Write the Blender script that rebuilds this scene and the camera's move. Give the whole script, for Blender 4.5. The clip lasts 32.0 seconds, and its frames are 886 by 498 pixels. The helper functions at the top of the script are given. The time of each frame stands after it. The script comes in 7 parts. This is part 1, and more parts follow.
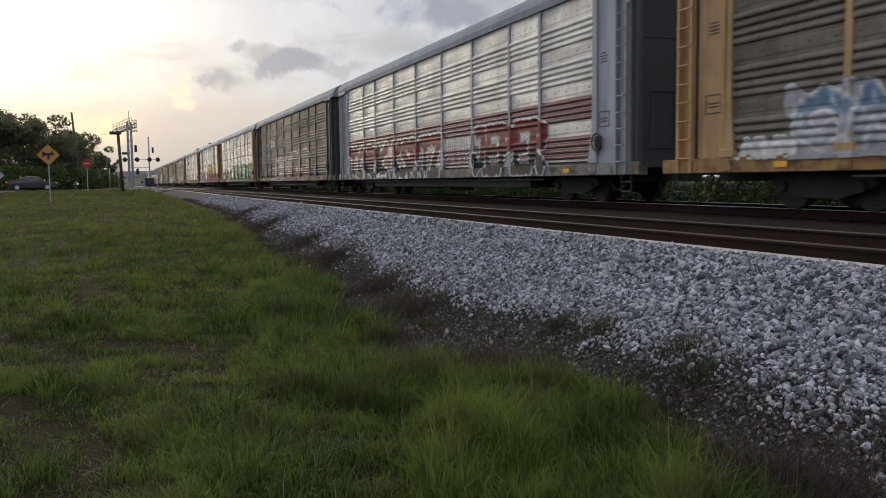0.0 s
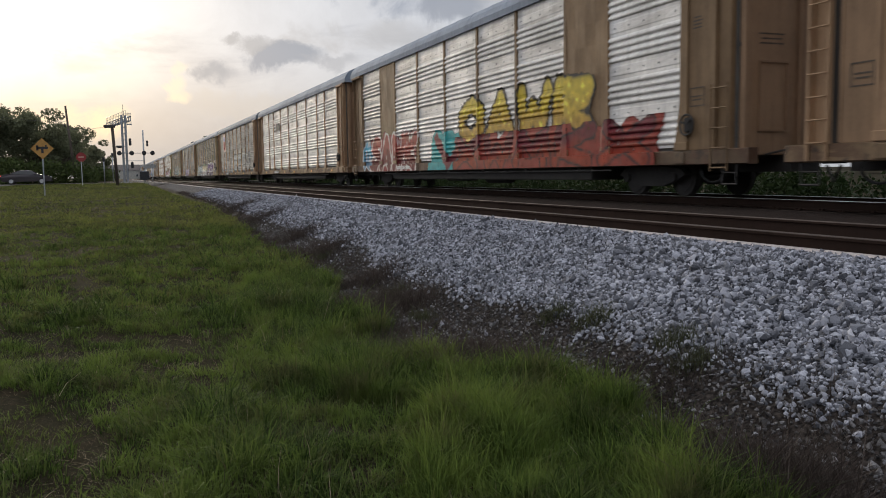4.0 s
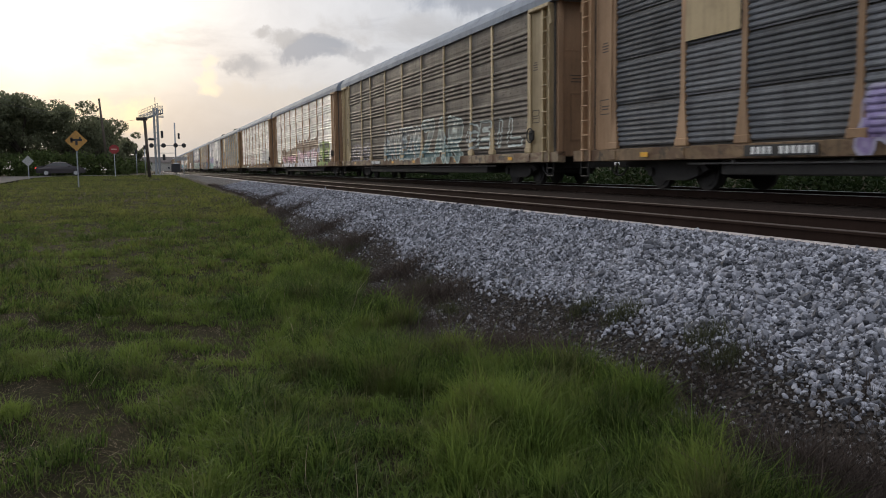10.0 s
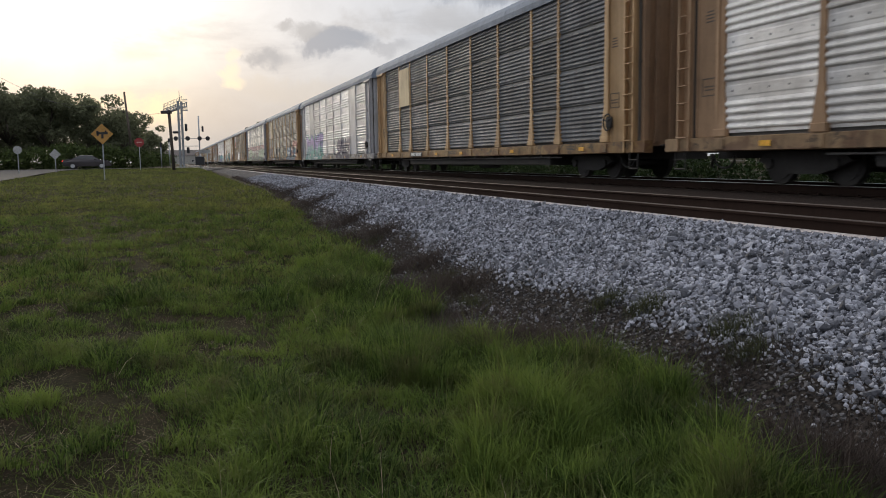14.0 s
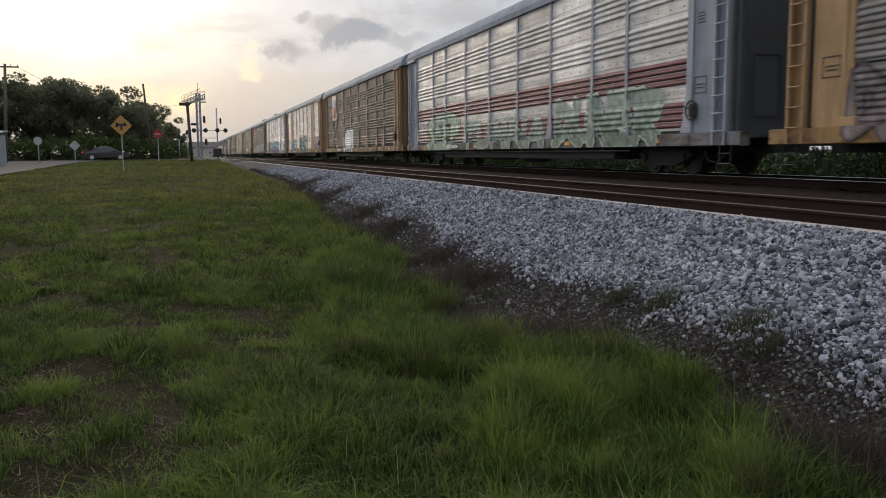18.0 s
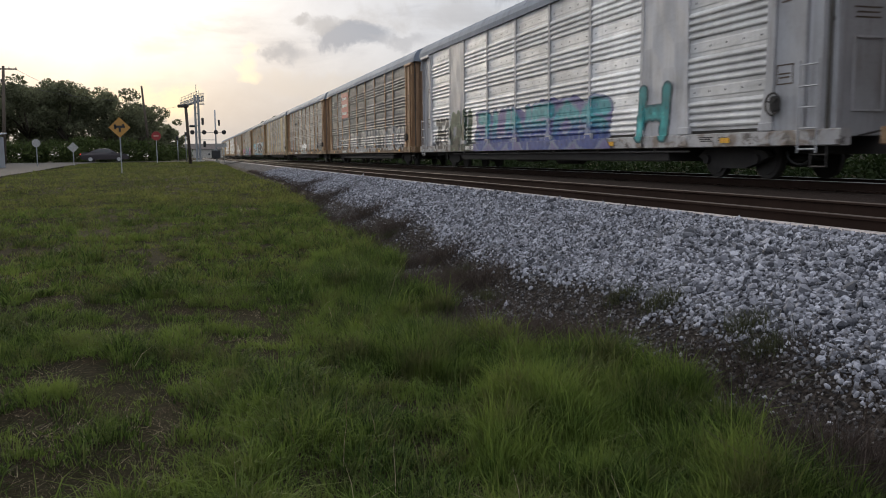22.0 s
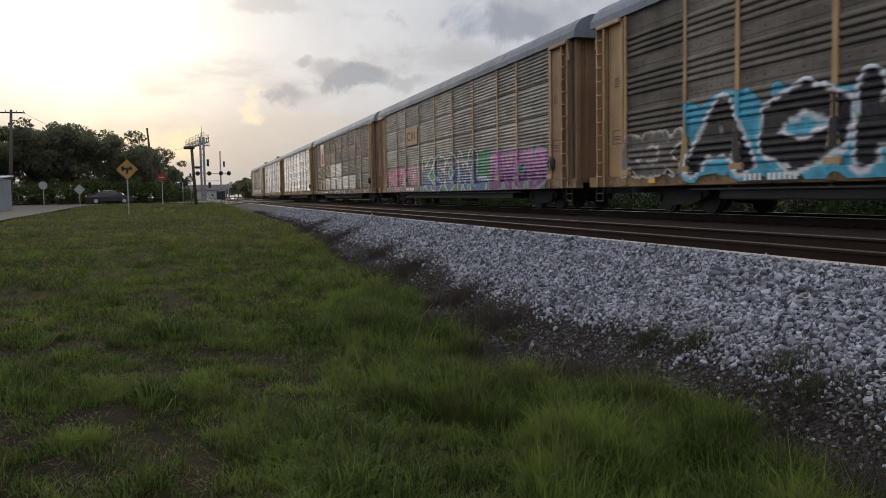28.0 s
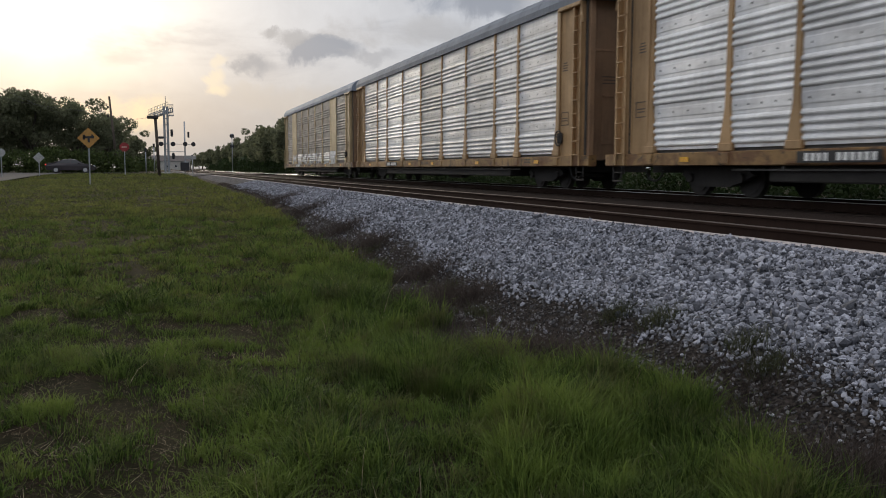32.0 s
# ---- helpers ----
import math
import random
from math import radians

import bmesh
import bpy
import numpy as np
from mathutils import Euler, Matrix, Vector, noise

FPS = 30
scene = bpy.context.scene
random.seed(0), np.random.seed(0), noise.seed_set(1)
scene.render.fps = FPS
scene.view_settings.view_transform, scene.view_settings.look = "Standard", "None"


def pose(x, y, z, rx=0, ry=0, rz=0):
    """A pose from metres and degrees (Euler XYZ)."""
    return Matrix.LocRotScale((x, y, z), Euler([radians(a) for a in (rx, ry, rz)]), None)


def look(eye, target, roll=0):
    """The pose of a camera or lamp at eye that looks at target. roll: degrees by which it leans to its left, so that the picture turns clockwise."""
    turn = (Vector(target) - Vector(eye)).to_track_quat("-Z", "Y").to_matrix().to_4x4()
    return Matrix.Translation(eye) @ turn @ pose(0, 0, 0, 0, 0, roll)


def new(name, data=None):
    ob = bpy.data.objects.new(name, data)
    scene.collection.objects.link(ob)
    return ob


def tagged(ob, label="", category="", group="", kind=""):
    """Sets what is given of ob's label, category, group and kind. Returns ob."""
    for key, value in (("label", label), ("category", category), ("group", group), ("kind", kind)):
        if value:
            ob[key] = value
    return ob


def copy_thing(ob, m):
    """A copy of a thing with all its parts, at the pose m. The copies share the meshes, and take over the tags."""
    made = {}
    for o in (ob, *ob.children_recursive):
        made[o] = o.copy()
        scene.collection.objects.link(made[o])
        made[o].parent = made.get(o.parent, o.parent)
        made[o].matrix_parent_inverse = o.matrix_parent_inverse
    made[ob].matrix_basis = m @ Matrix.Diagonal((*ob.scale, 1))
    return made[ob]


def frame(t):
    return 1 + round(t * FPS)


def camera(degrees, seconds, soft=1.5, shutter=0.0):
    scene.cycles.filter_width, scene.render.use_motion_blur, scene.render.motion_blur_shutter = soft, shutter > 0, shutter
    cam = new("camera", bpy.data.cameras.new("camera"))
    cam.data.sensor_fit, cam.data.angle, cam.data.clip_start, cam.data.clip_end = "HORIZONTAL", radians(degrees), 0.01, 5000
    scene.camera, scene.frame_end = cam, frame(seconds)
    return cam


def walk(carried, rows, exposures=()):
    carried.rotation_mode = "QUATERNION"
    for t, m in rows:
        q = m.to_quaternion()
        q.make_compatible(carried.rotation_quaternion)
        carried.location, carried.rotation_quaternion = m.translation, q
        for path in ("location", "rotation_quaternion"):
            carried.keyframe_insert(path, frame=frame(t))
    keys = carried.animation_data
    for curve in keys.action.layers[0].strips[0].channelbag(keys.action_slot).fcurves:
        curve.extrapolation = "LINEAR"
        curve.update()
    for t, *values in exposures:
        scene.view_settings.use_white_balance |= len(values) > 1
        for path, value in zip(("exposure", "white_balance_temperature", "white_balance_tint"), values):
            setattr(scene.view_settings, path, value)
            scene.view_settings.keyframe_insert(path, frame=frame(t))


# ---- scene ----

# ---------------------------------------------------------------- camera
cam = camera(56.5, 32, 1.0, 0.12)

# seconds, x, y, z, heading, tilt, lean of the hand-held camera beside the line
PATH = [
    (0, -0.003, -0.009, 1.560, -21.20, -4.76, -0.67),
    (0.5, 0.015, -0.002, 1.564, -21.48, -5.10, -1.12),
    (1, 0.010, -0.003, 1.555, -21.61, -5.14, -0.93),
    (1.5, 0.013, -0.006, 1.560, -21.45, -5.27, -0.83),
    (2, 0.010, -0.011, 1.564, -21.38, -5.32, -0.92),
    (2.5, 0.013, -0.014, 1.565, -21.24, -5.31, -1.23),
    (4.5, 0.006, -0.020, 1.556, -21.47, -5.33, -0.77),
    (5, 0.012, -0.005, 1.561, -21.03, -5.71, -0.80),
    (5.5, 0.009, -0.005, 1.552, -20.53, -5.74, -0.76),
    (6, 0.013, -0.003, 1.567, -20.06, -5.68, -0.71),
    (6.5, 0.011, 0.001, 1.561, -19.79, -5.27, -0.41),
    (7, -0.000, -0.006, 1.562, -19.61, -5.09, -0.37),
    (7.5, 0.003, -0.007, 1.565, -19.43, -5.30, -0.60),
    (8, 0.009, -0.001, 1.565, -19.30, -5.54, -0.63),
    (8.5, 0.009, -0.003, 1.568, -19.13, -5.55, -0.63),
    (9, 0.003, -0.005, 1.558, -19.17, -5.48, -0.62),
    (9.5, 0.013, 0.001, 1.561, -19.36, -5.68, -0.72),
    (10, 0.012, 0.002, 1.554, -19.53, -5.72, -0.66),
    (10.5, 0.014, 0.001, 1.557, -19.63, -5.86, -0.90),
    (11, 0.016, -0.009, 1.565, -19.64, -5.97, -1.13),
    (11.5, 0.010, -0.025, 1.566, -19.66, -5.75, -1.15),
    (12, 0.017, -0.007, 1.565, -19.57, -5.88, -1.29),
    (12.5, 0.017, -0.007, 1.563, -19.07, -6.07, -1.42),
    (13, 0.014, 0.000, 1.556, -18.68, -6.12, -1.36),
    (13.5, -0.004, -0.017, 1.550, -18.38, -6.18, -1.00),
    (14, -0.001, -0.007, 1.548, -17.99, -6.22, -0.77),
    (14.5, 0.007, -0.009, 1.549, -17.85, -6.28, -0.87),
    (16.5, -0.002, -0.015, 1.549, -17.78, -6.61, -0.88),
    (17, -0.007, -0.009, 1.547, -17.40, -6.68, -0.70),
    (17.5, 0.001, 0.001, 1.552, -17.12, -6.74, -0.72),
    (18, -0.006, -0.001, 1.544, -16.87, -6.68, -0.48),
    (18.5, 0.003, 0.002, 1.548, -16.64, -6.77, -0.58),
    (19, 0.000, 0.000, 1.550, -16.55, -6.78, -0.44),
    (19.5, 0.001, -0.003, 1.556, -16.48, -6.69, -0.57),
    (20, 0.001, -0.005, 1.549, -16.55, -6.67, -0.66),
    (20.5, 0.006, -0.003, 1.551, -16.65, -6.86, -0.88),
    (21, 0.008, -0.004, 1.552, -16.84, -6.98, -0.87),
    (21.5, 0.007, -0.006, 1.551, -16.92, -6.88, -0.72),
    (22, 0.000, -0.008, 1.545, -16.96, -6.57, -0.54),
    (22.5, 0.001, -0.013, 1.551, -17.08, -6.39, -0.38),
    (23, -0.016, -0.013, 1.554, -17.16, -5.58, -0.22),
    (23.5, -0.069, 0.008, 1.560, -17.25, -4.52, -0.52),
    (24, -0.105, 0.042, 1.576, -17.15, -4.73, -1.01),
    (24.5, -0.160, 0.082, 1.570, -16.81, -4.90, -0.60),
    (25, -0.200, 0.124, 1.570, -16.50, -4.56, -0.24),
    (25.5, -0.212, 0.142, 1.556, -16.66, -4.37, -0.05),
    (27.5, -0.213, 0.120, 1.553, -15.71, -3.85, -0.76),
    (28, -0.204, 0.114, 1.560, -16.83, -3.88, -0.98),
    (28.5, -0.231, 0.094, 1.544, -17.76, -3.95, -0.32),
    (29, -0.239, 0.090, 1.544, -18.65, -3.92, 0.17),
    (29.5, -0.199, 0.137, 1.543, -19.07, -4.15, -0.10),
    (30, -0.199, 0.151, 1.535, -18.54, -4.73, 0.04),
    (30.5, -0.180, 0.166, 1.533, -18.07, -5.12, 0.08),
    (31, -0.189, 0.155, 1.536, -18.25, -5.25, -0.06),
    (31.5, -0.221, 0.125, 1.539, -18.70, -5.44, 0.15),
    (32, -0.238, 0.114, 1.547, -19.19, -5.54, 0.18),
]


def held(x, y, z, yaw, pitch, roll):
    return pose(x, y, z, 90 + pitch, 0, yaw) @ pose(0, 0, 0, 0, 0, roll)


EXPOSURES = [(0, 0.0), (12, 0.0), (17, 0.0), (18, -0.02), (20, 0.12), (22, 0.05), (23, -0.06), (24, -0.33), (25, -0.08), (28, -0.14), (29, -0.14), (30, -0.03), (31, -0.03), (32, -0.16)]
walk(cam, [(t, held(*r)) for t, *r in PATH], EXPOSURES)

# ---------------------------------------------------------------- world and sun
SUN_AZ, SUN_EL = -4.0, 9.5          # degrees: azimuth from +y towards +x


def bearing(az, el):
    a, e = radians(az), radians(el)
    return (math.sin(a) * math.cos(e), math.cos(a) * math.cos(e), math.sin(e))


class Nodes:
    """Short ways to wire a node tree."""

    def __init__(self, tree):
        self.tree = tree
        tree.nodes.clear()

    def add(self, kind, **values):
        n = self.tree.nodes.new(kind)
        for k, v in values.items():
            if k == "operation":
                n.operation = v
            elif k == "blend":
                n.blend_type = v
            elif k == "data_type":
                n.data_type = v
            elif k == "name_":
                n.attribute_name = v
        return n

    def put(self, socket, v):
        if v is None:
            return
        if isinstance(v, bpy.types.NodeSocket):
            self.tree.links.new(v, socket)
        elif isinstance(v, (tuple, list)) and len(v) == 3 and socket.type == "RGBA":
            socket.default_value = (*v, 1.0)
        else:
            socket.default_value = v

    def math(self, op, a, b=None, c=None, clamp=False):
        n = self.add("ShaderNodeMath", operation=op)
        n.use_clamp = clamp
        for s, v in zip(n.inputs, (a, b, c)):
            self.put(s, v)
        return n.outputs[0]

    def vmath(self, op, a, b=None):
        n = self.add("ShaderNodeVectorMath", operation=op)
        self.put(n.inputs[0], a)
        if b is not None:
            self.put(n.inputs[1], b)
        return n.outputs["Value"] if op in ("DOT_PRODUCT", "LENGTH", "DISTANCE") else n.outputs[0]

    def mix(self, f, a, b, blend="MIX"):
        n = self.add("ShaderNodeMix", data_type="RGBA", blend=blend)
        self.put(n.inputs[0], f)
        self.put(n.inputs[6], a)
        self.put(n.inputs[7], b)
        return n.outputs[2]

    def ramp(self, v, lo, hi, a=0.0, b=1.0, smooth=True):
        n = self.add("ShaderNodeMapRange")
        n.interpolation_type = "SMOOTHSTEP" if smooth else "LINEAR"
        for s, x in zip(n.inputs, (v, lo, hi, a, b)):
            self.put(s, x)
        return n.outputs[0]

    def noise(self, vec, scale, detail=4.0, rough=0.55, distort=0.0):
        n = self.add("ShaderNodeTexNoise")
        self.put(n.inputs["Vector"], vec)
        n.inputs["Scale"].default_value = scale
        n.inputs["Detail"].default_value = detail
        n.inputs["Roughness"].default_value = rough
        n.inputs["Distortion"].default_value = distort
        return n.outputs["Fac"], n.outputs["Color"]

    def scaled(self, vec, sx, sy, sz):
        n = self.add("ShaderNodeMapping")
        self.put(n.inputs["Vector"], vec)
        n.inputs["Scale"].default_value = (sx, sy, sz)
        return n.outputs[0]


def build_world():
    w = bpy.data.worlds.new("sky")
    w.use_nodes = True
    scene.world = w
    k = Nodes(w.node_tree)
    way = k.add("ShaderNodeTexCoord").outputs["Generated"]
    sky = k.add("ShaderNodeTexSky")
    sky.sky_type, sky.sun_disc = "NISHITA", False
    sky.sun_elevation, sky.sun_rotation = radians(SUN_EL), radians(SUN_AZ)
    sky.dust_density, sky.air_density = 4.0, 1.2
    clear = k.mix(1.0, sky.outputs[0], (0.062, 0.062, 0.062), "MULTIPLY")
    sep = k.add("ShaderNodeSeparateXYZ")
    k.put(sep.inputs[0], way)
    height = k.math("MAXIMUM", sep.outputs["Z"], 0.02)
    # a veil of high cloud, brightest round the sun
    toward = k.math("MAXIMUM", k.vmath("DOT_PRODUCT", way, bearing(SUN_AZ - 3.0, SUN_EL + 2.0)), 0.0)
    wide = k.math("POWER", toward, 5.0)
    tight = k.math("POWER", toward, 120.0)
    veil = k.mix(wide, (0.54, 0.595, 0.70), (0.78, 0.80, 0.84))
    veil = k.mix(k.math("MULTIPLY", tight, 0.95), veil, (1.95, 1.82, 1.55))
    low = k.ramp(height, 0.02, 0.17, 1.0, 0.0)
    dusk = k.mix(k.math("POWER", toward, 26.0), (0.53, 0.545, 0.57), (0.54, 0.505, 0.45))
    dusk = k.mix(k.math("POWER", toward, 170.0), dusk, (0.86, 0.74, 0.50))
    veil = k.mix(k.math("MULTIPLY", low, 0.88), veil, dusk)
    high = k.ramp(sep.outputs["Z"], 0.24, 0.70)
    veil = k.mix(high, veil, (1.02, 1.06, 1.15))
    # drifting grey cloud, stretched towards the horizon
    flat = k.vmath("DIVIDE", way, None)
    comb = k.add("ShaderNodeCombineXYZ")
    for s in comb.inputs:
        k.put(s, k.math("ADD", height, 0.10))
    k.put(flat.node.inputs[1], comb.outputs[0])
    n1, _ = k.noise(flat, 1.15, 7.0, 0.6, 0.3)
    n2, warp = k.noise(way, 13.0, 7.0, 0.62, 0.4)
    grey = k.ramp(n1, 0.50, 0.72)
    fade = k.ramp(height, 0.04, 0.16)
    grey = k.math("MULTIPLY", grey, fade)
    veil = k.mix(k.math("MULTIPLY", grey, 0.50), veil, (0.33, 0.37, 0.45))
    veil = k.mix(1.0, veil, k.mix(n2, (0.80, 0.80, 0.81), (1.20, 1.20, 1.19)), "MULTIPLY")
    # the separate clouds over the line: azimuth, elevation, half width, half height, tone
    off = k.vmath("MULTIPLY", k.vmath("SUBTRACT", warp, (0.5, 0.5, 0.5)), (0.055, 0.055, 0.055))
    bent = k.vmath("ADD", way, off)
    for az, el, wide_, tall, tone, amount in CLOUDS:
        d = k.vmath("SUBTRACT", bent, bearing(az, el))
        a = radians(az)
        u = k.vmath("DOT_PRODUCT", d, (math.cos(a), -math.sin(a), 0.0))
        v = k.vmath("DOT_PRODUCT", d, (0.0, 0.0, 1.0))
        q = k.math("ADD", k.math("POWER", k.math("ABSOLUTE", k.math("DIVIDE", u, radians(wide_))), 2.0),
                   k.math("POWER", k.math("ABSOLUTE", k.math("DIVIDE", v, radians(tall))), 2.0))
        billow = k.math("ADD", k.math("SUBTRACT", 1.0, q), k.math("MULTIPLY", k.math("SUBTRACT", n2, 0.5), 4.2))
        m = k.math("MULTIPLY", k.ramp(billow, 0.05, 1.15), amount)
        veil = k.mix(m, veil, tone)
    total = k.mix(0.93, clear, veil)
    bg = k.add("ShaderNodeBackground")
    k.put(bg.inputs[0], total)
    bg.inputs[1].default_value = SKY_STRENGTH
    out = k.add("ShaderNodeOutputWorld")
    k.put(out.inputs[0], bg.outputs[0])


SKY_STRENGTH = 1.0
CLOUDS = [
    (17.0, 9.3, 6.0, 1.5, (0.46, 0.47, 0.50), 0.6), (8.5, 4.6, 7.0, 1.2, (0.60, 0.57, 0.53), 0.4), (25.0, 12.0, 8.0, 2.2, (0.42, 0.44, 0.49), 0.7),
    (11.3, 8.0, 3.1, 0.95, (0.33, 0.385, 0.475), 0.95), (9.0, 8.9, 1.9, 0.6, (0.42, 0.45, 0.50), 0.8), (6.5, 6.8, 1.7, 0.85, (0.38, 0.43, 0.505), 0.95),
    (17.8, 11.5, 4.2, 1.6, (0.30, 0.355, 0.455), 1.0), (14.8, 7.6, 2.0, 0.6, (0.43, 0.46, 0.52), 0.7), (22.0, 11.0, 3.2, 1.4, (0.34, 0.38, 0.46), 0.9),
    (27.0, 14.0, 5.5, 1.8, (0.30, 0.33, 0.40), 0.9), (14.0, 14.5, 3.0, 0.9, (0.40, 0.43, 0.49), 0.7), (6.0, 12.5, 3.0, 0.7, (0.50, 0.52, 0.55), 0.5),
    (4.0, 5.1, 1.1, 0.6, (0.98, 0.87, 0.68), 0.9), (4.0, 5.9, 0.8, 0.6, (0.95, 0.86, 0.70), 0.85), (4.3, 6.9, 0.65, 0.55, (0.92, 0.85, 0.72), 0.75),
    (-0.6, 3.6, 2.1, 1.4, (1.02, 0.88, 0.62), 0.95), (-2.6, 3.9, 1.5, 1.1, (1.0, 0.87, 0.64), 0.9), (-4.6, 3.4, 1.4, 0.9, (1.0, 0.87, 0.64), 0.8)]
build_world()

sun_data = bpy.data.lights.new("sun", "SUN")
sun_data.energy, sun_data.angle, sun_data.color = 1.3, radians(14), (1.0, 0.86, 0.66)
sun = new("sun", sun_data)
sun.matrix_world = look(Vector(bearing(SUN_AZ, SUN_EL)) * 200, (0, 0, 0))

# ---------------------------------------------------------------- materials
MATS = {}


def stuff(name, build):
    if name not in MATS:
        m = bpy.data.materials.new(name)
        m.use_nodes = True
        k = Nodes(m.node_tree)
        bsdf = k.add("ShaderNodeBsdfPrincipled")
        out = k.add("ShaderNodeOutputMaterial")
        k.put(out.inputs[0], bsdf.outputs[0])
        build(k, bsdf, out)
        MATS[name] = m
    return MATS[name]


def bumped(k, bsdf, height, strength=0.3, depth=0.01):
    b = k.add("ShaderNodeBump")
    b.inputs["Strength"].default_value, b.inputs["Distance"].default_value = strength, depth
    k.put(b.inputs["Height"], height)
    k.put(bsdf.inputs["Normal"], b.outputs[0])


def worn(name, colour, dark, rough=0.6, metal=0.0, amount=0.5, grain=14.0, streak=True, vary=0.25, gloss=0.5, dents=0.0, rust=None, bands=0.0):
    """Weathered paint or metal: mottling, downward dirt streaks, dents, rust and scuffs, in metres."""
    def build(k, bsdf, out):
        at = k.add("ShaderNodeTexCoord").outputs["Object"]
        info = k.add("ShaderNodeObjectInfo").outputs["Random"]
        shift = k.vmath("ADD", at, (0.0, 0.0, 0.0))
        comb = k.add("ShaderNodeCombineXYZ")
        for s in comb.inputs:
            k.put(s, k.math("MULTIPLY", info, 37.0))
        k.put(shift.node.inputs[1], comb.outputs[0])
        big, _ = k.noise(shift, 0.9, 5.0, 0.6)
        runs, _ = k.noise(k.scaled(shift, 7.0, 7.0, 0.55), 1.0, 5.0, 0.65)
        fine, _ = k.noise(shift, grain, 6.0, 0.65)
        dirt = k.math("ADD", k.math("MULTIPLY", k.ramp(big, 0.35, 0.7), 0.55),
                      k.math("MULTIPLY", k.ramp(runs, 0.42, 0.72), 0.45 if streak else 0.0))
        dirt = k.math("MULTIPLY", k.math("ADD", dirt, k.math("MULTIPLY", k.ramp(fine, 0.45, 0.75), 0.25)), amount, clamp=True)
        tone = k.mix(dirt, colour, dark)
        if bands:
            wash, _ = k.noise(k.scaled(shift, 0.5, 0.5, 3.2), 1.0, 4.0, 0.6)
            tone = k.mix(k.math("MULTIPLY", k.ramp(wash, 0.46, 0.62), bands), tone, dark)
        if rust:
            scab, _ = k.noise(k.scaled(shift, 1.3, 1.3, 2.4), 1.0, 6.0, 0.62, 0.6)
            scuff, _ = k.noise(k.vmath("ADD", shift, (31.0, 17.0, 5.0)), 2.1, 5.0, 0.7, 0.8)
            tone = k.mix(k.math("MULTIPLY", k.ramp(scab, 0.47, 0.60), 0.85), tone, rust)
            tone = k.mix(k.math("MULTIPLY", k.ramp(scuff, 0.54, 0.64), 0.8), tone, (0.035, 0.024, 0.017))
        tone = k.mix(1.0, tone, k.mix(info, (1 - vary,) * 3, (1 + vary * 0.5,) * 3), "MULTIPLY")
        k.put(bsdf.inputs["Base Color"], tone)
        k.put(bsdf.inputs["Roughness"], k.math("ADD", rough, k.math("MULTIPLY", dirt, 0.25), clamp=True))
        k.put(bsdf.inputs["Metallic"], k.math("SUBTRACT", metal, k.math("MULTIPLY", dirt, metal * 0.6)))
        bsdf.inputs["Specular IOR Level"].default_value = gloss
        if dents:
            oil, _ = k.noise(k.scaled(shift, 1.0, 1.0, 2.2), 1.6, 3.0, 0.55, 0.4)
            bumped(k, bsdf, k.math("ADD", k.math("MULTIPLY", fine, 0.10), k.math("MULTIPLY", oil, dents)), 1.0, 0.03)
        else:
            bumped(k, bsdf, fine, 0.25, 0.004)
    return stuff(name, build)


def plain(name, colour, rough=0.6, metal=0.0, grain=20.0, vary=0.25, gloss=0.5):
    def build(k, bsdf, out):
        at = k.add("ShaderNodeTexCoord").outputs["Object"]
        a, _ = k.noise(at, grain, 5.0, 0.6)
        b, _ = k.noise(at, grain * 0.12, 3.0, 0.6)
        f = k.math("ADD", k.math("MULTIPLY", a, 0.5), k.math("MULTIPLY", b, 0.5))
        lo, hi = tuple(c * (1 - vary) for c in colour), tuple(c * (1 + vary) for c in colour)
        k.put(bsdf.inputs["Base Color"], k.mix(k.ramp(f, 0.35, 0.65), lo, hi))
        bsdf.inputs["Roughness"].default_value, bsdf.inputs["Metallic"].default_value = rough, metal
        bsdf.inputs["Specular IOR Level"].default_value = gloss
        bumped(k, bsdf, a, 0.2, 0.004)
    return stuff(name, build)


# train
PAINTS = {
    "yellow": worn("yellow_paint", (0.50, 0.315, 0.155), (0.13, 0.08, 0.045), 0.55, 0.0, 0.55, gloss=0.25),
    "tan": worn("tan_paint", (0.43, 0.265, 0.150), (0.09, 0.06, 0.04), 0.6, 0.0, 0.5, gloss=0.25),
    "brown": worn("brown_paint", (0.27, 0.17, 0.09), (0.06, 0.04, 0.03), 0.6, 0.0, 0.55, gloss=0.25),
    "beige": worn("beige_paint", (0.50, 0.385, 0.22), (0.14, 0.10, 0.07), 0.55, 0.0, 0.5, gloss=0.25),
    "grey": worn("grey_paint", (0.36, 0.38, 0.43), (0.10, 0.10, 0.11), 0.5, 0.0, 0.45, gloss=0.25),
    "dark": worn("dark_paint", (0.055, 0.06, 0.065), (0.03, 0.027, 0.025), 0.55, 0.0, 0.5, gloss=0.25),
    "white": worn("white_paint", (0.50, 0.50, 0.52), (0.17, 0.14, 0.11), 0.5, 0.0, 0.5, gloss=0.25),
}
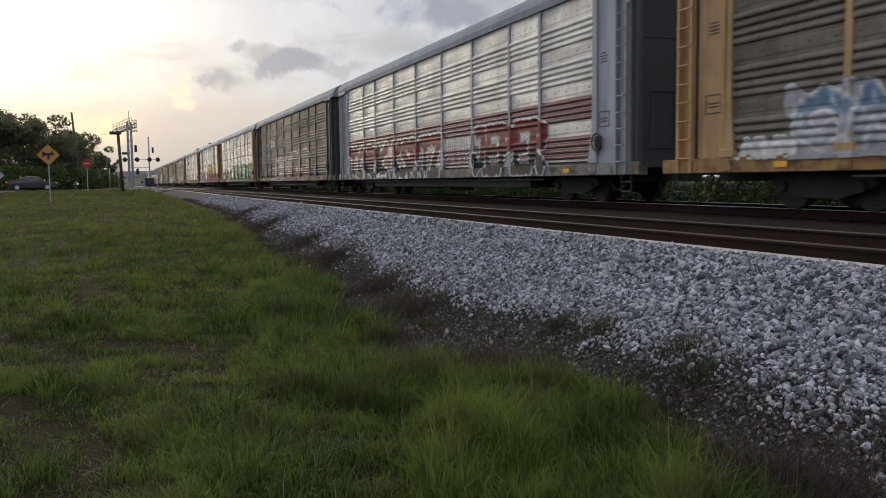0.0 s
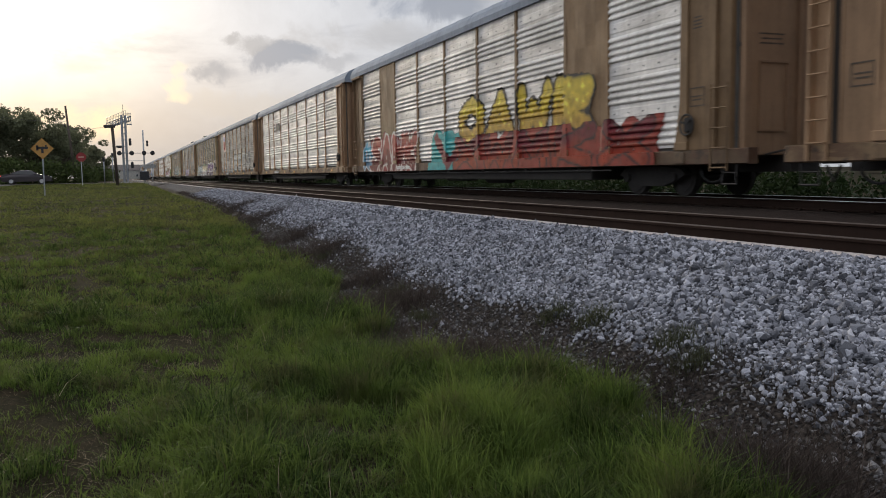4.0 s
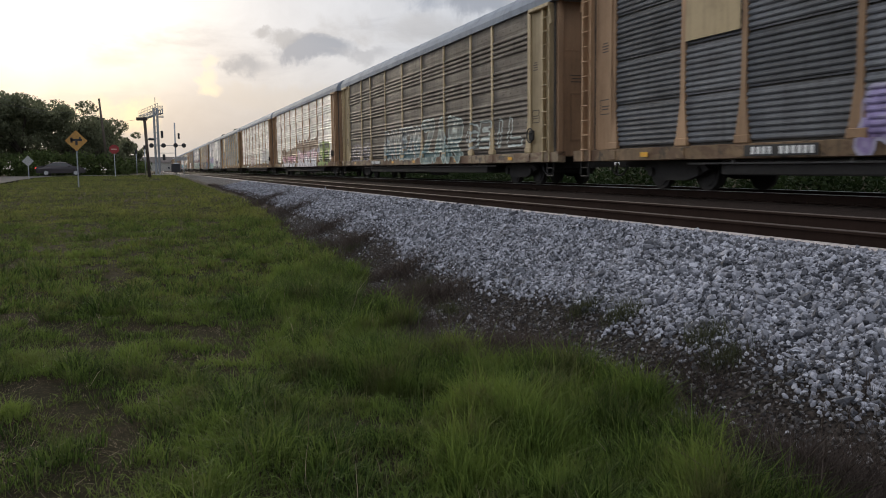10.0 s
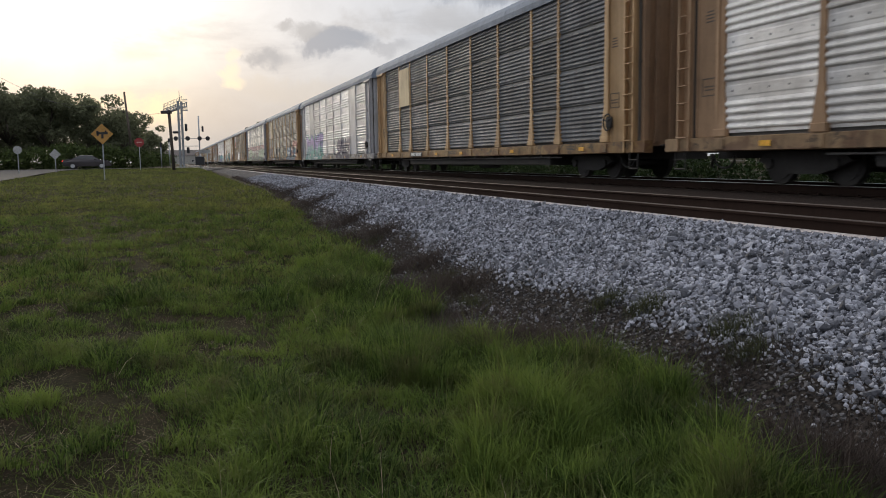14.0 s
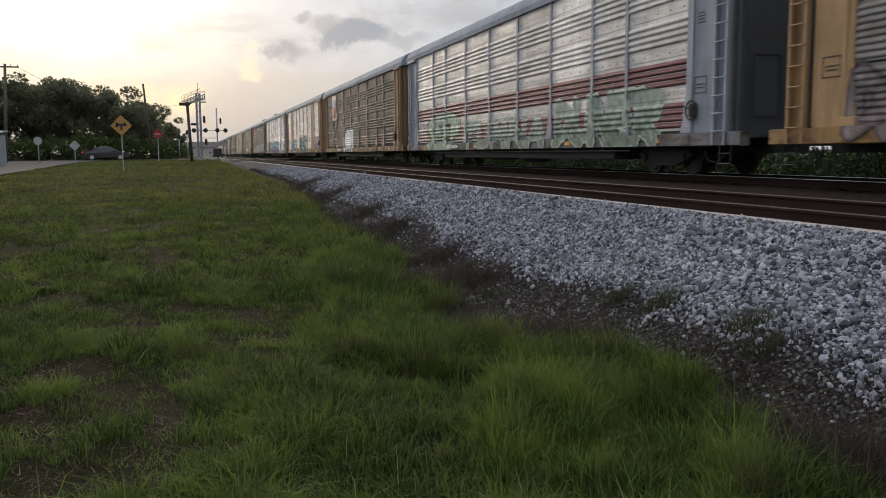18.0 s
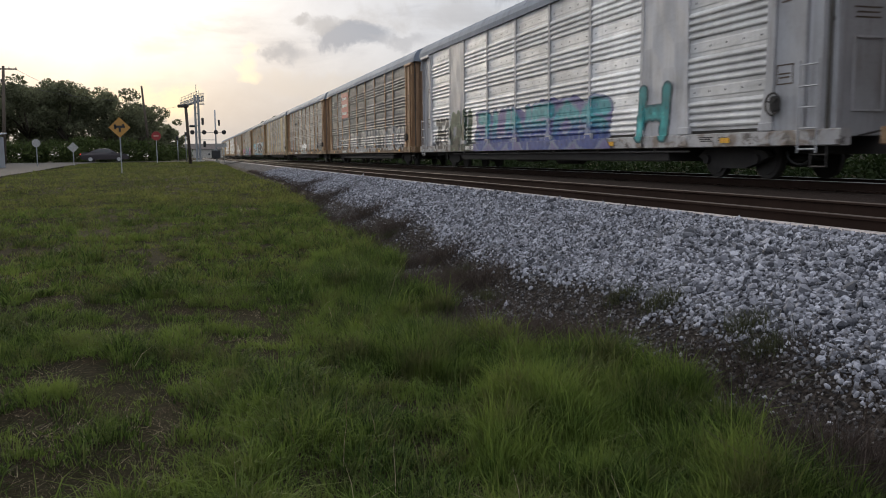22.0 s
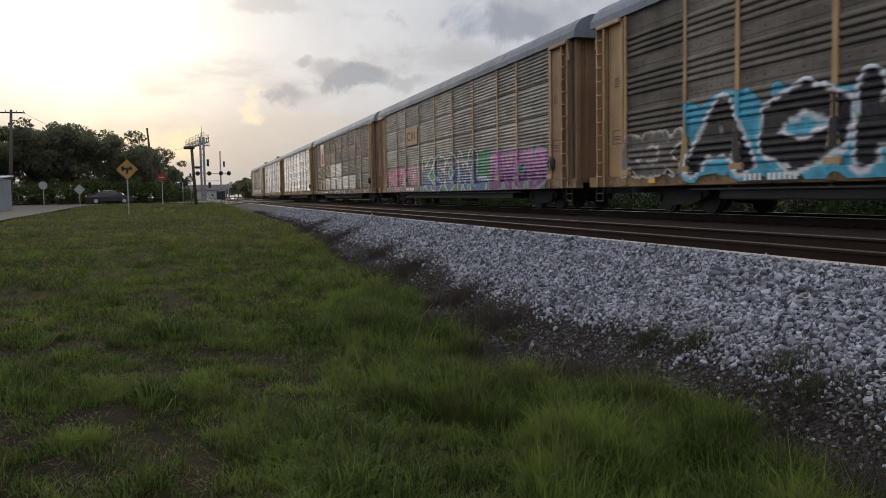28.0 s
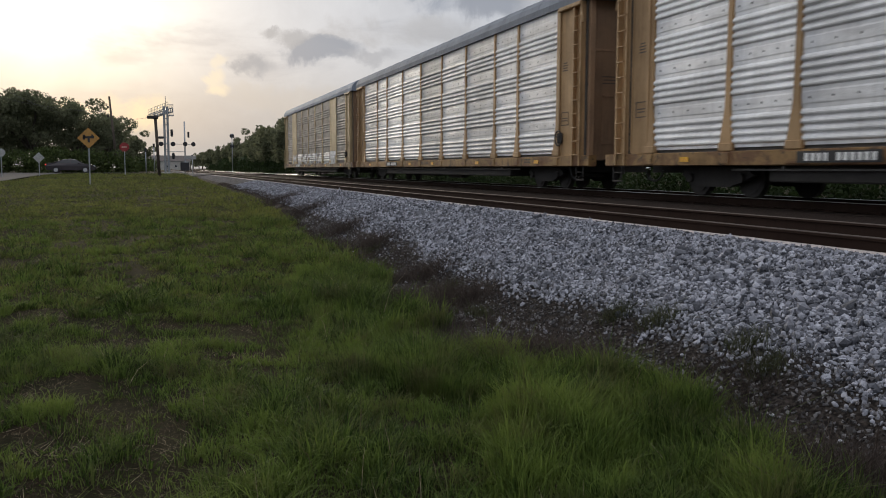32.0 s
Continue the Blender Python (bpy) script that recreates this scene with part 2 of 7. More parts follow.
SHEETS = {
    "silver": worn("bright_aluminium", (0.86, 0.83, 0.79), (0.24, 0.21, 0.18), 0.50, 0.34, 0.40, 9.0, vary=0.22, gloss=0.12, dents=0.7, bands=0.32),
    "bright": worn("new_aluminium", (0.86, 0.855, 0.85), (0.33, 0.32, 0.31), 0.50, 0.32, 0.36, 9.0, vary=0.34, gloss=0.12, dents=0.7, bands=0.30),
    "galvanised": worn("galvanised_steel", (0.345, 0.325, 0.30), (0.115, 0.098, 0.084), 0.56, 0.16, 0.55, 9.0, vary=0.36, gloss=0.10, dents=0.6, bands=0.42),
    "zinc": worn("fresh_zinc", (0.56, 0.55, 0.54), (0.22, 0.20, 0.18), 0.52, 0.25, 0.45, 9.0, vary=0.2, gloss=0.12, dents=0.6, bands=0.35),
    "dirty": worn("dirty_steel", (0.190, 0.166, 0.143), (0.062, 0.052, 0.043), 0.58, 0.12, 0.6, 9.0, vary=0.36, gloss=0.10, dents=0.6, bands=0.42),
    "slate": worn("slate_steel", (0.190, 0.195, 0.205), (0.072, 0.069, 0.068), 0.55, 0.16, 0.55, 9.0, vary=0.36, gloss=0.10, dents=0.6, bands=0.38),
}
# the sills are far more battered than the posts above them
SILLS = {
    "yellow": worn("yellow_sill", (0.36, 0.20, 0.065), (0.09, 0.055, 0.028), 0.6, 0.0, 0.75, rust=(0.17, 0.075, 0.03)),
    "tan": worn("tan_sill", (0.30, 0.185, 0.09), (0.075, 0.05, 0.032), 0.6, 0.0, 0.75, rust=(0.13, 0.065, 0.033)),
    "brown": worn("brown_sill", (0.20, 0.12, 0.062), (0.05, 0.034, 0.025), 0.6, 0.0, 0.75, rust=(0.12, 0.055, 0.03)),
    "beige": worn("beige_sill", (0.38, 0.28, 0.175), (0.10, 0.072, 0.05), 0.6, 0.0, 0.75, rust=(0.17, 0.085, 0.045)),
    "grey": worn("grey_sill", (0.25, 0.25, 0.26), (0.075, 0.07, 0.065), 0.6, 0.0, 0.7, rust=(0.13, 0.085, 0.055)),
    "dark": worn("dark_sill", (0.24, 0.145, 0.065), (0.05, 0.038, 0.028), 0.6, 0.0, 0.75, rust=(0.06, 0.045, 0.035)),
    "white": worn("white_sill", (0.46, 0.45, 0.45), (0.13, 0.10, 0.085), 0.55, 0.0, 0.65, rust=(0.20, 0.15, 0.11)),
}
# frame paint again, darkened so the colour holds the shade on the end doors
SHADED_END_PAINTS = {"warm": worn("end_door_tan_in_shade", (0.34, 0.205, 0.115), (0.085, 0.055, 0.035), 0.6, 0.0, 0.5),
              "grey": worn("end_door_grey_in_shade", (0.075, 0.082, 0.095), (0.035, 0.035, 0.038), 0.55, 0.0, 0.45)}
# near-black colour that stands for the shade inside the far corner recess
RECESS_SHADE = plain("end_recess_shade", (0.030, 0.023, 0.018), 0.8)
PIPE = plain("brake_pipe", (0.20, 0.19, 0.18), 0.5, 0.3)
HOSE = plain("rubber_hose", (0.02, 0.02, 0.02), 0.55)
ROOF = worn("roof_steel", (0.23, 0.27, 0.33), (0.11, 0.115, 0.12), 0.72, 0.0, 0.5, 6.0)
UNDER = plain("underframe_black", (0.030, 0.027, 0.025), 0.8, 0.0)
IRON = plain("cast_iron", (0.036, 0.032, 0.029), 0.8, 0.0)
TREAD = plain("wheel_steel", (0.03, 0.026, 0.023), 0.65, 0.2)
INSIDE = plain("car_interior", (0.10, 0.09, 0.08), 0.8)
RED_STRIPE = worn("red_stripe_paint", (0.16, 0.032, 0.04), (0.12, 0.04, 0.04), 0.5, 0.1, 0.4)
FADED = plain("faded_stencil", (0.10, 0.072, 0.05), 0.7)
PLATE = plain("stencil_black", (0.018, 0.018, 0.02), 0.6)
STENCIL = plain("stencil_white", (0.72, 0.72, 0.70), 0.6)
REFLECT = plain("reflector_yellow", (0.75, 0.38, 0.03), 0.35)
SIGN_RED = plain("sign_red", (0.29, 0.035, 0.03), 0.6)
SIGN_BLUE = plain("sign_blue", (0.10, 0.13, 0.36), 0.5)
SIGN_PINK = plain("faded_pink", (0.52, 0.33, 0.27), 0.55)


def graffiti_material():
    def build(k, bsdf, out):
        a = k.add("ShaderNodeAttribute", name_="paint")
        at = k.add("ShaderNodeTexCoord").outputs["Object"]
        n, _ = k.noise(at, 5.0, 6.0, 0.65)
        k.put(bsdf.inputs["Base Color"], k.mix(k.math("MULTIPLY", k.ramp(n, 0.46, 0.75), 0.22), a.outputs["Color"], (0.15, 0.13, 0.115)))
        bsdf.inputs["Roughness"].default_value = 0.55
        bsdf.inputs["Specular IOR Level"].default_value = 0.15
        clear = k.add("ShaderNodeBsdfTransparent")
        m = k.add("ShaderNodeMixShader")
        k.put(m.inputs[0], k.math("MULTIPLY", k.ramp(a.outputs["Alpha"], 0.25, 0.75), k.ramp(n, 0.28, 0.44, 0.55, 1.0)))
        k.put(m.inputs[1], clear.outputs[0])
        k.put(m.inputs[2], bsdf.outputs[0])
        k.put(out.inputs[0], m.outputs[0])
    return stuff("spray_paint", build)


SPRAY = graffiti_material()

# ---------------------------------------------------------------- mesh helpers


def as_mesh(name, verts, faces, mats, slots=None, smooth=False):
    me = bpy.data.meshes.new(name)
    me.from_pydata([tuple(v) for v in verts], [], [tuple(f) for f in faces])
    for m in (mats if isinstance(mats, (list, tuple)) else [mats]):
        me.materials.append(m)
    if slots is not None:
        me.polygons.foreach_set("material_index", np.asarray(slots, dtype=np.int32))
    if smooth:
        me.polygons.foreach_set("use_smooth", np.ones(len(me.polygons), dtype=bool))
    me.update()
    return me


def flat_mesh(name, verts, tris, mat, colours=None):
    """A mesh straight from arrays of triangles."""
    verts, tris = np.asarray(verts, np.float32), np.asarray(tris, np.int32)
    me = bpy.data.meshes.new(name)
    me.vertices.add(len(verts))
    me.vertices.foreach_set("co", verts.ravel())
    me.loops.add(tris.size)
    me.loops.foreach_set("vertex_index", tris.ravel())
    me.polygons.add(len(tris))
    me.polygons.foreach_set("loop_start", np.arange(0, tris.size, tris.shape[1], dtype=np.int32))
    me.update(calc_edges=True)
    if colours is not None:
        layer = me.color_attributes.new("paint", "FLOAT_COLOR", "POINT")
        layer.data.foreach_set("color", np.asarray(colours, np.float32).ravel())
    me.materials.append(mat)
    me.validate()
    me.shade_flat()
    return me


class Shape:
    """Gathers boxes, bars and prisms into one mesh."""

    def __init__(self):
        self.v, self.f, self.s = [], [], []

    def add(self, verts, faces, slot=0):
        n = len(self.v)
        self.v += [tuple(v) for v in verts]
        self.f += [tuple(i + n for i in f) for f in faces]
        self.s += [slot] * len(faces)
        return self

    def box(self, x0, x1, y0, y1, z0, z1, slot=0, chamfer=0.0):
        c = chamfer
        if c <= 0:
            vs = [(x, y, z) for z in (z0, z1) for y in (y0, y1) for x in (x0, x1)]
            return self.add(vs, [(0, 2, 3, 1), (4, 5, 7, 6), (0, 1, 5, 4), (2, 6, 7, 3), (0, 4, 6, 2), (1, 3, 7, 5)], slot)
        ring = [(x0 + c, y0), (x1 - c, y0), (x1, y0 + c), (x1, y1 - c), (x1 - c, y1), (x0 + c, y1), (x0, y1 - c), (x0, y0 + c)]
        mx, my = (x0 + x1) / 2, (y0 + y1) / 2
        vs = []
        for z, k in ((z0, 1), (z0 + c, 0), (z1 - c, 0), (z1, 1)):
            for x, y in ring:
                vs.append((x + (c * (1 if x < mx else -1)) * k * 0.7, y + (c * (1 if y < my else -1)) * k * 0.7, z))
        fs = [tuple(range(7, -1, -1)), tuple(range(24, 32))]
        for r in range(3):
            for i in range(8):
                j = (i + 1) % 8
                fs.append((r * 8 + i, r * 8 + j, r * 8 + 8 + j, r * 8 + 8 + i))
        return self.add(vs, fs, slot)

    def bar(self, a, b, r, n=6, slot=0, r2=None):
        a, b = Vector(a), Vector(b)
        r2 = r if r2 is None else r2
        d = (b - a).normalized()
        u = d.orthogonal().normalized()
        w = d.cross(u)
        vs = []
        for p, q in ((a, r), (b, r2)):
            for i in range(n):
                t = 2 * math.pi * i / n
                vs.append(p + u * (math.cos(t) * q) + w * (math.sin(t) * q))
        fs = [(i, (i + 1) % n, n + (i + 1) % n, n + i) for i in range(n)]
        fs += [tuple(range(n - 1, -1, -1)), tuple(range(n, 2 * n))]
        return self.add(vs, fs, slot)

    def tube(self, points, r, n=6, slot=0):
        """One round pipe through several points."""
        pts = [Vector(p) for p in points]
        vs, m = [], len(pts)
        for i, p in enumerate(pts):
            d = (pts[min(i + 1, m - 1)] - pts[max(i - 1, 0)]).normalized()
            u = Vector((1, 0, 0)) if abs(d.x) < 0.9 else Vector((0, 1, 0))
            u = (u - d * u.dot(d)).normalized()
            w = d.cross(u)
            vs += [p + u * (math.cos(2 * math.pi * k / n) * r) + w * (math.sin(2 * math.pi * k / n) * r) for k in range(n)]
        fs = [(i * n + k, i * n + (k + 1) % n, (i + 1) * n + (k + 1) % n, (i + 1) * n + k) for i in range(m - 1) for k in range(n)]
        return self.add(vs, fs + [tuple(range(n - 1, -1, -1)), tuple(range((m - 1) * n, m * n))], slot)

    def sweep(self, section, y0, y1, slot=0, close=True, caps=True):
        """A section of (x, z) drawn along y."""
        n = len(section)
        vs = [(x, y0, z) for x, z in section] + [(x, y1, z) for x, z in section]
        m = n if close else n - 1
        fs = [(i, n + i, n + (i + 1) % n, (i + 1) % n) for i in range(m)]
        if caps and close:
            fs += [tuple(range(n)), tuple(range(2 * n - 1, n - 1, -1))]
        return self.add(vs, fs, slot)

    def disc(self, c, axis, r, thick, n=20, slot=0):
        d = Vector(axis).normalized() * (thick / 2)
        return self.bar(Vector(c) - d, Vector(c) + d, r, n, slot)

    def mesh(self, name, mats, smooth=False):
        return as_mesh(name, self.v, self.f, mats, self.s, smooth)


def part(name, data, parent, label="", at=None):
    """Links a mesh as one part under a thing or part."""
    ob = new(name, data)
    ob.parent = parent
    if at is not None:
        ob.matrix_local = at
    if label:
        tagged(ob, label)
    return ob


def thing(name, label, category, group="", kind="", at=None, data=None):
    ob = new(name, data)
    if at is not None:
        ob.matrix_world = at
    return tagged(ob, label, category, group, kind)

# ---------------------------------------------------------------- the lie of the land
RAIL_TOP, RAIL_H = 0.952, 0.18
NEAR_TRACK, TRAIN_TRACK = 6.575, 12.59      # middle of each track
TOE, SHOULDER = 3.30, 5.20                  # foot and edge of the ballast


def rise(y):
    return float(np.interp(y, [-20, 8, 25, 50, 80, 130], [0.0, 0.0, 0.15, 0.62, 0.93, 0.96]))


def ground_at(x, y):
    """Height of the turf: level at the camera, rising gently to the crossing."""
    g = rise(y)
    if x > 2.4:
        g = g + (min(g, 0.35) - g) * min((x - 2.4) / 1.2, 1.0)
    bump = noise.noise(Vector((x * 0.55, y * 0.55, 0.3))) * 0.05 + noise.noise(Vector((x * 0.12, y * 0.12, 7.3))) * 0.08
    if -14 < x < 3.2 and y < 40:
        bump += noise.noise(Vector((x * 1.5, y * 1.1, 2.7))) * 0.035
    return g + bump * (1.0 if abs(x) < 40 and y < 85 else 0.0)


def ground_material():
    def build(k, bsdf, out):
        at = k.add("ShaderNodeTexCoord").outputs["Object"]
        big, _ = k.noise(at, 0.35, 4.0, 0.6)
        mid, _ = k.noise(at, 1.8, 5.0, 0.65)
        fine, _ = k.noise(at, 28.0, 6.0, 0.7)
        turf = k.mix(k.ramp(big, 0.35, 0.65), (0.018, 0.017, 0.009), (0.030, 0.026, 0.014))
        turf = k.mix(k.math("MULTIPLY", k.ramp(mid, 0.50, 0.72), 0.8), turf, (0.043, 0.029, 0.020))
        turf = k.mix(k.math("MULTIPLY", k.ramp(fine, 0.4, 0.7), 0.6), turf, (0.007, 0.006, 0.004))
        soil = k.mix(k.ramp(fine, 0.35, 0.7), (0.012, 0.010, 0.008), (0.050, 0.041, 0.035))
        thatch, _ = k.noise(k.scaled(at, 26.0, 90.0, 40.0), 1.0, 4.0, 0.7)
        turf = k.mix(k.math("MULTIPLY", k.ramp(thatch, 0.52, 0.68), 0.5), turf, (0.11, 0.082, 0.056))
        sep = k.add("ShaderNodeSeparateXYZ")
        k.put(sep.inputs[0], at)
        edge = k.math("ADD", sep.outputs["X"], k.math("MULTIPLY", k.math("SUBTRACT", mid, 0.5), 1.6))
        zone = k.math("MULTIPLY", k.ramp(edge, 2.3, 2.9), k.ramp(sep.outputs["X"], 17.0, 18.5, 1.0, 0.0))
        k.put(bsdf.inputs["Base Color"], k.mix(zone, turf, soil))
        bsdf.inputs["Roughness"].default_value = 0.95
        bsdf.inputs["Specular IOR Level"].default_value = 0.02
        bumped(k, bsdf, k.math("ADD", fine, mid), 0.6, 0.03)
    return stuff("turf_and_soil", build)


GROUND = ground_material()


def axis_steps(fine0, fine1, step, far):
    """Steps that are fine in the middle and grow outwards."""
    a = list(np.arange(fine0, fine1 + 1e-6, step))
    d, lo, hi = step, fine0, fine1
    while hi < far:
        d *= 1.35
        lo, hi = lo - d, hi + d
        a = [lo] + a + [hi]
    return a


def build_ground():
    xs, ys = axis_steps(-14, 20, 0.5, 2600), axis_steps(0, 60, 0.75, 3400)
    verts = [(x, y, ground_at(x, y)) for y in ys for x in xs]
    n = len(xs)
    faces = [(j * n + i, j * n + i + 1, (j + 1) * n + i + 1, (j + 1) * n + i) for j in range(len(ys) - 1) for i in range(n - 1)]
    thing("ground", "uneven green turf with bare brown patches beside the railway", "ground", kind="structure",
          data=as_mesh("ground", verts, faces, GROUND, smooth=True))


build_ground()



def stone_material(name, lo, hi, isl=True):
    def build(k, bsdf, out):
        at = k.add("ShaderNodeTexCoord").outputs["Object"]
        r = k.add("ShaderNodeNewGeometry").outputs["Random Per Island"] if isl else k.add("ShaderNodeObjectInfo").outputs["Random"]
        fine, _ = k.noise(at, 60.0, 5.0, 0.65)
        mid, _ = k.noise(at, 2.2, 4.0, 0.6)
        tone = k.mix(k.math("POWER", r, 1.35), lo, hi)
        tone = k.mix(k.math("MULTIPLY", k.ramp(fine, 0.45, 0.75), 0.5), tone, tuple(c * 0.55 for c in lo))
        tone = k.mix(k.math("MULTIPLY", k.ramp(mid, 0.5, 0.75), 0.22), tone, (0.11, 0.095, 0.085))
        k.put(bsdf.inputs["Base Color"], tone)
        bsdf.inputs["Roughness"].default_value = 0.8
        bumped(k, bsdf, fine, 0.5, 0.006)
    return stuff(name, build)


STONE = stone_material("ballast_stone", (0.032, 0.034, 0.043), (0.47, 0.475, 0.53))
STONE_ONE = stone_material("ballast_stone_single", (0.032, 0.034, 0.043), (0.47, 0.475, 0.53), False)
STONE_DARK = stone_material("toe_stone", (0.018, 0.016, 0.016), (0.22, 0.21, 0.215))


def ballast_bed_material():
    def build(k, bsdf, out):
        at = k.add("ShaderNodeTexCoord").outputs["Object"]
        v = k.add("ShaderNodeTexVoronoi")
        k.put(v.inputs["Vector"], at)
        v.inputs["Scale"].default_value = 15.0
        mid, _ = k.noise(at, 1.5, 5.0, 0.6)
        sepc = k.add("ShaderNodeSeparateColor")
        k.put(sepc.inputs[0], v.outputs["Color"])
        tone = k.mix(sepc.outputs[0], (0.03, 0.03, 0.035), (0.15, 0.15, 0.165))
        # darker away from each stone's centre: shade in the gaps put into colour
        tone = k.mix(k.ramp(v.outputs["Distance"], 0.25, 0.75), tone, (0.03, 0.03, 0.035))
        tone = k.mix(k.math("MULTIPLY", k.ramp(mid, 0.5, 0.75), 0.4), tone, (0.10, 0.085, 0.075))
        sep = k.add("ShaderNodeSeparateXYZ")
        k.put(sep.inputs[0], at)
        grit = k.add("ShaderNodeTexNoise")
        k.put(grit.inputs["Vector"], at)
        grit.inputs["Scale"].default_value, grit.inputs["Detail"].default_value = 34.0, 6.0
        soil = k.mix(k.ramp(grit.outputs["Fac"], 0.38, 0.68), (0.012, 0.010, 0.009), (0.050, 0.042, 0.037))
        foot = k.ramp(k.math("ADD", sep.outputs["X"], k.math("MULTIPLY", k.math("SUBTRACT", mid, 0.5), 0.7)), 3.85, 4.1)
        tone = k.mix(foot, soil, tone)
        dust = k.mix(k.ramp(grit.outputs["Fac"], 0.35, 0.7), (0.38, 0.33, 0.31), (0.64, 0.58, 0.56))
        tone = k.mix(k.ramp(k.math("ADD", sep.outputs["X"], k.math("MULTIPLY", grit.outputs["Fac"], 0.1)), SHOULDER + 0.28, SHOULDER + 0.33), tone, dust)
        # rusty brown past the rail, darkened further for the shade around the train
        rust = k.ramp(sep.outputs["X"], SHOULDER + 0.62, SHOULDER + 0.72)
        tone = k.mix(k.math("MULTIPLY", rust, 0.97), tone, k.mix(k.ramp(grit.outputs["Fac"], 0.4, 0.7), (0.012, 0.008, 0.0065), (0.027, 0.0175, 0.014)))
        bsdf.inputs["Specular IOR Level"].default_value = 0.02
        k.put(bsdf.inputs["Base Color"], tone)
        bsdf.inputs["Roughness"].default_value = 0.85
        bumped(k, bsdf, k.math("SUBTRACT", 1.0, v.outputs["Distance"]), 0.9, 0.03)
    return stuff("ballast_bed", build)


BED = ballast_bed_material()


def bed_height(x, y):
    g = ground_at(TOE, y)
    if x < SHOULDER:
        f = min(max((x - TOE) / (SHOULDER - TOE), 0.0), 1.0)
        return g - 0.03 + (RAIL_TOP - RAIL_H + 0.024 - g + 0.03) * f ** 0.95
    return RAIL_TOP - RAIL_H + float(np.interp(x, [SHOULDER, 5.42, 5.76, 5.80, 5.86], [0.024, 0.055, 0.060, 0.03, -0.012]))


def build_bed():
    ys = axis_steps(0, 60, 0.3, 1500)
    xs = [TOE - 0.15, TOE, TOE + 0.25, TOE + 0.5, TOE + 0.75, TOE + 1.0, TOE + 1.3, TOE + 1.6, SHOULDER - 0.1, SHOULDER, 5.42, 5.76, 5.80, 5.86, 7.0, 9.6, 12.0, 15.4, 16.6, 18.0]
    verts = []
    for y in ys:
        for x in xs:
            z = bed_height(x, y)
            if x > 15.4:
                z = z - (x - 15.4) * 0.42
            verts.append((x, y, z))
    n = len(xs)
    faces = [(j * n + i, j * n + i + 1, (j + 1) * n + i + 1, (j + 1) * n + i) for j in range(len(ys) - 1) for i in range(n - 1)]
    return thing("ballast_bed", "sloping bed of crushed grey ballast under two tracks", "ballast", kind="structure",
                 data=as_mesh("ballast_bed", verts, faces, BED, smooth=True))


ballast = build_bed()


def stone_shape(rng, n=1):
    """Rough angular stones: n different unit stones of 12 corners."""
    t = (1 + 5 ** 0.5) / 2
    base = np.array([(-1, t, 0), (1, t, 0), (-1, -t, 0), (1, -t, 0), (0, -1, t), (0, 1, t), (0, -1, -t), (0, 1, -t),
                     (t, 0, -1), (t, 0, 1), (-t, 0, -1), (-t, 0, 1)], float) / math.sqrt(1 + t * t)
    tri = np.array([(0, 11, 5), (0, 5, 1), (0, 1, 7), (0, 7, 10), (0, 10, 11), (1, 5, 9), (5, 11, 4), (11, 10, 2), (10, 7, 6), (7, 1, 8),
                    (3, 9, 4), (3, 4, 2), (3, 2, 6), (3, 6, 8), (3, 8, 9), (4, 9, 5), (2, 4, 11), (6, 2, 10), (8, 6, 7), (9, 8, 1)])
    v = base[None] * (1 + rng.uniform(-0.45, 0.3, (n, 12, 1)))
    v = v * rng.uniform((0.7, 0.7, 0.45), (1.25, 1.25, 0.85), (n, 3))[:, None]
    return v, tri


def chip_shape(rng, n=1):
    """Plainer stones of six corners, for small or distant ones."""
    base = np.array([(1, 0, 0), (-1, 0, 0), (0, 1, 0), (0, -1, 0), (0, 0, 1), (0, 0, -1)], float)
    tri = np.array([(0, 2, 4), (2, 1, 4), (1, 3, 4), (3, 0, 4), (2, 0, 5), (1, 2, 5), (3, 1, 5), (0, 3, 5)])
    v = base[None] * (1 + rng.uniform(-0.4, 0.4, (n, 6, 1))) + rng.uniform(-0.3, 0.3, (n, 6, 3))
    return v * rng.uniform((0.8, 0.8, 0.5), (1.3, 1.3, 0.9), (n, 3))[:, None], tri


def turned(v, rng):
    """Each stone turned about a random axis."""
    q = rng.normal(size=(len(v), 4))
    q /= np.linalg.norm(q, axis=1, keepdims=True)
    w, x, y, z = q.T
    m = np.stack([1 - 2 * (y * y + z * z), 2 * (x * y - z * w), 2 * (x * z + y * w), 2 * (x * y + z * w), 1 - 2 * (x * x + z * z),
                  2 * (y * z - x * w), 2 * (x * z - y * w), 2 * (y * z + x * w), 1 - 2 * (x * x + y * y)], -1).reshape(-1, 3, 3)
    return np.einsum("nij,nkj->nki", m, v)


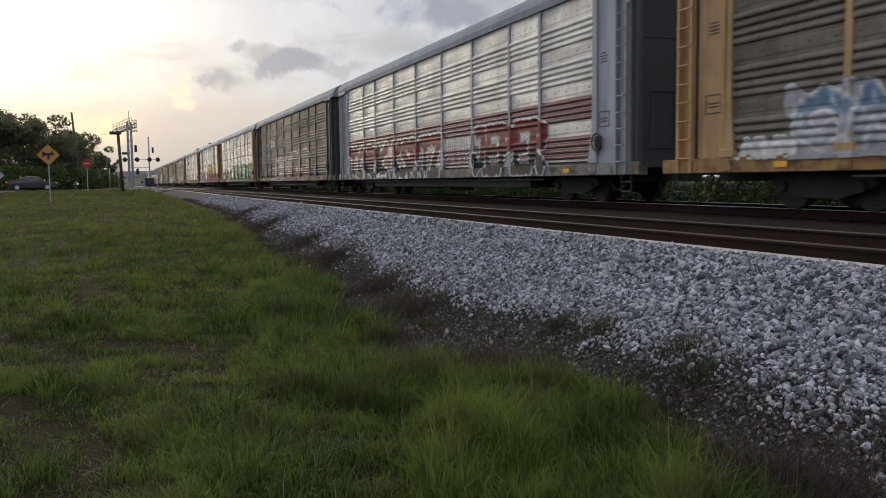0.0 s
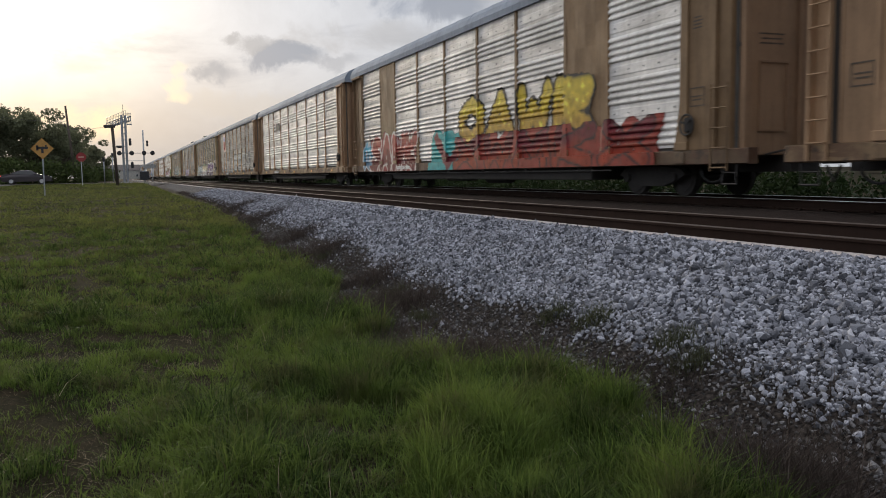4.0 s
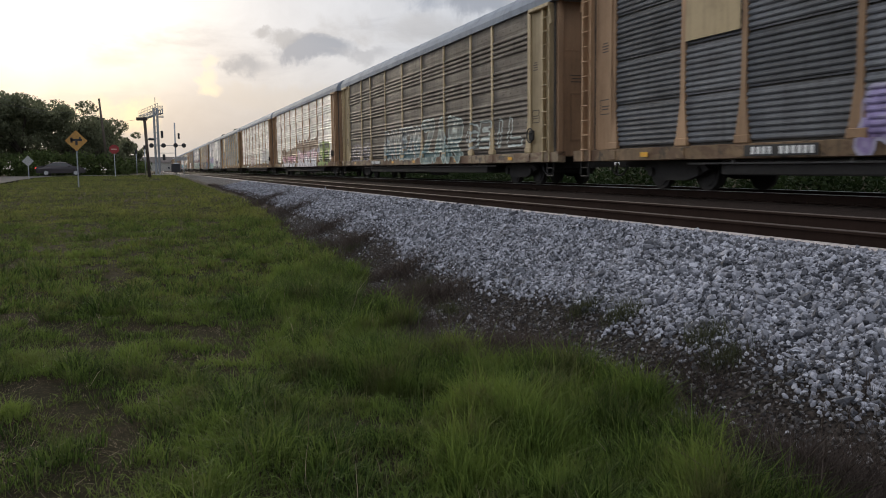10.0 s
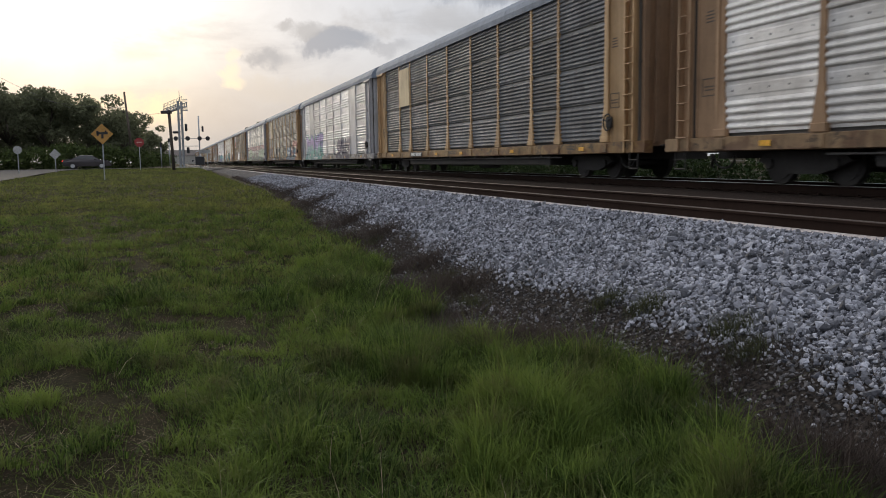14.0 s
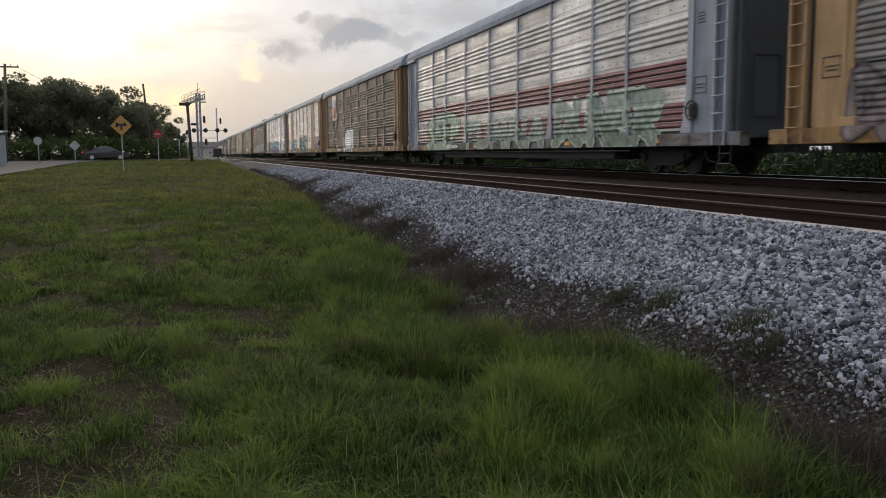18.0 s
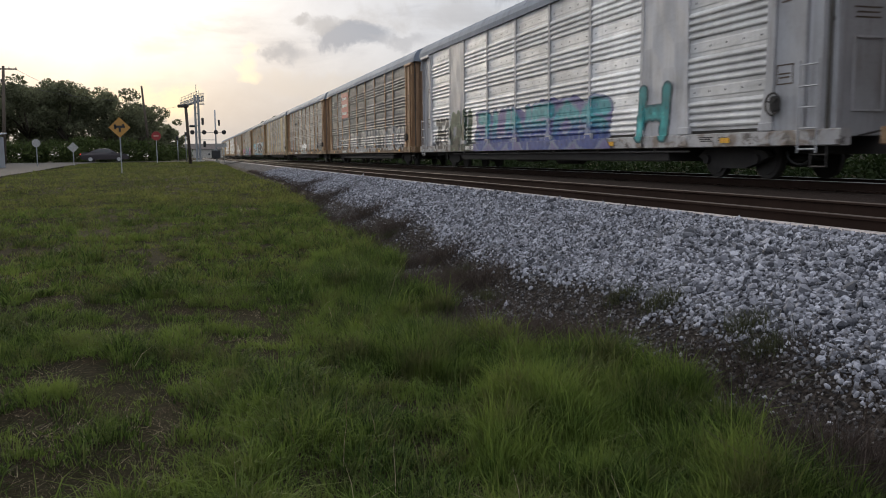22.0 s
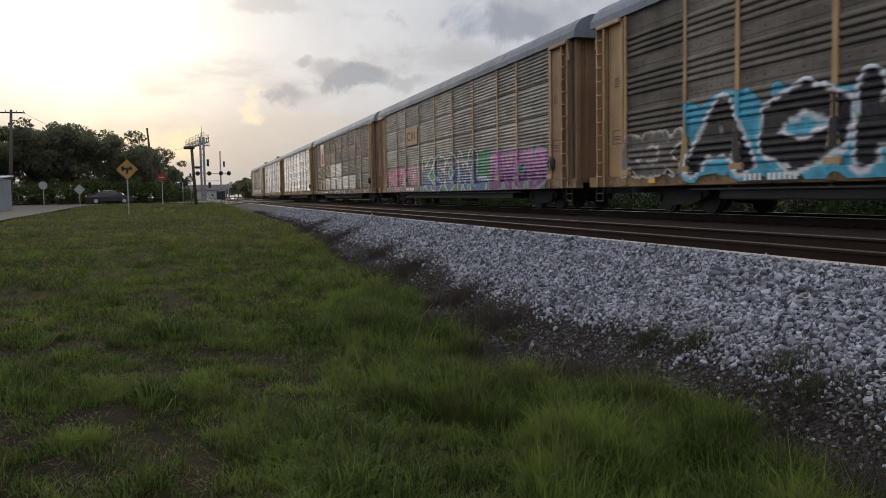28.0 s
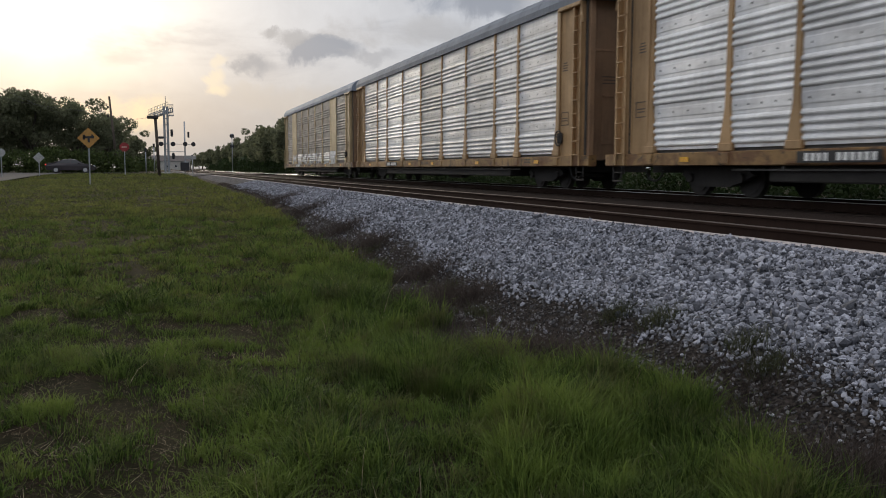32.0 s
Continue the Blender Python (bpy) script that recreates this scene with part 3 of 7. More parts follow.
def stones(name, label, count, x0, x1, y0, y1, size, mat, seed, keep=None, bias=1.0, shape=stone_shape):
    rng = np.random.default_rng(seed)
    xs = rng.uniform(x0, x1, count)
    ys = y0 + (y1 - y0) * rng.uniform(0, 1, count) ** bias
    zs = np.array([bed_height(x, y) if x > TOE else ground_at(x, y) for x, y in zip(xs, ys)])
    if keep is not None:
        ok = np.array([keep(x, y, rng.uniform()) for x, y in zip(xs, ys)])
        xs, ys, zs = xs[ok], ys[ok], zs[ok]
    v, tri = shape(rng, len(xs))
    r = size * rng.lognormal(0, 0.28, len(xs))
    v = turned(v, rng) * r[:, None, None] + np.stack([xs, ys, zs + r * 0.15], -1)[:, None]
    tris = (tri[None] + v.shape[1] * np.arange(len(xs))[:, None, None]).reshape(-1, 3)
    return thing(name, label, "stones", kind="stuff", data=flat_mesh(name, v.reshape(-1, 3), tris, mat))


# ---------------------------------------------------------------- rails and ties
RUST = worn("rail_rust", (0.036, 0.0225, 0.0175), (0.020, 0.0135, 0.011), 0.9, 0.0, 0.6, 30.0, gloss=0.05)
RAILHEAD = worn("rail_head", (0.86, 0.85, 0.84), (0.62, 0.60, 0.57), 0.36, 0.85, 0.3, 30.0)
RAILHEAD_DULL = worn("rail_head_dull", (0.10, 0.078, 0.067), (0.05, 0.039, 0.033), 0.6, 0.15, 0.4, 30.0, gloss=0.1)

TIE = worn("creosoted_tie", (0.045, 0.034, 0.028), (0.02, 0.016, 0.014), 0.85, 0.0, 0.6, 25.0, gloss=0.05)


def rail_mesh(name, head, y0, y1):
    s = Shape()
    foot = [(-0.076, 0.0), (0.076, 0.0), (0.076, 0.012), (0.02, 0.03), (-0.02, 0.03), (-0.076, 0.012)]
    web = [(-0.012, 0.028), (0.012, 0.028), (0.012, 0.14), (0.036, 0.148), (0.036, 0.170), (-0.036, 0.170), (-0.036, 0.148), (-0.012, 0.14)]
    top = [(-0.034, 0.171), (0.034, 0.171), (0.030, 0.178), (0.018, 0.18), (-0.018, 0.18), (-0.030, 0.178)]
    s.sweep(foot, y0, y1, 2).sweep(web, y0, y1, 0).sweep(top, y0, y1, 1)
    return s.mesh(name, [RUST, head, RUST])


def build_track(centre, head, label):
    track = thing("railway_track", label, "railway track", group="railway tracks", kind="structure",
                  at=pose(centre, 0, RAIL_TOP - RAIL_H))
    data = rail_mesh("rail", head, -60, 900)
    for x in (-0.7525, 0.7525):
        part("rail", data, track, at=pose(x, 0, 0))
    tie = Shape().box(-1.3, 1.3, -0.115, 0.115, -0.17, 0.002, 0, 0.015)
    for x in (-0.7525, 0.7525):
        tie.box(x - 0.17, x + 0.17, -0.09, 0.09, 0.008, 0.02, 1)
        for dx in (-0.11, 0.11):
            for dy in (-0.05, 0.05):
                tie.box(x + dx - 0.018, x + dx + 0.018, dy - 0.018, dy + 0.018, 0.02, 0.036, 1)
    data = tie.mesh("tie", [TIE, RUST])
    rng = random.Random(int(centre * 10))
    for i in range(130):
        part("tie", data, track, at=pose(rng.uniform(-0.03, 0.03), -2 + i * 0.53, rng.uniform(-0.012, -0.004), 0, 0, rng.uniform(-1.2, 1.2)))


build_track(NEAR_TRACK, RAILHEAD_DULL, "empty railway track of rusty brown rails on dark wooden ties")
build_track(TRAIN_TRACK, RAILHEAD, "railway track with worn shiny rail heads under the freight train")

# ---------------------------------------------------------------- the freight train
POSTS = [11.85, 9.05, 7.1, 4.3, 1.45, -1.4, -4.2, -7.05, -9.0, -11.85]
SIDE, SILL_LO, SILL_HI, EAVE = 1.55, 0.68, 0.98, 5.25
CACHE = {}


def cached(key, make):
    if key not in CACHE:
        CACHE[key] = make()
    return CACHE[key]


def rib_profile():
    """Heights and outward depths of a pressed sheet: four ribs, then a plain bolted band, four times over."""
    p, z = [(SILL_HI + 0.075, 0.0)], 1.12
    for g in range(4):
        for r in range(4):
            a = z + r * 0.155
            p += [(a, 0.0), (a + 0.010, 0.022), (a + 0.030, 0.042), (a + 0.058, 0.047), (a + 0.090, 0.036), (a + 0.118, 0.014), (a + 0.132, 0.0)]
        z += 0.62
        p += [(z + 0.05, 0.0), (z + 0.08, 0.008), (z + 0.27, 0.008), (z + 0.30, 0.0)]
        z += 0.37
    return p + [(EAVE, 0.0)]


def fine_profile(tier):
    """One of four lapped sheets of fine corrugation with an open slot above it."""
    a = SILL_HI + tier * 1.0675
    p = [(a + (0.02 if tier else 0.06), 0.0)]
    for r in range(8):
        b = a + 0.065 + r * 0.119
        p += [(b, 0.0), (b + 0.008, 0.022), (b + 0.035, 0.034), (b + 0.070, 0.026), (b + 0.10, 0.0)]
    return p + [(a + 1.048, 0.0)]


RIBS = rib_profile()
FINES = [fine_profile(i) for i in range(4)]
FINE_ALL = [q for p in FINES for q in p]


def sheet_mesh(profile, width, mat, bolts):
    s = Shape()
    front = [(-SIDE - d, z) for z, d in profile]
    back = [(-SIDE + 0.012, z) for z, _ in reversed(profile)]
    n = len(front)
    vs = [(x, y, z) for y in (-width / 2, width / 2) for x, z in front + back]
    m = 2 * n
    fs = [(i + 1, i, m + i, m + i + 1) for i in range(n - 1)]
    fs += [(n, m - 1, 2 * m - 1, m + n)]
    s.add(vs, fs)
    if bolts:
        for g in range(4):
            z = 1.12 + g * 0.99 + 0.62 + 0.175
            for i in range(5):
                y = -width / 2 + width * (i + 0.5) / 5
                x = -SIDE - 0.008
                s.add([(x, y - 0.02, z - 0.02), (x, y + 0.02, z - 0.02), (x, y + 0.02, z + 0.02), (x, y - 0.02, z + 0.02), (x - 0.016, y, z)],
                      [(1, 0, 4), (2, 1, 4), (3, 2, 4), (0, 3, 4)], 1)
    return s.mesh("side_panel", [mat, IRON])


def blank_mesh(width, mat):
    """A plain flat plate, slightly dished by wear."""
    s = Shape()
    zs = np.linspace(SILL_HI, EAVE, 9)
    vs, fs = [], []
    for i, y in enumerate(np.linspace(-width / 2, width / 2, 5)):
        for j, z in enumerate(zs):
            vs.append((-SIDE - 0.045 - 0.012 * math.sin(i * 2.1 + j * 1.7), y, z))
    for i in range(4):
        for j in range(8):
            fs.append((i * 9 + j, i * 9 + j + 1, i * 9 + j + 10, i * 9 + j + 9))
    s.add(vs, fs)
    s.box(-SIDE - 0.03, -SIDE + 0.01, -width / 2, width / 2, SILL_HI, EAVE)
    return s.mesh("blank_panel", mat)


def post_mesh(mat, flare=0.20):
    """A side post with a spreading gusset at its foot."""
    s = Shape()
    xo, xi = -SIDE - 0.055, -SIDE + 0.01
    out = [(-flare, SILL_HI), (flare, SILL_HI), (0.075, SILL_HI + 0.95), (0.06, EAVE), (-0.06, EAVE), (-0.075, SILL_HI + 0.95)]
    n = len(out)
    vs = [(xo - (0.03 if z < SILL_HI + 0.01 else 0), y, z) for y, z in out] + [(xi, y, z) for y, z in out]
    fs = [tuple(range(n))] + [(i, i + n, (i + 1) % n + n, (i + 1) % n) for i in range(n)]
    s.add(vs, fs)
    s.box(xo - 0.045, xi, -flare - 0.01, flare + 0.01, SILL_HI + 0.006, SILL_HI + 0.17, 0, 0.012)
    return s.mesh("post", mat)


def roof_mesh():
    half = [(-1.64, 5.23), (-1.64, 5.42), (-1.54, 5.62), (-1.36, 5.80), (-1.05, 5.93), (-0.55, 6.01), (0.0, 6.04)]
    sec = half + [(-x, z) for x, z in reversed(half[:-1])]
    s = Shape().sweep(sec, -13.75, 13.75, close=True)
    lift = [(x * 1.002, z + 0.007) for x, z in sec[1:-1]]
    for i in range(20):
        y = -13.3 + i * 1.4
        s.sweep(lift + [(1.0, 5.4), (-1.0, 5.4)], y - 0.03, y + 0.03)
    return s.mesh("roof", ROOF)


def end_door_mesh(mat):
    """The closed door across one end of a car."""
    return Shape().box(-1.45, 1.45, -0.05, 0.05, 0.85, 5.55, 0, 0.02).mesh("end_door", mat)


def door_fittings(style, mat):
    """What stands proud of the end door: ribs on some cars, seams, a hatch and stencils on others."""
    jamb = Shape().box(-0.08, 0.08, 0.045, 0.16, 0.82, 5.5, 0, 0.015).mesh("door_jamb", mat)
    jambs = [("door_jamb", jamb, -1.38), ("door_jamb", jamb, 1.38)]
    if style == "fine":
        data = Shape().box(-0.06, 0.06, 0.045, 0.11, 0.95, 5.45, 0, 0.01).mesh("door_rib", mat)
        return jambs + [("door_rib", data, x) for x in (-1.05, -0.63, -0.21, 0.21, 0.63, 1.05)]
    out = jambs + [("door_seam", Shape().box(-1.3, 1.3, 0.05, 0.066, 3.86, 3.92).mesh("door_seam", mat), 0.0)]
    for x in (-0.98, 0.3):
        f = Shape()
        for a, b, c, d in ((0.0, 0.72, 2.62, 2.66), (0.0, 0.72, 1.30, 1.34), (0.0, 0.04, 1.34, 2.62), (0.68, 0.72, 1.34, 2.62)):
            f.box(a, b, 0.05, 0.075, c, d)
        out.append(("hatch_frame", f.mesh("hatch_frame", mat), x))
    marks = Shape()
    for z, w in ((3.15, 0.62), (3.06, 0.5), (2.97, 0.58)):
        marks.box(-w / 2, w / 2, 0.05, 0.055, z, z + 0.03)
    return out + [("stencil_note", marks.mesh("stencil_note", FADED), 0.72), ("hinge_bar", Shape().bar((0, 0.09, 1.0), (0, 0.09, 5.3), 0.03, 6).mesh("hinge_bar", mat), 0.02)]


def ladder_mesh(mat):
    """Two flanged stiles and bent rungs that stand off the corner."""
    s = Shape()
    for y in (-0.205, 0.205):
        s.box(-0.05, 0.03, y - 0.018, y + 0.018, 0.70, 5.1, 0, 0.004)
        s.box(-0.055, -0.045, y - 0.034, y + 0.034, 0.70, 5.1)
    for i in range(11):
        z = 1.0 + i * 0.38
        s.bar((-0.06, -0.22, z + 0.012), (-0.085, -0.16, z), 0.015, 5).bar((-0.085, -0.16, z), (-0.085, 0.16, z), 0.016, 5).bar((-0.085, 0.16, z), (-0.06, 0.22, z + 0.012), 0.015, 5)
    return s.mesh("ladder", mat)


def short_ladder_mesh(mat):
    s = Shape()
    for y in (-0.24, 0.24):
        s.bar((-0.06, y, 0.55), (-0.06, y, 2.25), 0.02, 6)
    for i in range(5):
        s.bar((-0.06, -0.24, 0.62 + i * 0.385), (-0.06, 0.24, 0.62 + i * 0.385), 0.018, 5)
    return s.mesh("ladder", mat)


def corner_meshes(mat, far):
    """Flat end panel, recess, ladder backing, posts and eave bracket of one corner; the far corner has the wider
    recess, coloured dark for shade.
    """
    end = 0.02 if far else 0.14
    panel = Shape().box(-SIDE - 0.03, -SIDE + 0.06, -0.85, end, 0.98, 5.2, 0, 0.01)
    panel.box(-SIDE - 0.05, -SIDE - 0.03, end - 0.06, end, 1.0, 5.15, 0, 0.006)
    note = Shape()
    for z, w in ((3.62, 0.22), (3.55, 0.3), (3.48, 0.26), (3.41, 0.3), (2.05, 0.34), (1.98, 0.30)):
        note.box(-SIDE - 0.036, -SIDE - 0.031, -0.42 - w / 2, -0.42 + w / 2, z, z + 0.03)
    frame_ = Shape()
    for a, b, c, d in ((-0.64, -0.18, 2.22, 2.245), (-0.64, -0.18, 1.86, 1.885), (-0.64, -0.615, 1.885, 2.22), (-0.205, -0.18, 1.885, 2.22)):
        frame_.box(-SIDE - 0.037, -SIDE - 0.031, a, b, c, d)
    back = Shape().box(-SIDE + 0.02, -SIDE + 0.06, 0.22, 0.60, 0.85, 5.2, 0, 0.005).box(-SIDE - 0.07, -SIDE + 0.05, 0.575, 0.605, 0.85, 5.2, 0, 0.006)
    return [("corner_panel", panel.mesh("corner_panel", mat)), ("ladder_backing", back.mesh("ladder_backing", mat)),
            ("recess", Shape().box(-SIDE + 0.03, -SIDE + 0.09, end - 0.02, 0.30, 0.98, 5.2).mesh("recess", RECESS_SHADE if far else mat)),
            ("door_post", Shape().box(-SIDE - 0.08, -SIDE - 0.032, -0.78, -0.68, 1.0, 5.1, 0, 0.01).mesh("door_post", mat)),
            ("stencil_note", note.mesh("stencil_note", FADED)), ("stencil_frame", frame_.mesh("stencil_frame", FADED)),
            ("eave_bracket", Shape().box(-SIDE - 0.16, -SIDE + 0.05, -0.7, 0.62, 5.10, 5.21, 0, 0.02).bar((-SIDE - 0.10, 0.58, 5.14), (-SIDE - 0.10, 0.72, 4.6), 0.035, 6).mesh("eave_bracket", mat))]


def stirrup_mesh():
    s = Shape()
    for y in (-0.2, 0.2):
        s.bar((-1.60, y, 0.74), (-1.60, y, 0.30), 0.016, 5)
    return s.bar((-1.60, -0.2, 0.30), (-1.60, 0.2, 0.30), 0.02, 5).bar((-1.60, -0.2, 0.52), (-1.60, 0.2, 0.52), 0.014, 5).mesh("stirrup_step", IRON)


def hose_mesh():
    """Brake hose hanging in a loop under the end of the car."""
    loop = [(-1.15, 0.36 * math.cos(math.pi * i / 8), 0.58 - 0.26 * math.sin(math.pi * i / 8)) for i in range(9)]
    return Shape().tube(loop, 0.026).mesh("brake_hose", HOSE)


def pipe_mesh():
    s = Shape().bar((-1.46, -9.0, 0.60), (-1.46, 9.0, 0.60), 0.022, 6)
    for y in (-7.5, -4.5, -1.5, 1.5, 4.5, 7.5):
        s.box(-1.49, -1.43, y - 0.02, y + 0.02, 0.58, 0.70)
    return s.mesh("brake_pipe", PIPE)


def sill_mesh(mat):
    s = Shape().sweep([(-1.64, 0.70), (-1.64, 0.97), (-1.60, 0.985), (-1.40, 0.985), (-1.40, 0.70), (-1.44, 0.68), (-1.60, 0.68)], -13.85, 13.85)
    for y in POSTS:
        s.box(-1.66, -1.62, y - 0.16, y + 0.16, 0.72, 0.95, 0, 0.008)
    return s.mesh("side_sill", mat)


def far_mesh(sheet, frame_mat):
    """The side turned away, with its own ribs and posts."""
    s = Shape()
    s.sweep([(SIDE + d, z) for z, d in RIBS] + [(SIDE - 0.02, z) for z, _ in reversed(RIBS)], -11.85, 11.85)
    for y in POSTS:
        s.box(SIDE, SIDE + 0.1, y - 0.08, y + 0.08, SILL_HI, EAVE, 1)
    s.box(1.40, 1.64, -13.85, 13.85, 0.68, SILL_HI, 1)
    for y in (-12.75, 12.75):
        s.box(SIDE - 0.06, SIDE + 0.03, y - 0.9, y + 0.9, SILL_HI, EAVE, 1)
    return s.mesh("far_side", [sheet, frame_mat])


def inside_mesh():
    s = Shape().box(-1.50, 1.50, -13.4, 13.4, 0.86, 0.98).box(-1.50, -1.47, -13.4, 13.4, 0.98, 5.24).box(1.47, 1.50, -13.4, 13.4, 0.98, 5.24)
    s.box(-1.47, 1.47, -13.4, 13.4, 2.9, 2.98)
    return s.mesh("inner_deck", INSIDE)


def under_mesh():
    s = Shape().box(-0.35, 0.35, -13.6, 13.6, 0.52, 0.86).box(-1.38, 1.38, -8.0, 8.0, 0.36, 0.68, 0, 0.03)
    for y in (-6.5, -3.2, 0.0, 3.2, 6.5):
        s.box(-1.42, 1.42, y - 0.1, y + 0.1, 0.56, 0.86)
    s.box(-1.1, -0.5, 1.0, 2.6, 0.30, 0.6, 0, 0.05).bar((-0.9, -2.4, 0.42), (-0.9, -0.8, 0.42), 0.19, 10)
    return s.mesh("underframe", UNDER)


def truck_frame_mesh():
    s = Shape()
    for sx in (-1, 1):
        a = [(-1.25, 0.48), (-1.05, 0.62), (-0.35, 0.66), (0.35, 0.66), (1.05, 0.62), (1.25, 0.48), (0.95, 0.36), (0.45, 0.22), (-0.45, 0.22), (-0.95, 0.36)]
        n = len(a)
        x0, x1 = sx * 0.93, sx * 1.07
        s.add([(x0, y, z) for y, z in a] + [(x1, y, z) for y, z in a],
              [tuple(range(n)), tuple(range(2 * n - 1, n - 1, -1))] + [(i, (i + 1) % n, (i + 1) % n + n, i + n) for i in range(n)])
        for y in (-0.14, 0.0, 0.14):
            s.bar((sx * 1.0, y, 0.26), (sx * 1.0, y, 0.62), 0.055, 8)
        for y in (-0.88, 0.88):
            s.disc((sx * 1.1, y, 0.42), (1, 0, 0), 0.11, 0.08, 10)
    s.box(-1.0, 1.0, -0.2, 0.2, 0.38, 0.6, 0, 0.03)
    return s.mesh("truck_frame", IRON)


def wheelset_mesh():
    s = Shape().bar((-1.0, 0, 0.42), (1.0, 0, 0.42), 0.08, 10)
    for x in (-0.755, 0.755):
        s.disc((x, 0, 0.42), (1, 0, 0), 0.42, 0.13, 28, 1)
        s.disc((x * 0.93, 0, 0.42), (1, 0, 0), 0.445, 0.03, 28, 1)
        s.disc((x * 1.05, 0, 0.42), (1, 0, 0), 0.33, 0.10, 24, 0)
    return s.mesh("wheelset", [IRON, TREAD])


def coupler_mesh():
    s = Shape().box(-0.09, 0.09, -0.55, 0.15, 0.72, 0.90, 0, 0.03).box(-0.19, 0.14, 0.1, 0.42, 0.66, 0.96, 0, 0.06)
    s.bar((-0.25, 0.0, 0.62), (-0.05, 0.35, 0.32), 0.03).bar((0.3, -0.2, 1.0), (1.1, -0.2, 0.85), 0.02)
    return s.mesh("coupler", IRON)


def plate_mesh(w=1.9):
    s = Shape().box(-1.672, -1.662, -w / 2, w / 2, 0.73, 0.94)
    y = w / 2 - 0.10
    for i in range(11):
        y -= 0.15
        if i != 4:
            s.box(-1.678, -1.672, y - 0.05, y + 0.05, 0.765, 0.905, 1)
    return s.mesh("stencil_plate", [PLATE, STENCIL])


def note_mesh():
    s = Shape()
    for i, (y, z, w) in enumerate([(0.0, 0.90, 0.5), (0.04, 0.86, 0.4), (-0.02, 0.82, 0.45), (-0.6, 0.88, 0.3), (-0.62, 0.83, 0.36)]):
        s.box(-1.646, -1.642, y - w / 2, y + w / 2, z - 0.012, z + 0.012)
    return s.mesh("stencil_note", PLATE)


def brake_wheel_mesh():
    s = Shape()
    for i in range(20):
        a, b = 2 * math.pi * i / 20, 2 * math.pi * (i + 1) / 20
        s.bar((0, 0.21 * math.cos(a), 0.21 * math.sin(a)), (0, 0.21 * math.cos(b), 0.21 * math.sin(b)), 0.022, 5)
    for i in range(3):
        a = 2 * math.pi * i / 3 + 0.4
        s.bar((0, 0, 0), (0, 0.21 * math.cos(a), 0.21 * math.sin(a)), 0.018, 5)
    return s.box(0.0, 0.12, -0.11, 0.11, -0.15, 0.15, 0, 0.03).mesh("brake_wheel", IRON)


# letter-like strokes for the spray paint, each in a unit square
STROKES = {
    "A": "0,0 .5,1 1,0;.2,.35 .8,.35", "B": "0,0 0,1 .8,.8 0,.5 1,.25 0,0", "C": "1,.85 .5,1 0,.5 .5,0 1,.15", "D": "0,0 0,1 .9,.7 .9,.3 0,0",
    "E": "1,1 0,1 0,0 1,0;0,.5 .8,.5", "F": "1,1 0,1 0,0;0,.5 .8,.5", "G": "1,.85 .4,1 0,.5 .4,0 1,.1 1,.5 .6,.5", "H": "0,0 0,1;1,0 1,1;0,.5 1,.5",
    "I": ".5,0 .5,1", "J": "0,.3 .4,0 .8,.3 .8,1 .1,1", "K": "0,0 0,1;1,1 0,.45 1,0", "L": "0,1 0,0 1,0", "M": "0,0 .1,1 .5,.4 .9,1 1,0",
    "N": "0,0 0,1 1,0 1,1", "O": ".5,0 0,.3 0,.7 .5,1 1,.7 1,.3 .5,0", "P": "0,0 0,1 1,.85 1,.6 0,.5", "R": "0,0 0,1 1,.85 .9,.6 0,.5 1,0",
    "S": "1,.9 .4,1 0,.75 1,.35 .6,0 0,.1", "T": "0,1 1,1;.5,1 .5,0", "U": "0,1 0,.2 .5,0 1,.2 1,1", "V": "0,1 .5,0 1,1", "W": "0,1 .2,0 .5,.6 .8,0 1,1",
    "X": "0,0 1,1;0,1 1,0", "Z": "0,1 1,1 0,0 1,0"}


def strokes_of(word, y_far, y_near, z0, z1, slant):
    """Segments of a word that runs from the far end of the car to the near one."""
    step = (y_far - y_near) / len(word)
    segs = []
    for i, ch in enumerate(word):
        for line in STROKES[ch].split(";"):
            pts = [tuple(float(c) for c in p.split(",")) for p in line.split()]
            pts = [(y_far - step * (i + 0.14 + 0.72 * u) - slant * (v - 0.5), z0 + (z1 - z0) * (0.12 + 0.76 * v)) for u, v in pts]
            segs += list(zip(pts, pts[1:]))
    return segs


def side_depth(y, z, style, blanks):
    """How far the near side stands out at a place."""
    if z < SILL_HI:
        return 1.668
    for p in POSTS:
        if abs(y - p) < 0.085 + max(0.0, (1.93 - z)) * 0.13:
            return SIDE + 0.06 + max(0.0, (1.93 - z)) * 0.034
    for b in blanks:
        if POSTS[b + 1] < y < POSTS[b]:
            return SIDE + 0.06
    prof = RIBS if style == "rib" else FINE_ALL
    return SIDE + float(np.interp(z, [q[0] for q in prof], [q[1] for q in prof]))


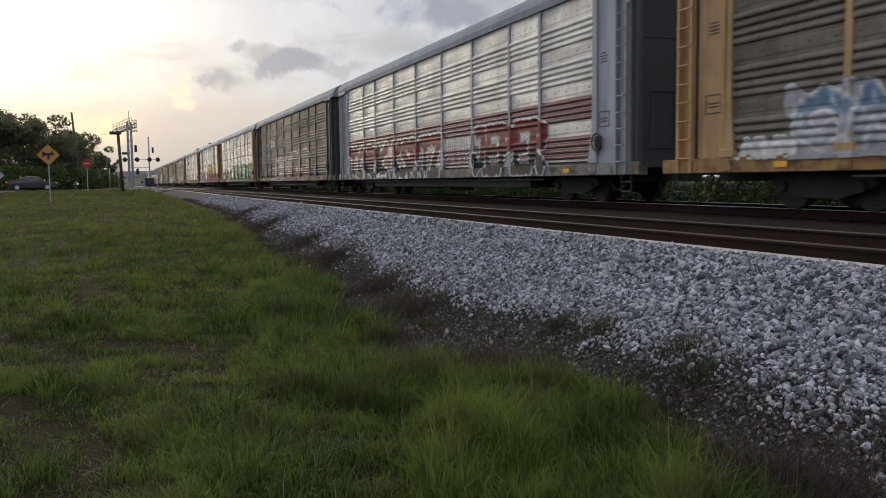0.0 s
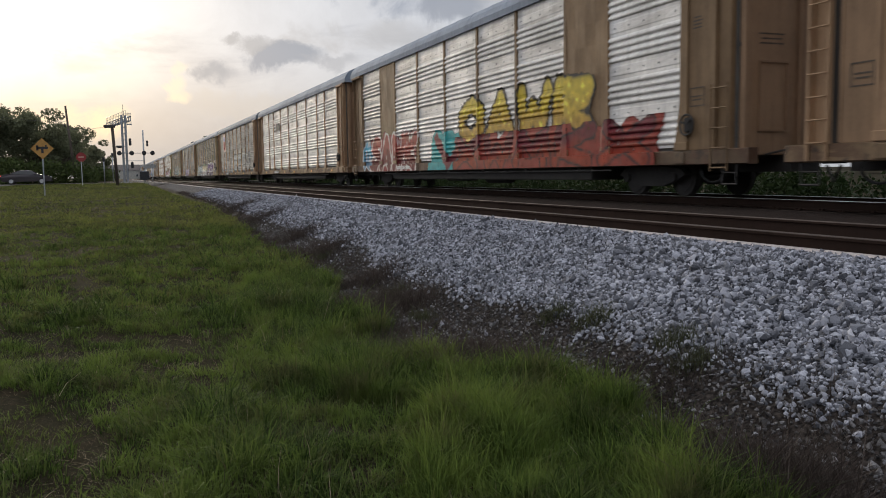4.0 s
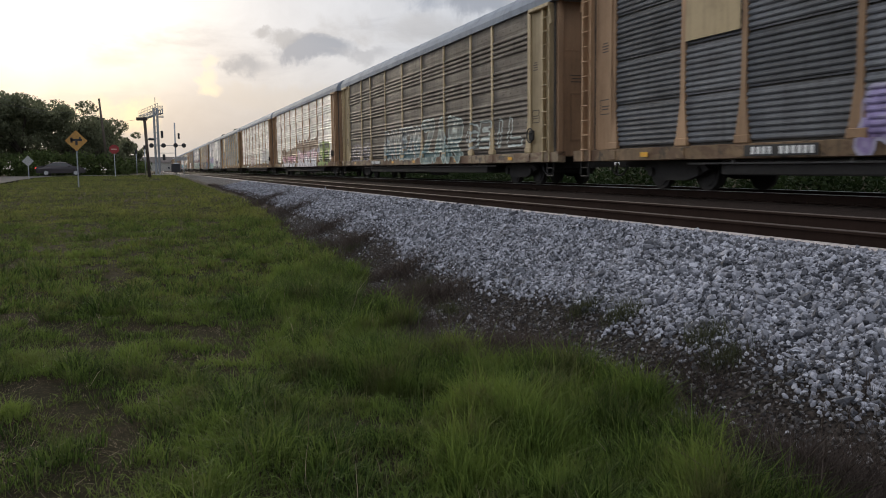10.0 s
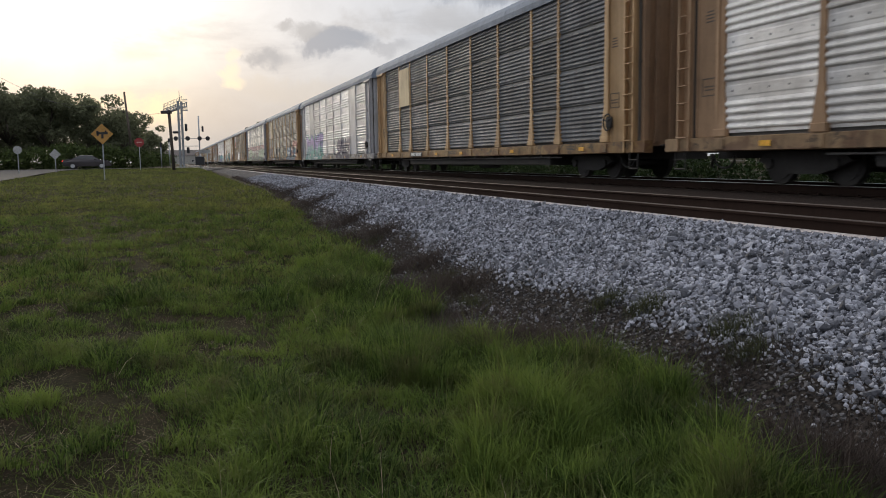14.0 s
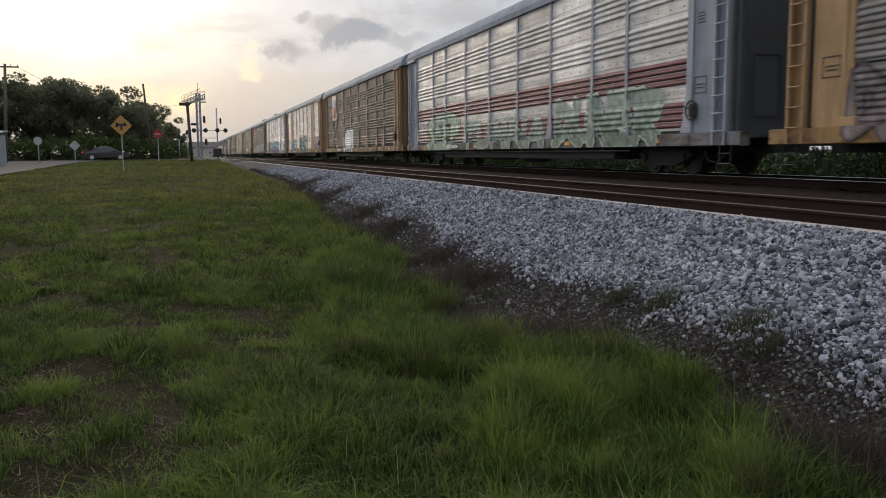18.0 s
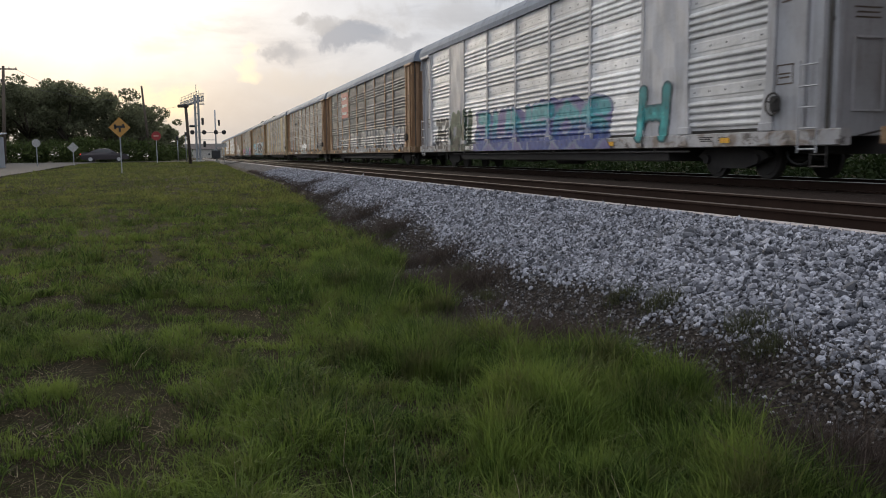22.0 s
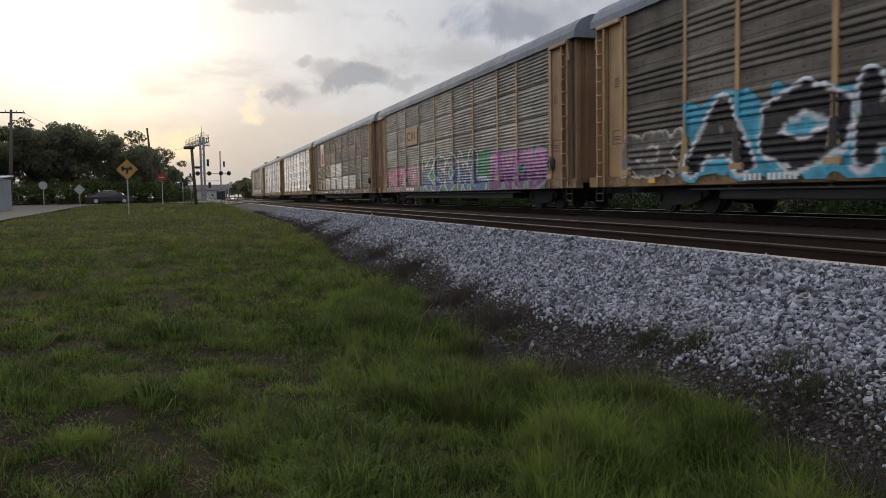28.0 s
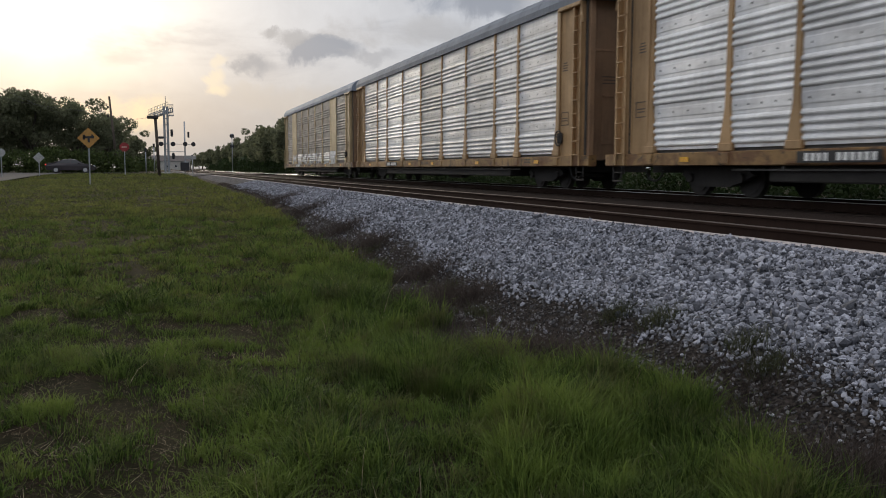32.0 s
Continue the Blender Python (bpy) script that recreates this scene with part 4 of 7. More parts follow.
def spray_mesh(pieces, style, blanks, seed, lift=0.006):
    """All the paint on one side as a thin skin that follows ribs, posts and sill."""
    rng = np.random.default_rng(seed)
    verts, tris, cols = [], [], []
    base = 0
    levels = sorted({round(q[0], 3) for q in (RIBS if style == "rib" else FINE_ALL)} | {0.70, 0.75, 0.80, 0.85, 0.90, 0.95, 0.979, 0.985})
    for y_far, y_near, z0, z1, word, fill, fill2, line, back, thick in pieces:
        pad = 0.30
        ys = list(np.arange(y_near - pad, y_far + pad, 0.064))
        for p in POSTS:
            ys += [p - 0.087, p + 0.087]
        ys = np.array(sorted(y for y in ys if y_near - pad <= y <= y_far + pad))
        zz = [z for z in levels if z0 - 0.25 <= z <= z1 + 0.25]
        more = []
        for a, b in zip(zz, zz[1:]):
            k = max(1, int((b - a) / 0.075))
            more += [a + (b - a) * i / k for i in range(k)]
        zs = np.array(more + [zz[-1]])
        Y, Z = np.meshgrid(ys, zs, indexing="ij")
        dist = np.full(Y.shape, 9.0)
        if word:
            thick = min(thick, 0.185 * (y_far - y_near) / len(word) + 0.01, 0.165 * (z1 - z0))
        if word:
            for (ya, za), (yb, zb) in strokes_of(word, y_far, y_near, z0, z1, 0.12):
                dy, dz = yb - ya, zb - za
                t = np.clip(((Y - ya) * dy + (Z - za) * dz) / (dy * dy + dz * dz + 1e-9), 0, 1)
                dist = np.minimum(dist, np.hypot(Y - ya - t * dy, Z - za - t * dz))
        wob = np.array([[noise.noise(Vector((y * 1.7, z * 1.7, seed * 3.1))) for z in zs] for y in ys])
        wob2 = np.array([[noise.noise(Vector((y * 5.0, z * 5.0, seed * 1.3))) for z in zs] for y in ys])
        d = dist + wob2 * 0.05 * thick / 0.16
        up = np.clip(((Z - z0) / (z1 - z0) + wob * 0.22 - 0.5) * 3.0 + 0.5, 0, 1)

        def cover(r, soft=0.05):
            return np.clip(0.5 + (r - d) / soft, 0, 1)

        rgb = np.empty(Y.shape + (3,))
        rgb[:] = line if back is None else back
        alpha = np.zeros(Y.shape)
        if back is not None:
            inside = np.minimum(np.minimum(Y - y_near, y_far - Y) / 0.5, np.minimum(Z - z0 + 0.25, z1 - Z) / 0.35) + wob * 1.3 + 0.25
            alpha = np.clip(0.5 + (inside - 0.25) * 3.0, 0, 1)
            rgb *= (1 + 0.35 * wob2)[..., None]
        rim = cover(thick + (0.095 if thick > 0.2 else 0.06))
        rgb = rgb * (1 - rim[..., None]) + np.array(line) * rim[..., None]
        alpha = np.maximum(alpha, rim)
        if fill is not None:
            f = up[..., None] * np.array(fill) + (1 - up[..., None]) * np.array(fill2)
            f = f * (1 + 0.5 * wob2[..., None])
            glint = ((d < thick * 0.5) & (wob2 > 0.34) & (sum(fill) > 0.3))[..., None]
            f = np.where(glint, f * 0.45 + 0.55 * np.array(line if sum(line) > 0.6 else [min(1.0, q * 2.2) for q in fill]), f)
            core = cover(thick)[..., None]
            rgb = rgb * (1 - core) + f * core
        elif back is None:
            alpha = alpha * (1 - cover(thick - 0.02))
        # overspray thins out in places
        alpha = alpha * np.clip(1.25 + 0.9 * wob2, 0.55, 1.0)
        col = np.concatenate([np.clip(rgb, 0.01, 0.9), alpha[..., None]], -1)
        X = -np.array([[side_depth(y, z, style, blanks) for z in zs] for y in ys]) - lift
        n, w = Y.shape
        idx = np.arange(n * w).reshape(n, w)
        q = np.stack([idx[:-1, :-1], idx[:-1, 1:], idx[1:, 1:], idx[1:, :-1]], -1).reshape(-1, 4)
        live = col[..., 3].ravel()[q].max(1) > 0.02
        q = q[live] + base
        verts.append(np.stack([X, Y, Z], -1).reshape(-1, 3))
        cols.append(col.reshape(-1, 4))
        tris.append(q)
        base += n * w
    v, q, c = np.concatenate(verts), np.concatenate(tris), np.concatenate(cols)
    used = np.unique(q)
    back_to = np.zeros(len(v), int)
    back_to[used] = np.arange(len(used))
    return flat_mesh("graffiti", v[used], back_to[q], SPRAY, c[used])


K, WH, RD, MAROON = (0.02, 0.02, 0.025), (0.68, 0.68, 0.70), (0.18, 0.028, 0.033), (0.15, 0.02, 0.03)
TEAL, SKY = (0.05, 0.36, 0.36), (0.09, 0.38, 0.52)
PURPLE, LILAC = (0.12, 0.04, 0.16), (0.36, 0.30, 0.50)
YEL, CREAM, PINK, GREY = (0.62, 0.46, 0.05), (0.60, 0.52, 0.32), (0.52, 0.22, 0.30), (0.30, 0.30, 0.31)
# each car, from the front of the visible train: pressed sheet, its steel, paint of the frame, blank bays, paint pieces, sign
# pieces: far end, near end, foot, head, strokes, upper and lower fill, outline, ground, half thickness
CARS = [
    ("rib", "dirty", "yellow", (), [(11.5, 10.1, 0.98, 1.30, "MWM", WH, WH, (0.55, 0.53, 0.50), None, 0.05), (10.2, 5.2, 1.12, 2.05, "OMSO", (0.13, 0.20, 0.30), (0.32, 0.33, 0.36), (0.60, 0.60, 0.60), (0.34, 0.34, 0.37), 0.19), (4.8, -3.0, 0.9, 2.3, "RENO", WH, SKY, K, None, 0.2)], ""),
    ("stripe", "silver", "grey", (), [(11.9, 5.3, 0.70, 2.25, "TORK", RD, K, WH, None, 0.30), (4.6, -1.3, 0.70, 2.3, "KSRTZ", RD, K, WH, None, 0.26),
        (-1.5, -4.1, 1.25, 2.1, "UIIU", None, None, (0.5, 0.45, 0.47), None, 0.08), (-4.3, -9.4, 0.72, 2.35, "JEPER", RD, K, WH, None, 0.26)], ""),
    ("rib", "dirty", "dark", (), [(5.2, -1.3, 0.75, 2.3, "OEKIS", (0.24, 0.21, 0.20), (0.22, 0.11, 0.09), (0.56, 0.54, 0.52), None, 0.24), (-1.5, -7.6, 0.75, 2.7, "RUD", (0.11, 0.085, 0.075), (0.15, 0.05, 0.05), (0.46, 0.44, 0.44), None, 0.3)], "square"),
    ("fine", "silver", "tan", (), [(11.4, 3.0, 0.75, 1.9, "KSAFOT", (0.10, 0.10, 0.095), (0.06, 0.06, 0.06), (0.20, 0.19, 0.18), None, 0.15), (2.4, -11.8, 0.72, 2.3, "WEKOMASE", (0.09, 0.24, 0.10), (0.02, 0.09, 0.045), (0.02, 0.05, 0.03), (0.04, 0.14, 0.07), 0.19)], ""),
    ("rib", "silver", "brown", (1, 7), [(11.8, 10.4, 0.75, 2.1, "OS", SKY, (0.16, 0.30, 0.42), WH, None, 0.14), (10.6, 4.4, 0.72, 2.2, "SAWK", (0.36, 0.06, 0.045), (0.16, 0.02, 0.02), (0.66, 0.58, 0.55), (0.24, 0.03, 0.03), 0.25), (3.0, -1.0, 0.75, 2.0, "V", RD, MAROON, TEAL, TEAL, 0.3),
        (0.2, -8.5, 1.55, 3.0, "OAWR", YEL, (0.5, 0.30, 0.05), K, None, 0.27), (0.6, -11.0, 0.72, 1.75, "XWMKX", MAROON, (0.30, 0.04, 0.02), K, (0.26, 0.04, 0.03), 0.2)], ""),
    ("rib", "silver", "tan", (), [], "arrow"),
    ("rib", "galvanised", "tan", (), [(11.6, 7.2, 1.0, 1.75, "UHUH", (0.27, 0.26, 0.25), (0.25, 0.24, 0.23), (0.09, 0.085, 0.08), None, 0.16), (7.0, 1.6, 1.0, 2.1, "ELE", (0.29, 0.28, 0.27), (0.26, 0.25, 0.24), (0.10, 0.095, 0.09), None, 0.22), (1.3, -4.3, 1.15, 2.55, "EF", (0.27, 0.27, 0.27), (0.27, 0.26, 0.25), (0.08, 0.075, 0.07), None, 0.3), (-4.5, -9.6, 1.15, 2.7, "EU", (0.24, 0.24, 0.25), (0.27, 0.26, 0.25), (0.08, 0.075, 0.07), None, 0.3)], "shield"),
    ("rib", "dirty", "beige", (), [(11.8, 5.2, 0.75, 2.0, "VRWAK", (0.36, 0.42, 0.44), (0.22, 0.30, 0.33), (0.035, 0.045, 0.05), (0.36, 0.40, 0.42), 0.17), (4.6, -0.6, 0.72, 2.0, "REROK", CREAM, WH, K, (0.06, 0.24, 0.10), 0.21),
        (-0.9, -8.9, 0.72, 2.15, "UKES", PURPLE, (0.07, 0.03, 0.09), WH, None, 0.23), (-9.1, -11.6, 1.0, 2.5, "UUU", None, None, (0.55, 0.5, 0.5), None, 0.12)], ""),
    ("fine", "slate", "tan", (), [(4.2, -1.2, 0.75, 1.75, "ROSK", LILAC, (0.26, 0.2, 0.36), (0.40, 0.37, 0.46), None, 0.17)], "patch"),
    ("rib", "dirty", "beige", (), [(11.4, 7.2, 0.98, 1.85, "GRAFS", None, None, (0.36, 0.33, 0.38), None, 0.1), (4.6, -1.2, 0.95, 2.3, "GAVEZG", (0.15, 0.15, 0.15), (0.10, 0.17, 0.19), (0.58, 0.62, 0.60), None, 0.16),
        (-1.4, -6.2, 0.75, 2.5, "ZAR", (0.16, 0.18, 0.17), (0.12, 0.20, 0.20), (0.50, 0.58, 0.54), None, 0.2), (-6.5, -11.5, 1.25, 2.1, "GEIL", None, None, (0.50, 0.55, 0.52), None, 0.1)], ""),
    ("rib", "silver", "tan", (), [(8.8, 1.5, 1.0, 2.15, "", None, None, K, (0.22, 0.145, 0.10), 0.1), (1.4, -6.9, 1.1, 2.6, "", None, None, K, (0.20, 0.125, 0.085), 0.1), (8.4, 1.7, 0.70, 1.55, "NUDES", PINK, (0.78, 0.76, 0.78), (0.10, 0.06, 0.06), None, 0.16), (0.9, -7.0, 0.70, 1.8, "VOWSAK", (0.58, 0.34, 0.42), (0.80, 0.78, 0.80), (0.09, 0.05, 0.06), (0.62, 0.56, 0.60), 0.19), (-7.6, -10.9, 1.0, 2.2, "JE", (0.05, 0.07, 0.04), (0.04, 0.05, 0.03), (0.24, 0.34, 0.09), (0.30, 0.40, 0.12), 0.16)], ""),
    ("rib", "silver", "tan", (), [(3.4, -0.2, 0.95, 1.9, "EEKA", (0.5, 0.40, 0.38), (0.5, 0.42, 0.42), (0.42, 0.28, 0.26), None, 0.12), (-6.4, -11.5, 1.36, 2.4, "", None, None, WH, (0.50, 0.49, 0.49), 0.1)], ""),
    ("fine", "slate", "yellow", (), [], "patch"),
    ("rib", "bright", "white", (1, 7), [(11.2, 3.0, 0.75, 2.6, "DOME", (0.33, 0.27, 0.50), (0.16, 0.36, 0.32), (0.10, 0.18, 0.24), (0.30, 0.45, 0.44), 0.33), (-2.5, -7.2, 0.72, 2.0, "SWAKE", (0.10, 0.09, 0.14), (0.07, 0.06, 0.10), (0.30, 0.28, 0.32), None, 0.18)], ""),
    ("fine", "galvanised", "yellow", (), [(11.8, 7.1, 0.72, 2.05, "DHSTEL", (0.20, 0.17, 0.17), (0.26, 0.21, 0.20), (0.09, 0.075, 0.075), None, 0.13), (5.85, 1.35, 0.70, 1.95, "NAVE", K, K, (0.36, 0.35, 0.34), None, 0.2), (0.7, -3.5, 0.70, 2.0, "JAST", K, K, (0.36, 0.35, 0.34), None, 0.2),
        (-9.0, -11.8, 0.80, 2.5, "EI", (0.26, 0.08, 0.08), (0.40, 0.13, 0.08), (0.36, 0.20, 0.22), (0.28, 0.08, 0.08), 0.2), (-4.5, -10.8, 0.70, 1.9, "SELUK", (0.10, 0.17, 0.26), (0.07, 0.12, 0.20), K, (0.22, 0.10, 0.09), 0.24)], "patch"),
    ("stripe", "silver", "grey", (), [(11.6, 10.2, 1.2, 2.0, "EK", (0.50, 0.40, 0.38), (0.40, 0.25, 0.22), (0.60, 0.58, 0.56), None, 0.1), (10.0, 5.2, 0.70, 2.25, "SEEP", (0.40, 0.49, 0.38), (0.30, 0.38, 0.28), (0.05, 0.06, 0.05), None, 0.27), (4.6, -4.0, 0.75, 1.75, "TUMNA", (0.34, 0.38, 0.33), (0.22, 0.26, 0.22), (0.44, 0.49, 0.43), None, 0.17), (-4.6, -10.7, 0.72, 2.15, "DUNER", (0.32, 0.38, 0.32), (0.18, 0.24, 0.18), (0.48, 0.54, 0.47), None, 0.2)], ""),
    ("rib", "dirty", "tan", (), [(3.9, 0.8, 0.80, 2.2, "", None, None, WH, (0.88, 0.87, 0.86), 0.13), (3.7, 0.9, 0.70, 0.95, "WWW", (0.12, 0.08, 0.08), K, (0.3, 0.27, 0.25), None, 0.06)], "shield"),
    ("rib", "silver", "tan", (1, 7), [(9.3, 4.4, 0.70, 2.0, "MAU", (0.05, 0.20, 0.24), (0.03, 0.12, 0.16), (0.30, 0.42, 0.42), None, 0.3), (2.1, -3.4, 0.70, 2.25, "PANZ", (0.05, 0.22, 0.26), (0.03, 0.10, 0.14), K, (0.40, 0.31, 0.07), 0.24),
        (-9.2, -11.6, 1.1, 2.0, "E", (0.22, 0.18, 0.28), (0.18, 0.14, 0.22), (0.16, 0.12, 0.2), (0.22, 0.18, 0.26), 0.2)], ""),
    ("rib", "bright", "white", (1, 7), [(11.3, 9.2, 0.75, 2.2, "JEO", (0.05, 0.05, 0.05), (0.06, 0.055, 0.055), (0.62, 0.61, 0.60), None, 0.22), (9.0, 5.9, 0.72, 2.35, "CHI", (0.02, 0.05, 0.03), (0.03, 0.035, 0.03), (0.10, 0.15, 0.10), None, 0.2),
        (5.6, -5.4, 0.72, 2.1, "JUNEOS", (0.10, 0.34, 0.37), (0.07, 0.10, 0.28), (0.20, 0.24, 0.34), (0.16, 0.15, 0.30), 0.24), (-6.9, -8.4, 0.85, 2.25, "H", (0.04, 0.25, 0.26), TEAL, (0.02, 0.08, 0.10), None, 0.15)], ""),
    ("rib", "slate", "tan", (), [(10.5, 4.4, 1.05, 1.9, "NAKESA", None, None, (0.42, 0.42, 0.42), None, 0.11), (3.9, -5.0, 0.8, 2.1, "RALEWAS", (0.3, 0.29, 0.28), GREY, (0.52, 0.52, 0.52), None, 0.15), (-5.5, -11.6, 0.9, 2.1, "TWEKA", (0.25, 0.25, 0.25), GREY, (0.50, 0.49, 0.48), None, 0.15)], "board"),
    ("rib", "galvanised", "tan", (), [(1.75, -1.4, 1.05, 1.65, "", None, None, K, (0.82, 0.81, 0.80), 0.1), (2.0, -2.4, 0.70, 0.97, "", None, None, K, (0.22, 0.22, 0.22), 0.1), (1.5, -0.9, 0.72, 1.25, "SEK", (0.5, 0.5, 0.5), (0.4, 0.4, 0.4), (0.10, 0.10, 0.10), None, 0.05), (-8.6, -11.4, 1.1, 2.0, "WIM", (0.08, 0.08, 0.08), K, K, None, 0.07)], "script"),
    ("rib", "galvanised", "beige", (1, 7), [], ""),
    ("rib", "dirty", "yellow", (), [(11.9, 9.3, 1.0, 2.0, "REK", (0.11, 0.09, 0.08), (0.13, 0.11, 0.10), (0.52, 0.49, 0.47), None, 0.17), (9.0, -9.0, 0.98, 2.55, "AOKSERW", K, K, WH, (0.07, 0.34, 0.48), 0.30)], ""),
    ("fine", "galvanised", "tan", (), [(11.4, 4.5, 0.75, 2.0, "MEKA", (0.48, 0.13, 0.26), (0.34, 0.16, 0.22), (0.03, 0.08, 0.08), (0.24, 0.18, 0.19), 0.22), (3.8, -6.0, 0.72, 2.3, "KSOWL", (0.11, 0.12, 0.14), (0.05, 0.12, 0.26), (0.50, 0.51, 0.54), (0.02, 0.20, 0.11), 0.24),
        (-6.3, -11.7, 0.72, 2.1, "ENKAB", (0.40, 0.15, 0.34), PURPLE, (0.45, 0.25, 0.4), (0.06, 0.22, 0.16), 0.2)], "plate"),
    ("fine", "dirty", "tan", (), [(3.5, -7.0, 0.70, 0.96, "OLUCH", K, K, K, (0.42, 0.40, 0.37), 0.05)], "shield"),
    ("rib", "bright", "yellow", (), [], ""),
    ("rib", "bright", "yellow", (), [], ""),
    ("rib", "galvanised", "beige", (1, 7), [(9.0, -9.0, 1.0, 1.7, "MEKORASE", WH, (0.45, 0.45, 0.45), (0.4, 0.4, 0.4), None, 0.12)], ""),
]
LABELS = {"silver": "aluminium", "bright": "bright new aluminium", "galvanised": "dull galvanised", "dirty": "grimy brown", "slate": "dark slate-grey"}


def sign_of(kind, car, paint):
    """The board or mark high on the side of a car; every letter bar is a piece of its own."""
    y0, y1 = POSTS[2] - 0.12, POSTS[3] + 0.12
    x = -SIDE - 0.062

    def slab(name, mat, ya, yb, za, zb, parent, label="", lift=0.0):
        data = Shape().box(x - 0.012 - lift, x - lift, min(ya, yb), max(ya, yb), za, zb, 0, 0.003).mesh(name, mat)
        return part(name, data, parent, label)

    if kind in ("square", "plate"):
        up = 0.0 if kind == "square" else 0.10
        board = slab("sign_board", PLATE if kind == "square" else paint, y1 + 0.1, y0 - 0.1, 3.05 + up, 4.0 + up, car,
                     "black square board with white strokes" if kind == "square" else "tan board with dark strokes")
        for a, b, c, d in ((5.9, 6.4, 3.3, 3.4), (5.9, 6.4, 3.65, 3.75), (6.4, 6.5, 3.3, 3.75), (5.6, 5.7, 3.3, 3.75), (5.0, 5.1, 3.3, 3.75), (5.3, 5.4, 3.35, 3.7)):
            slab("letter_stroke", STENCIL if kind == "square" else PLATE, a, b, c + up, d + up, board, lift=0.013)
    elif kind == "shield":
        y0, y1 = POSTS[1] - 0.1, POSTS[2] + 0.1
        c = (y0 + y1) / 2
        board = slab("sign_board", SIGN_PINK, y1, y0, 3.15, 5.05, car, "faded pink board with a blue and red striped shield")
        slab("shield_top", SIGN_BLUE, c - 0.5, c + 0.5, 4.25, 4.75, board, "blue upper field", 0.013)
        for n in range(5):
            slab("shield_stripe", SIGN_RED, c - 0.5 + n * 0.22, c - 0.38 + n * 0.22, 3.35, 4.2, board, lift=0.013)
    elif kind == "patch":
        slab("patch_panel", PAINTS["beige"], POSTS[2] + 0.1, POSTS[1] - 0.1, 3.2, 5.0, car, "plain beige patch plate")
    elif kind == "board":
        board = slab("sign_board", SIGN_RED, y1, y0, 3.25, 5.05, car, "red board with three rows of white lettering bars")
        for z in (4.65, 4.15, 3.6):
            for n in range(7):
                slab("letter_bar", STENCIL, y0 - 0.45 - n * 0.25, y0 - 0.28 - n * 0.25, z - 0.10, z + (0.13 if n == 0 else 0.08), board, lift=0.013)
    elif kind == "script":
        for n in range(8):
            slab("letter_bar", PLATE, y0 - 0.35 - n * 0.28, y0 - 0.16 - n * 0.28, 3.75, 3.98 + 0.12 * (n % 3 == 0), car)
    elif kind == "arrow":
        for n, (a, b) in enumerate(((6.7, 5.9), (6.75, 6.1), (6.8, 6.2))):
            slab("logo_bar", PLATE, b, a, 3.75 + n * 0.22, 3.87 + n * 0.22, car)
        slab("logo_block", PLATE, 5.1, 5.75, 3.75, 4.3, car)
        slab("logo_block", PLATE, 4.55, 4.95, 3.8, 4.3, car)


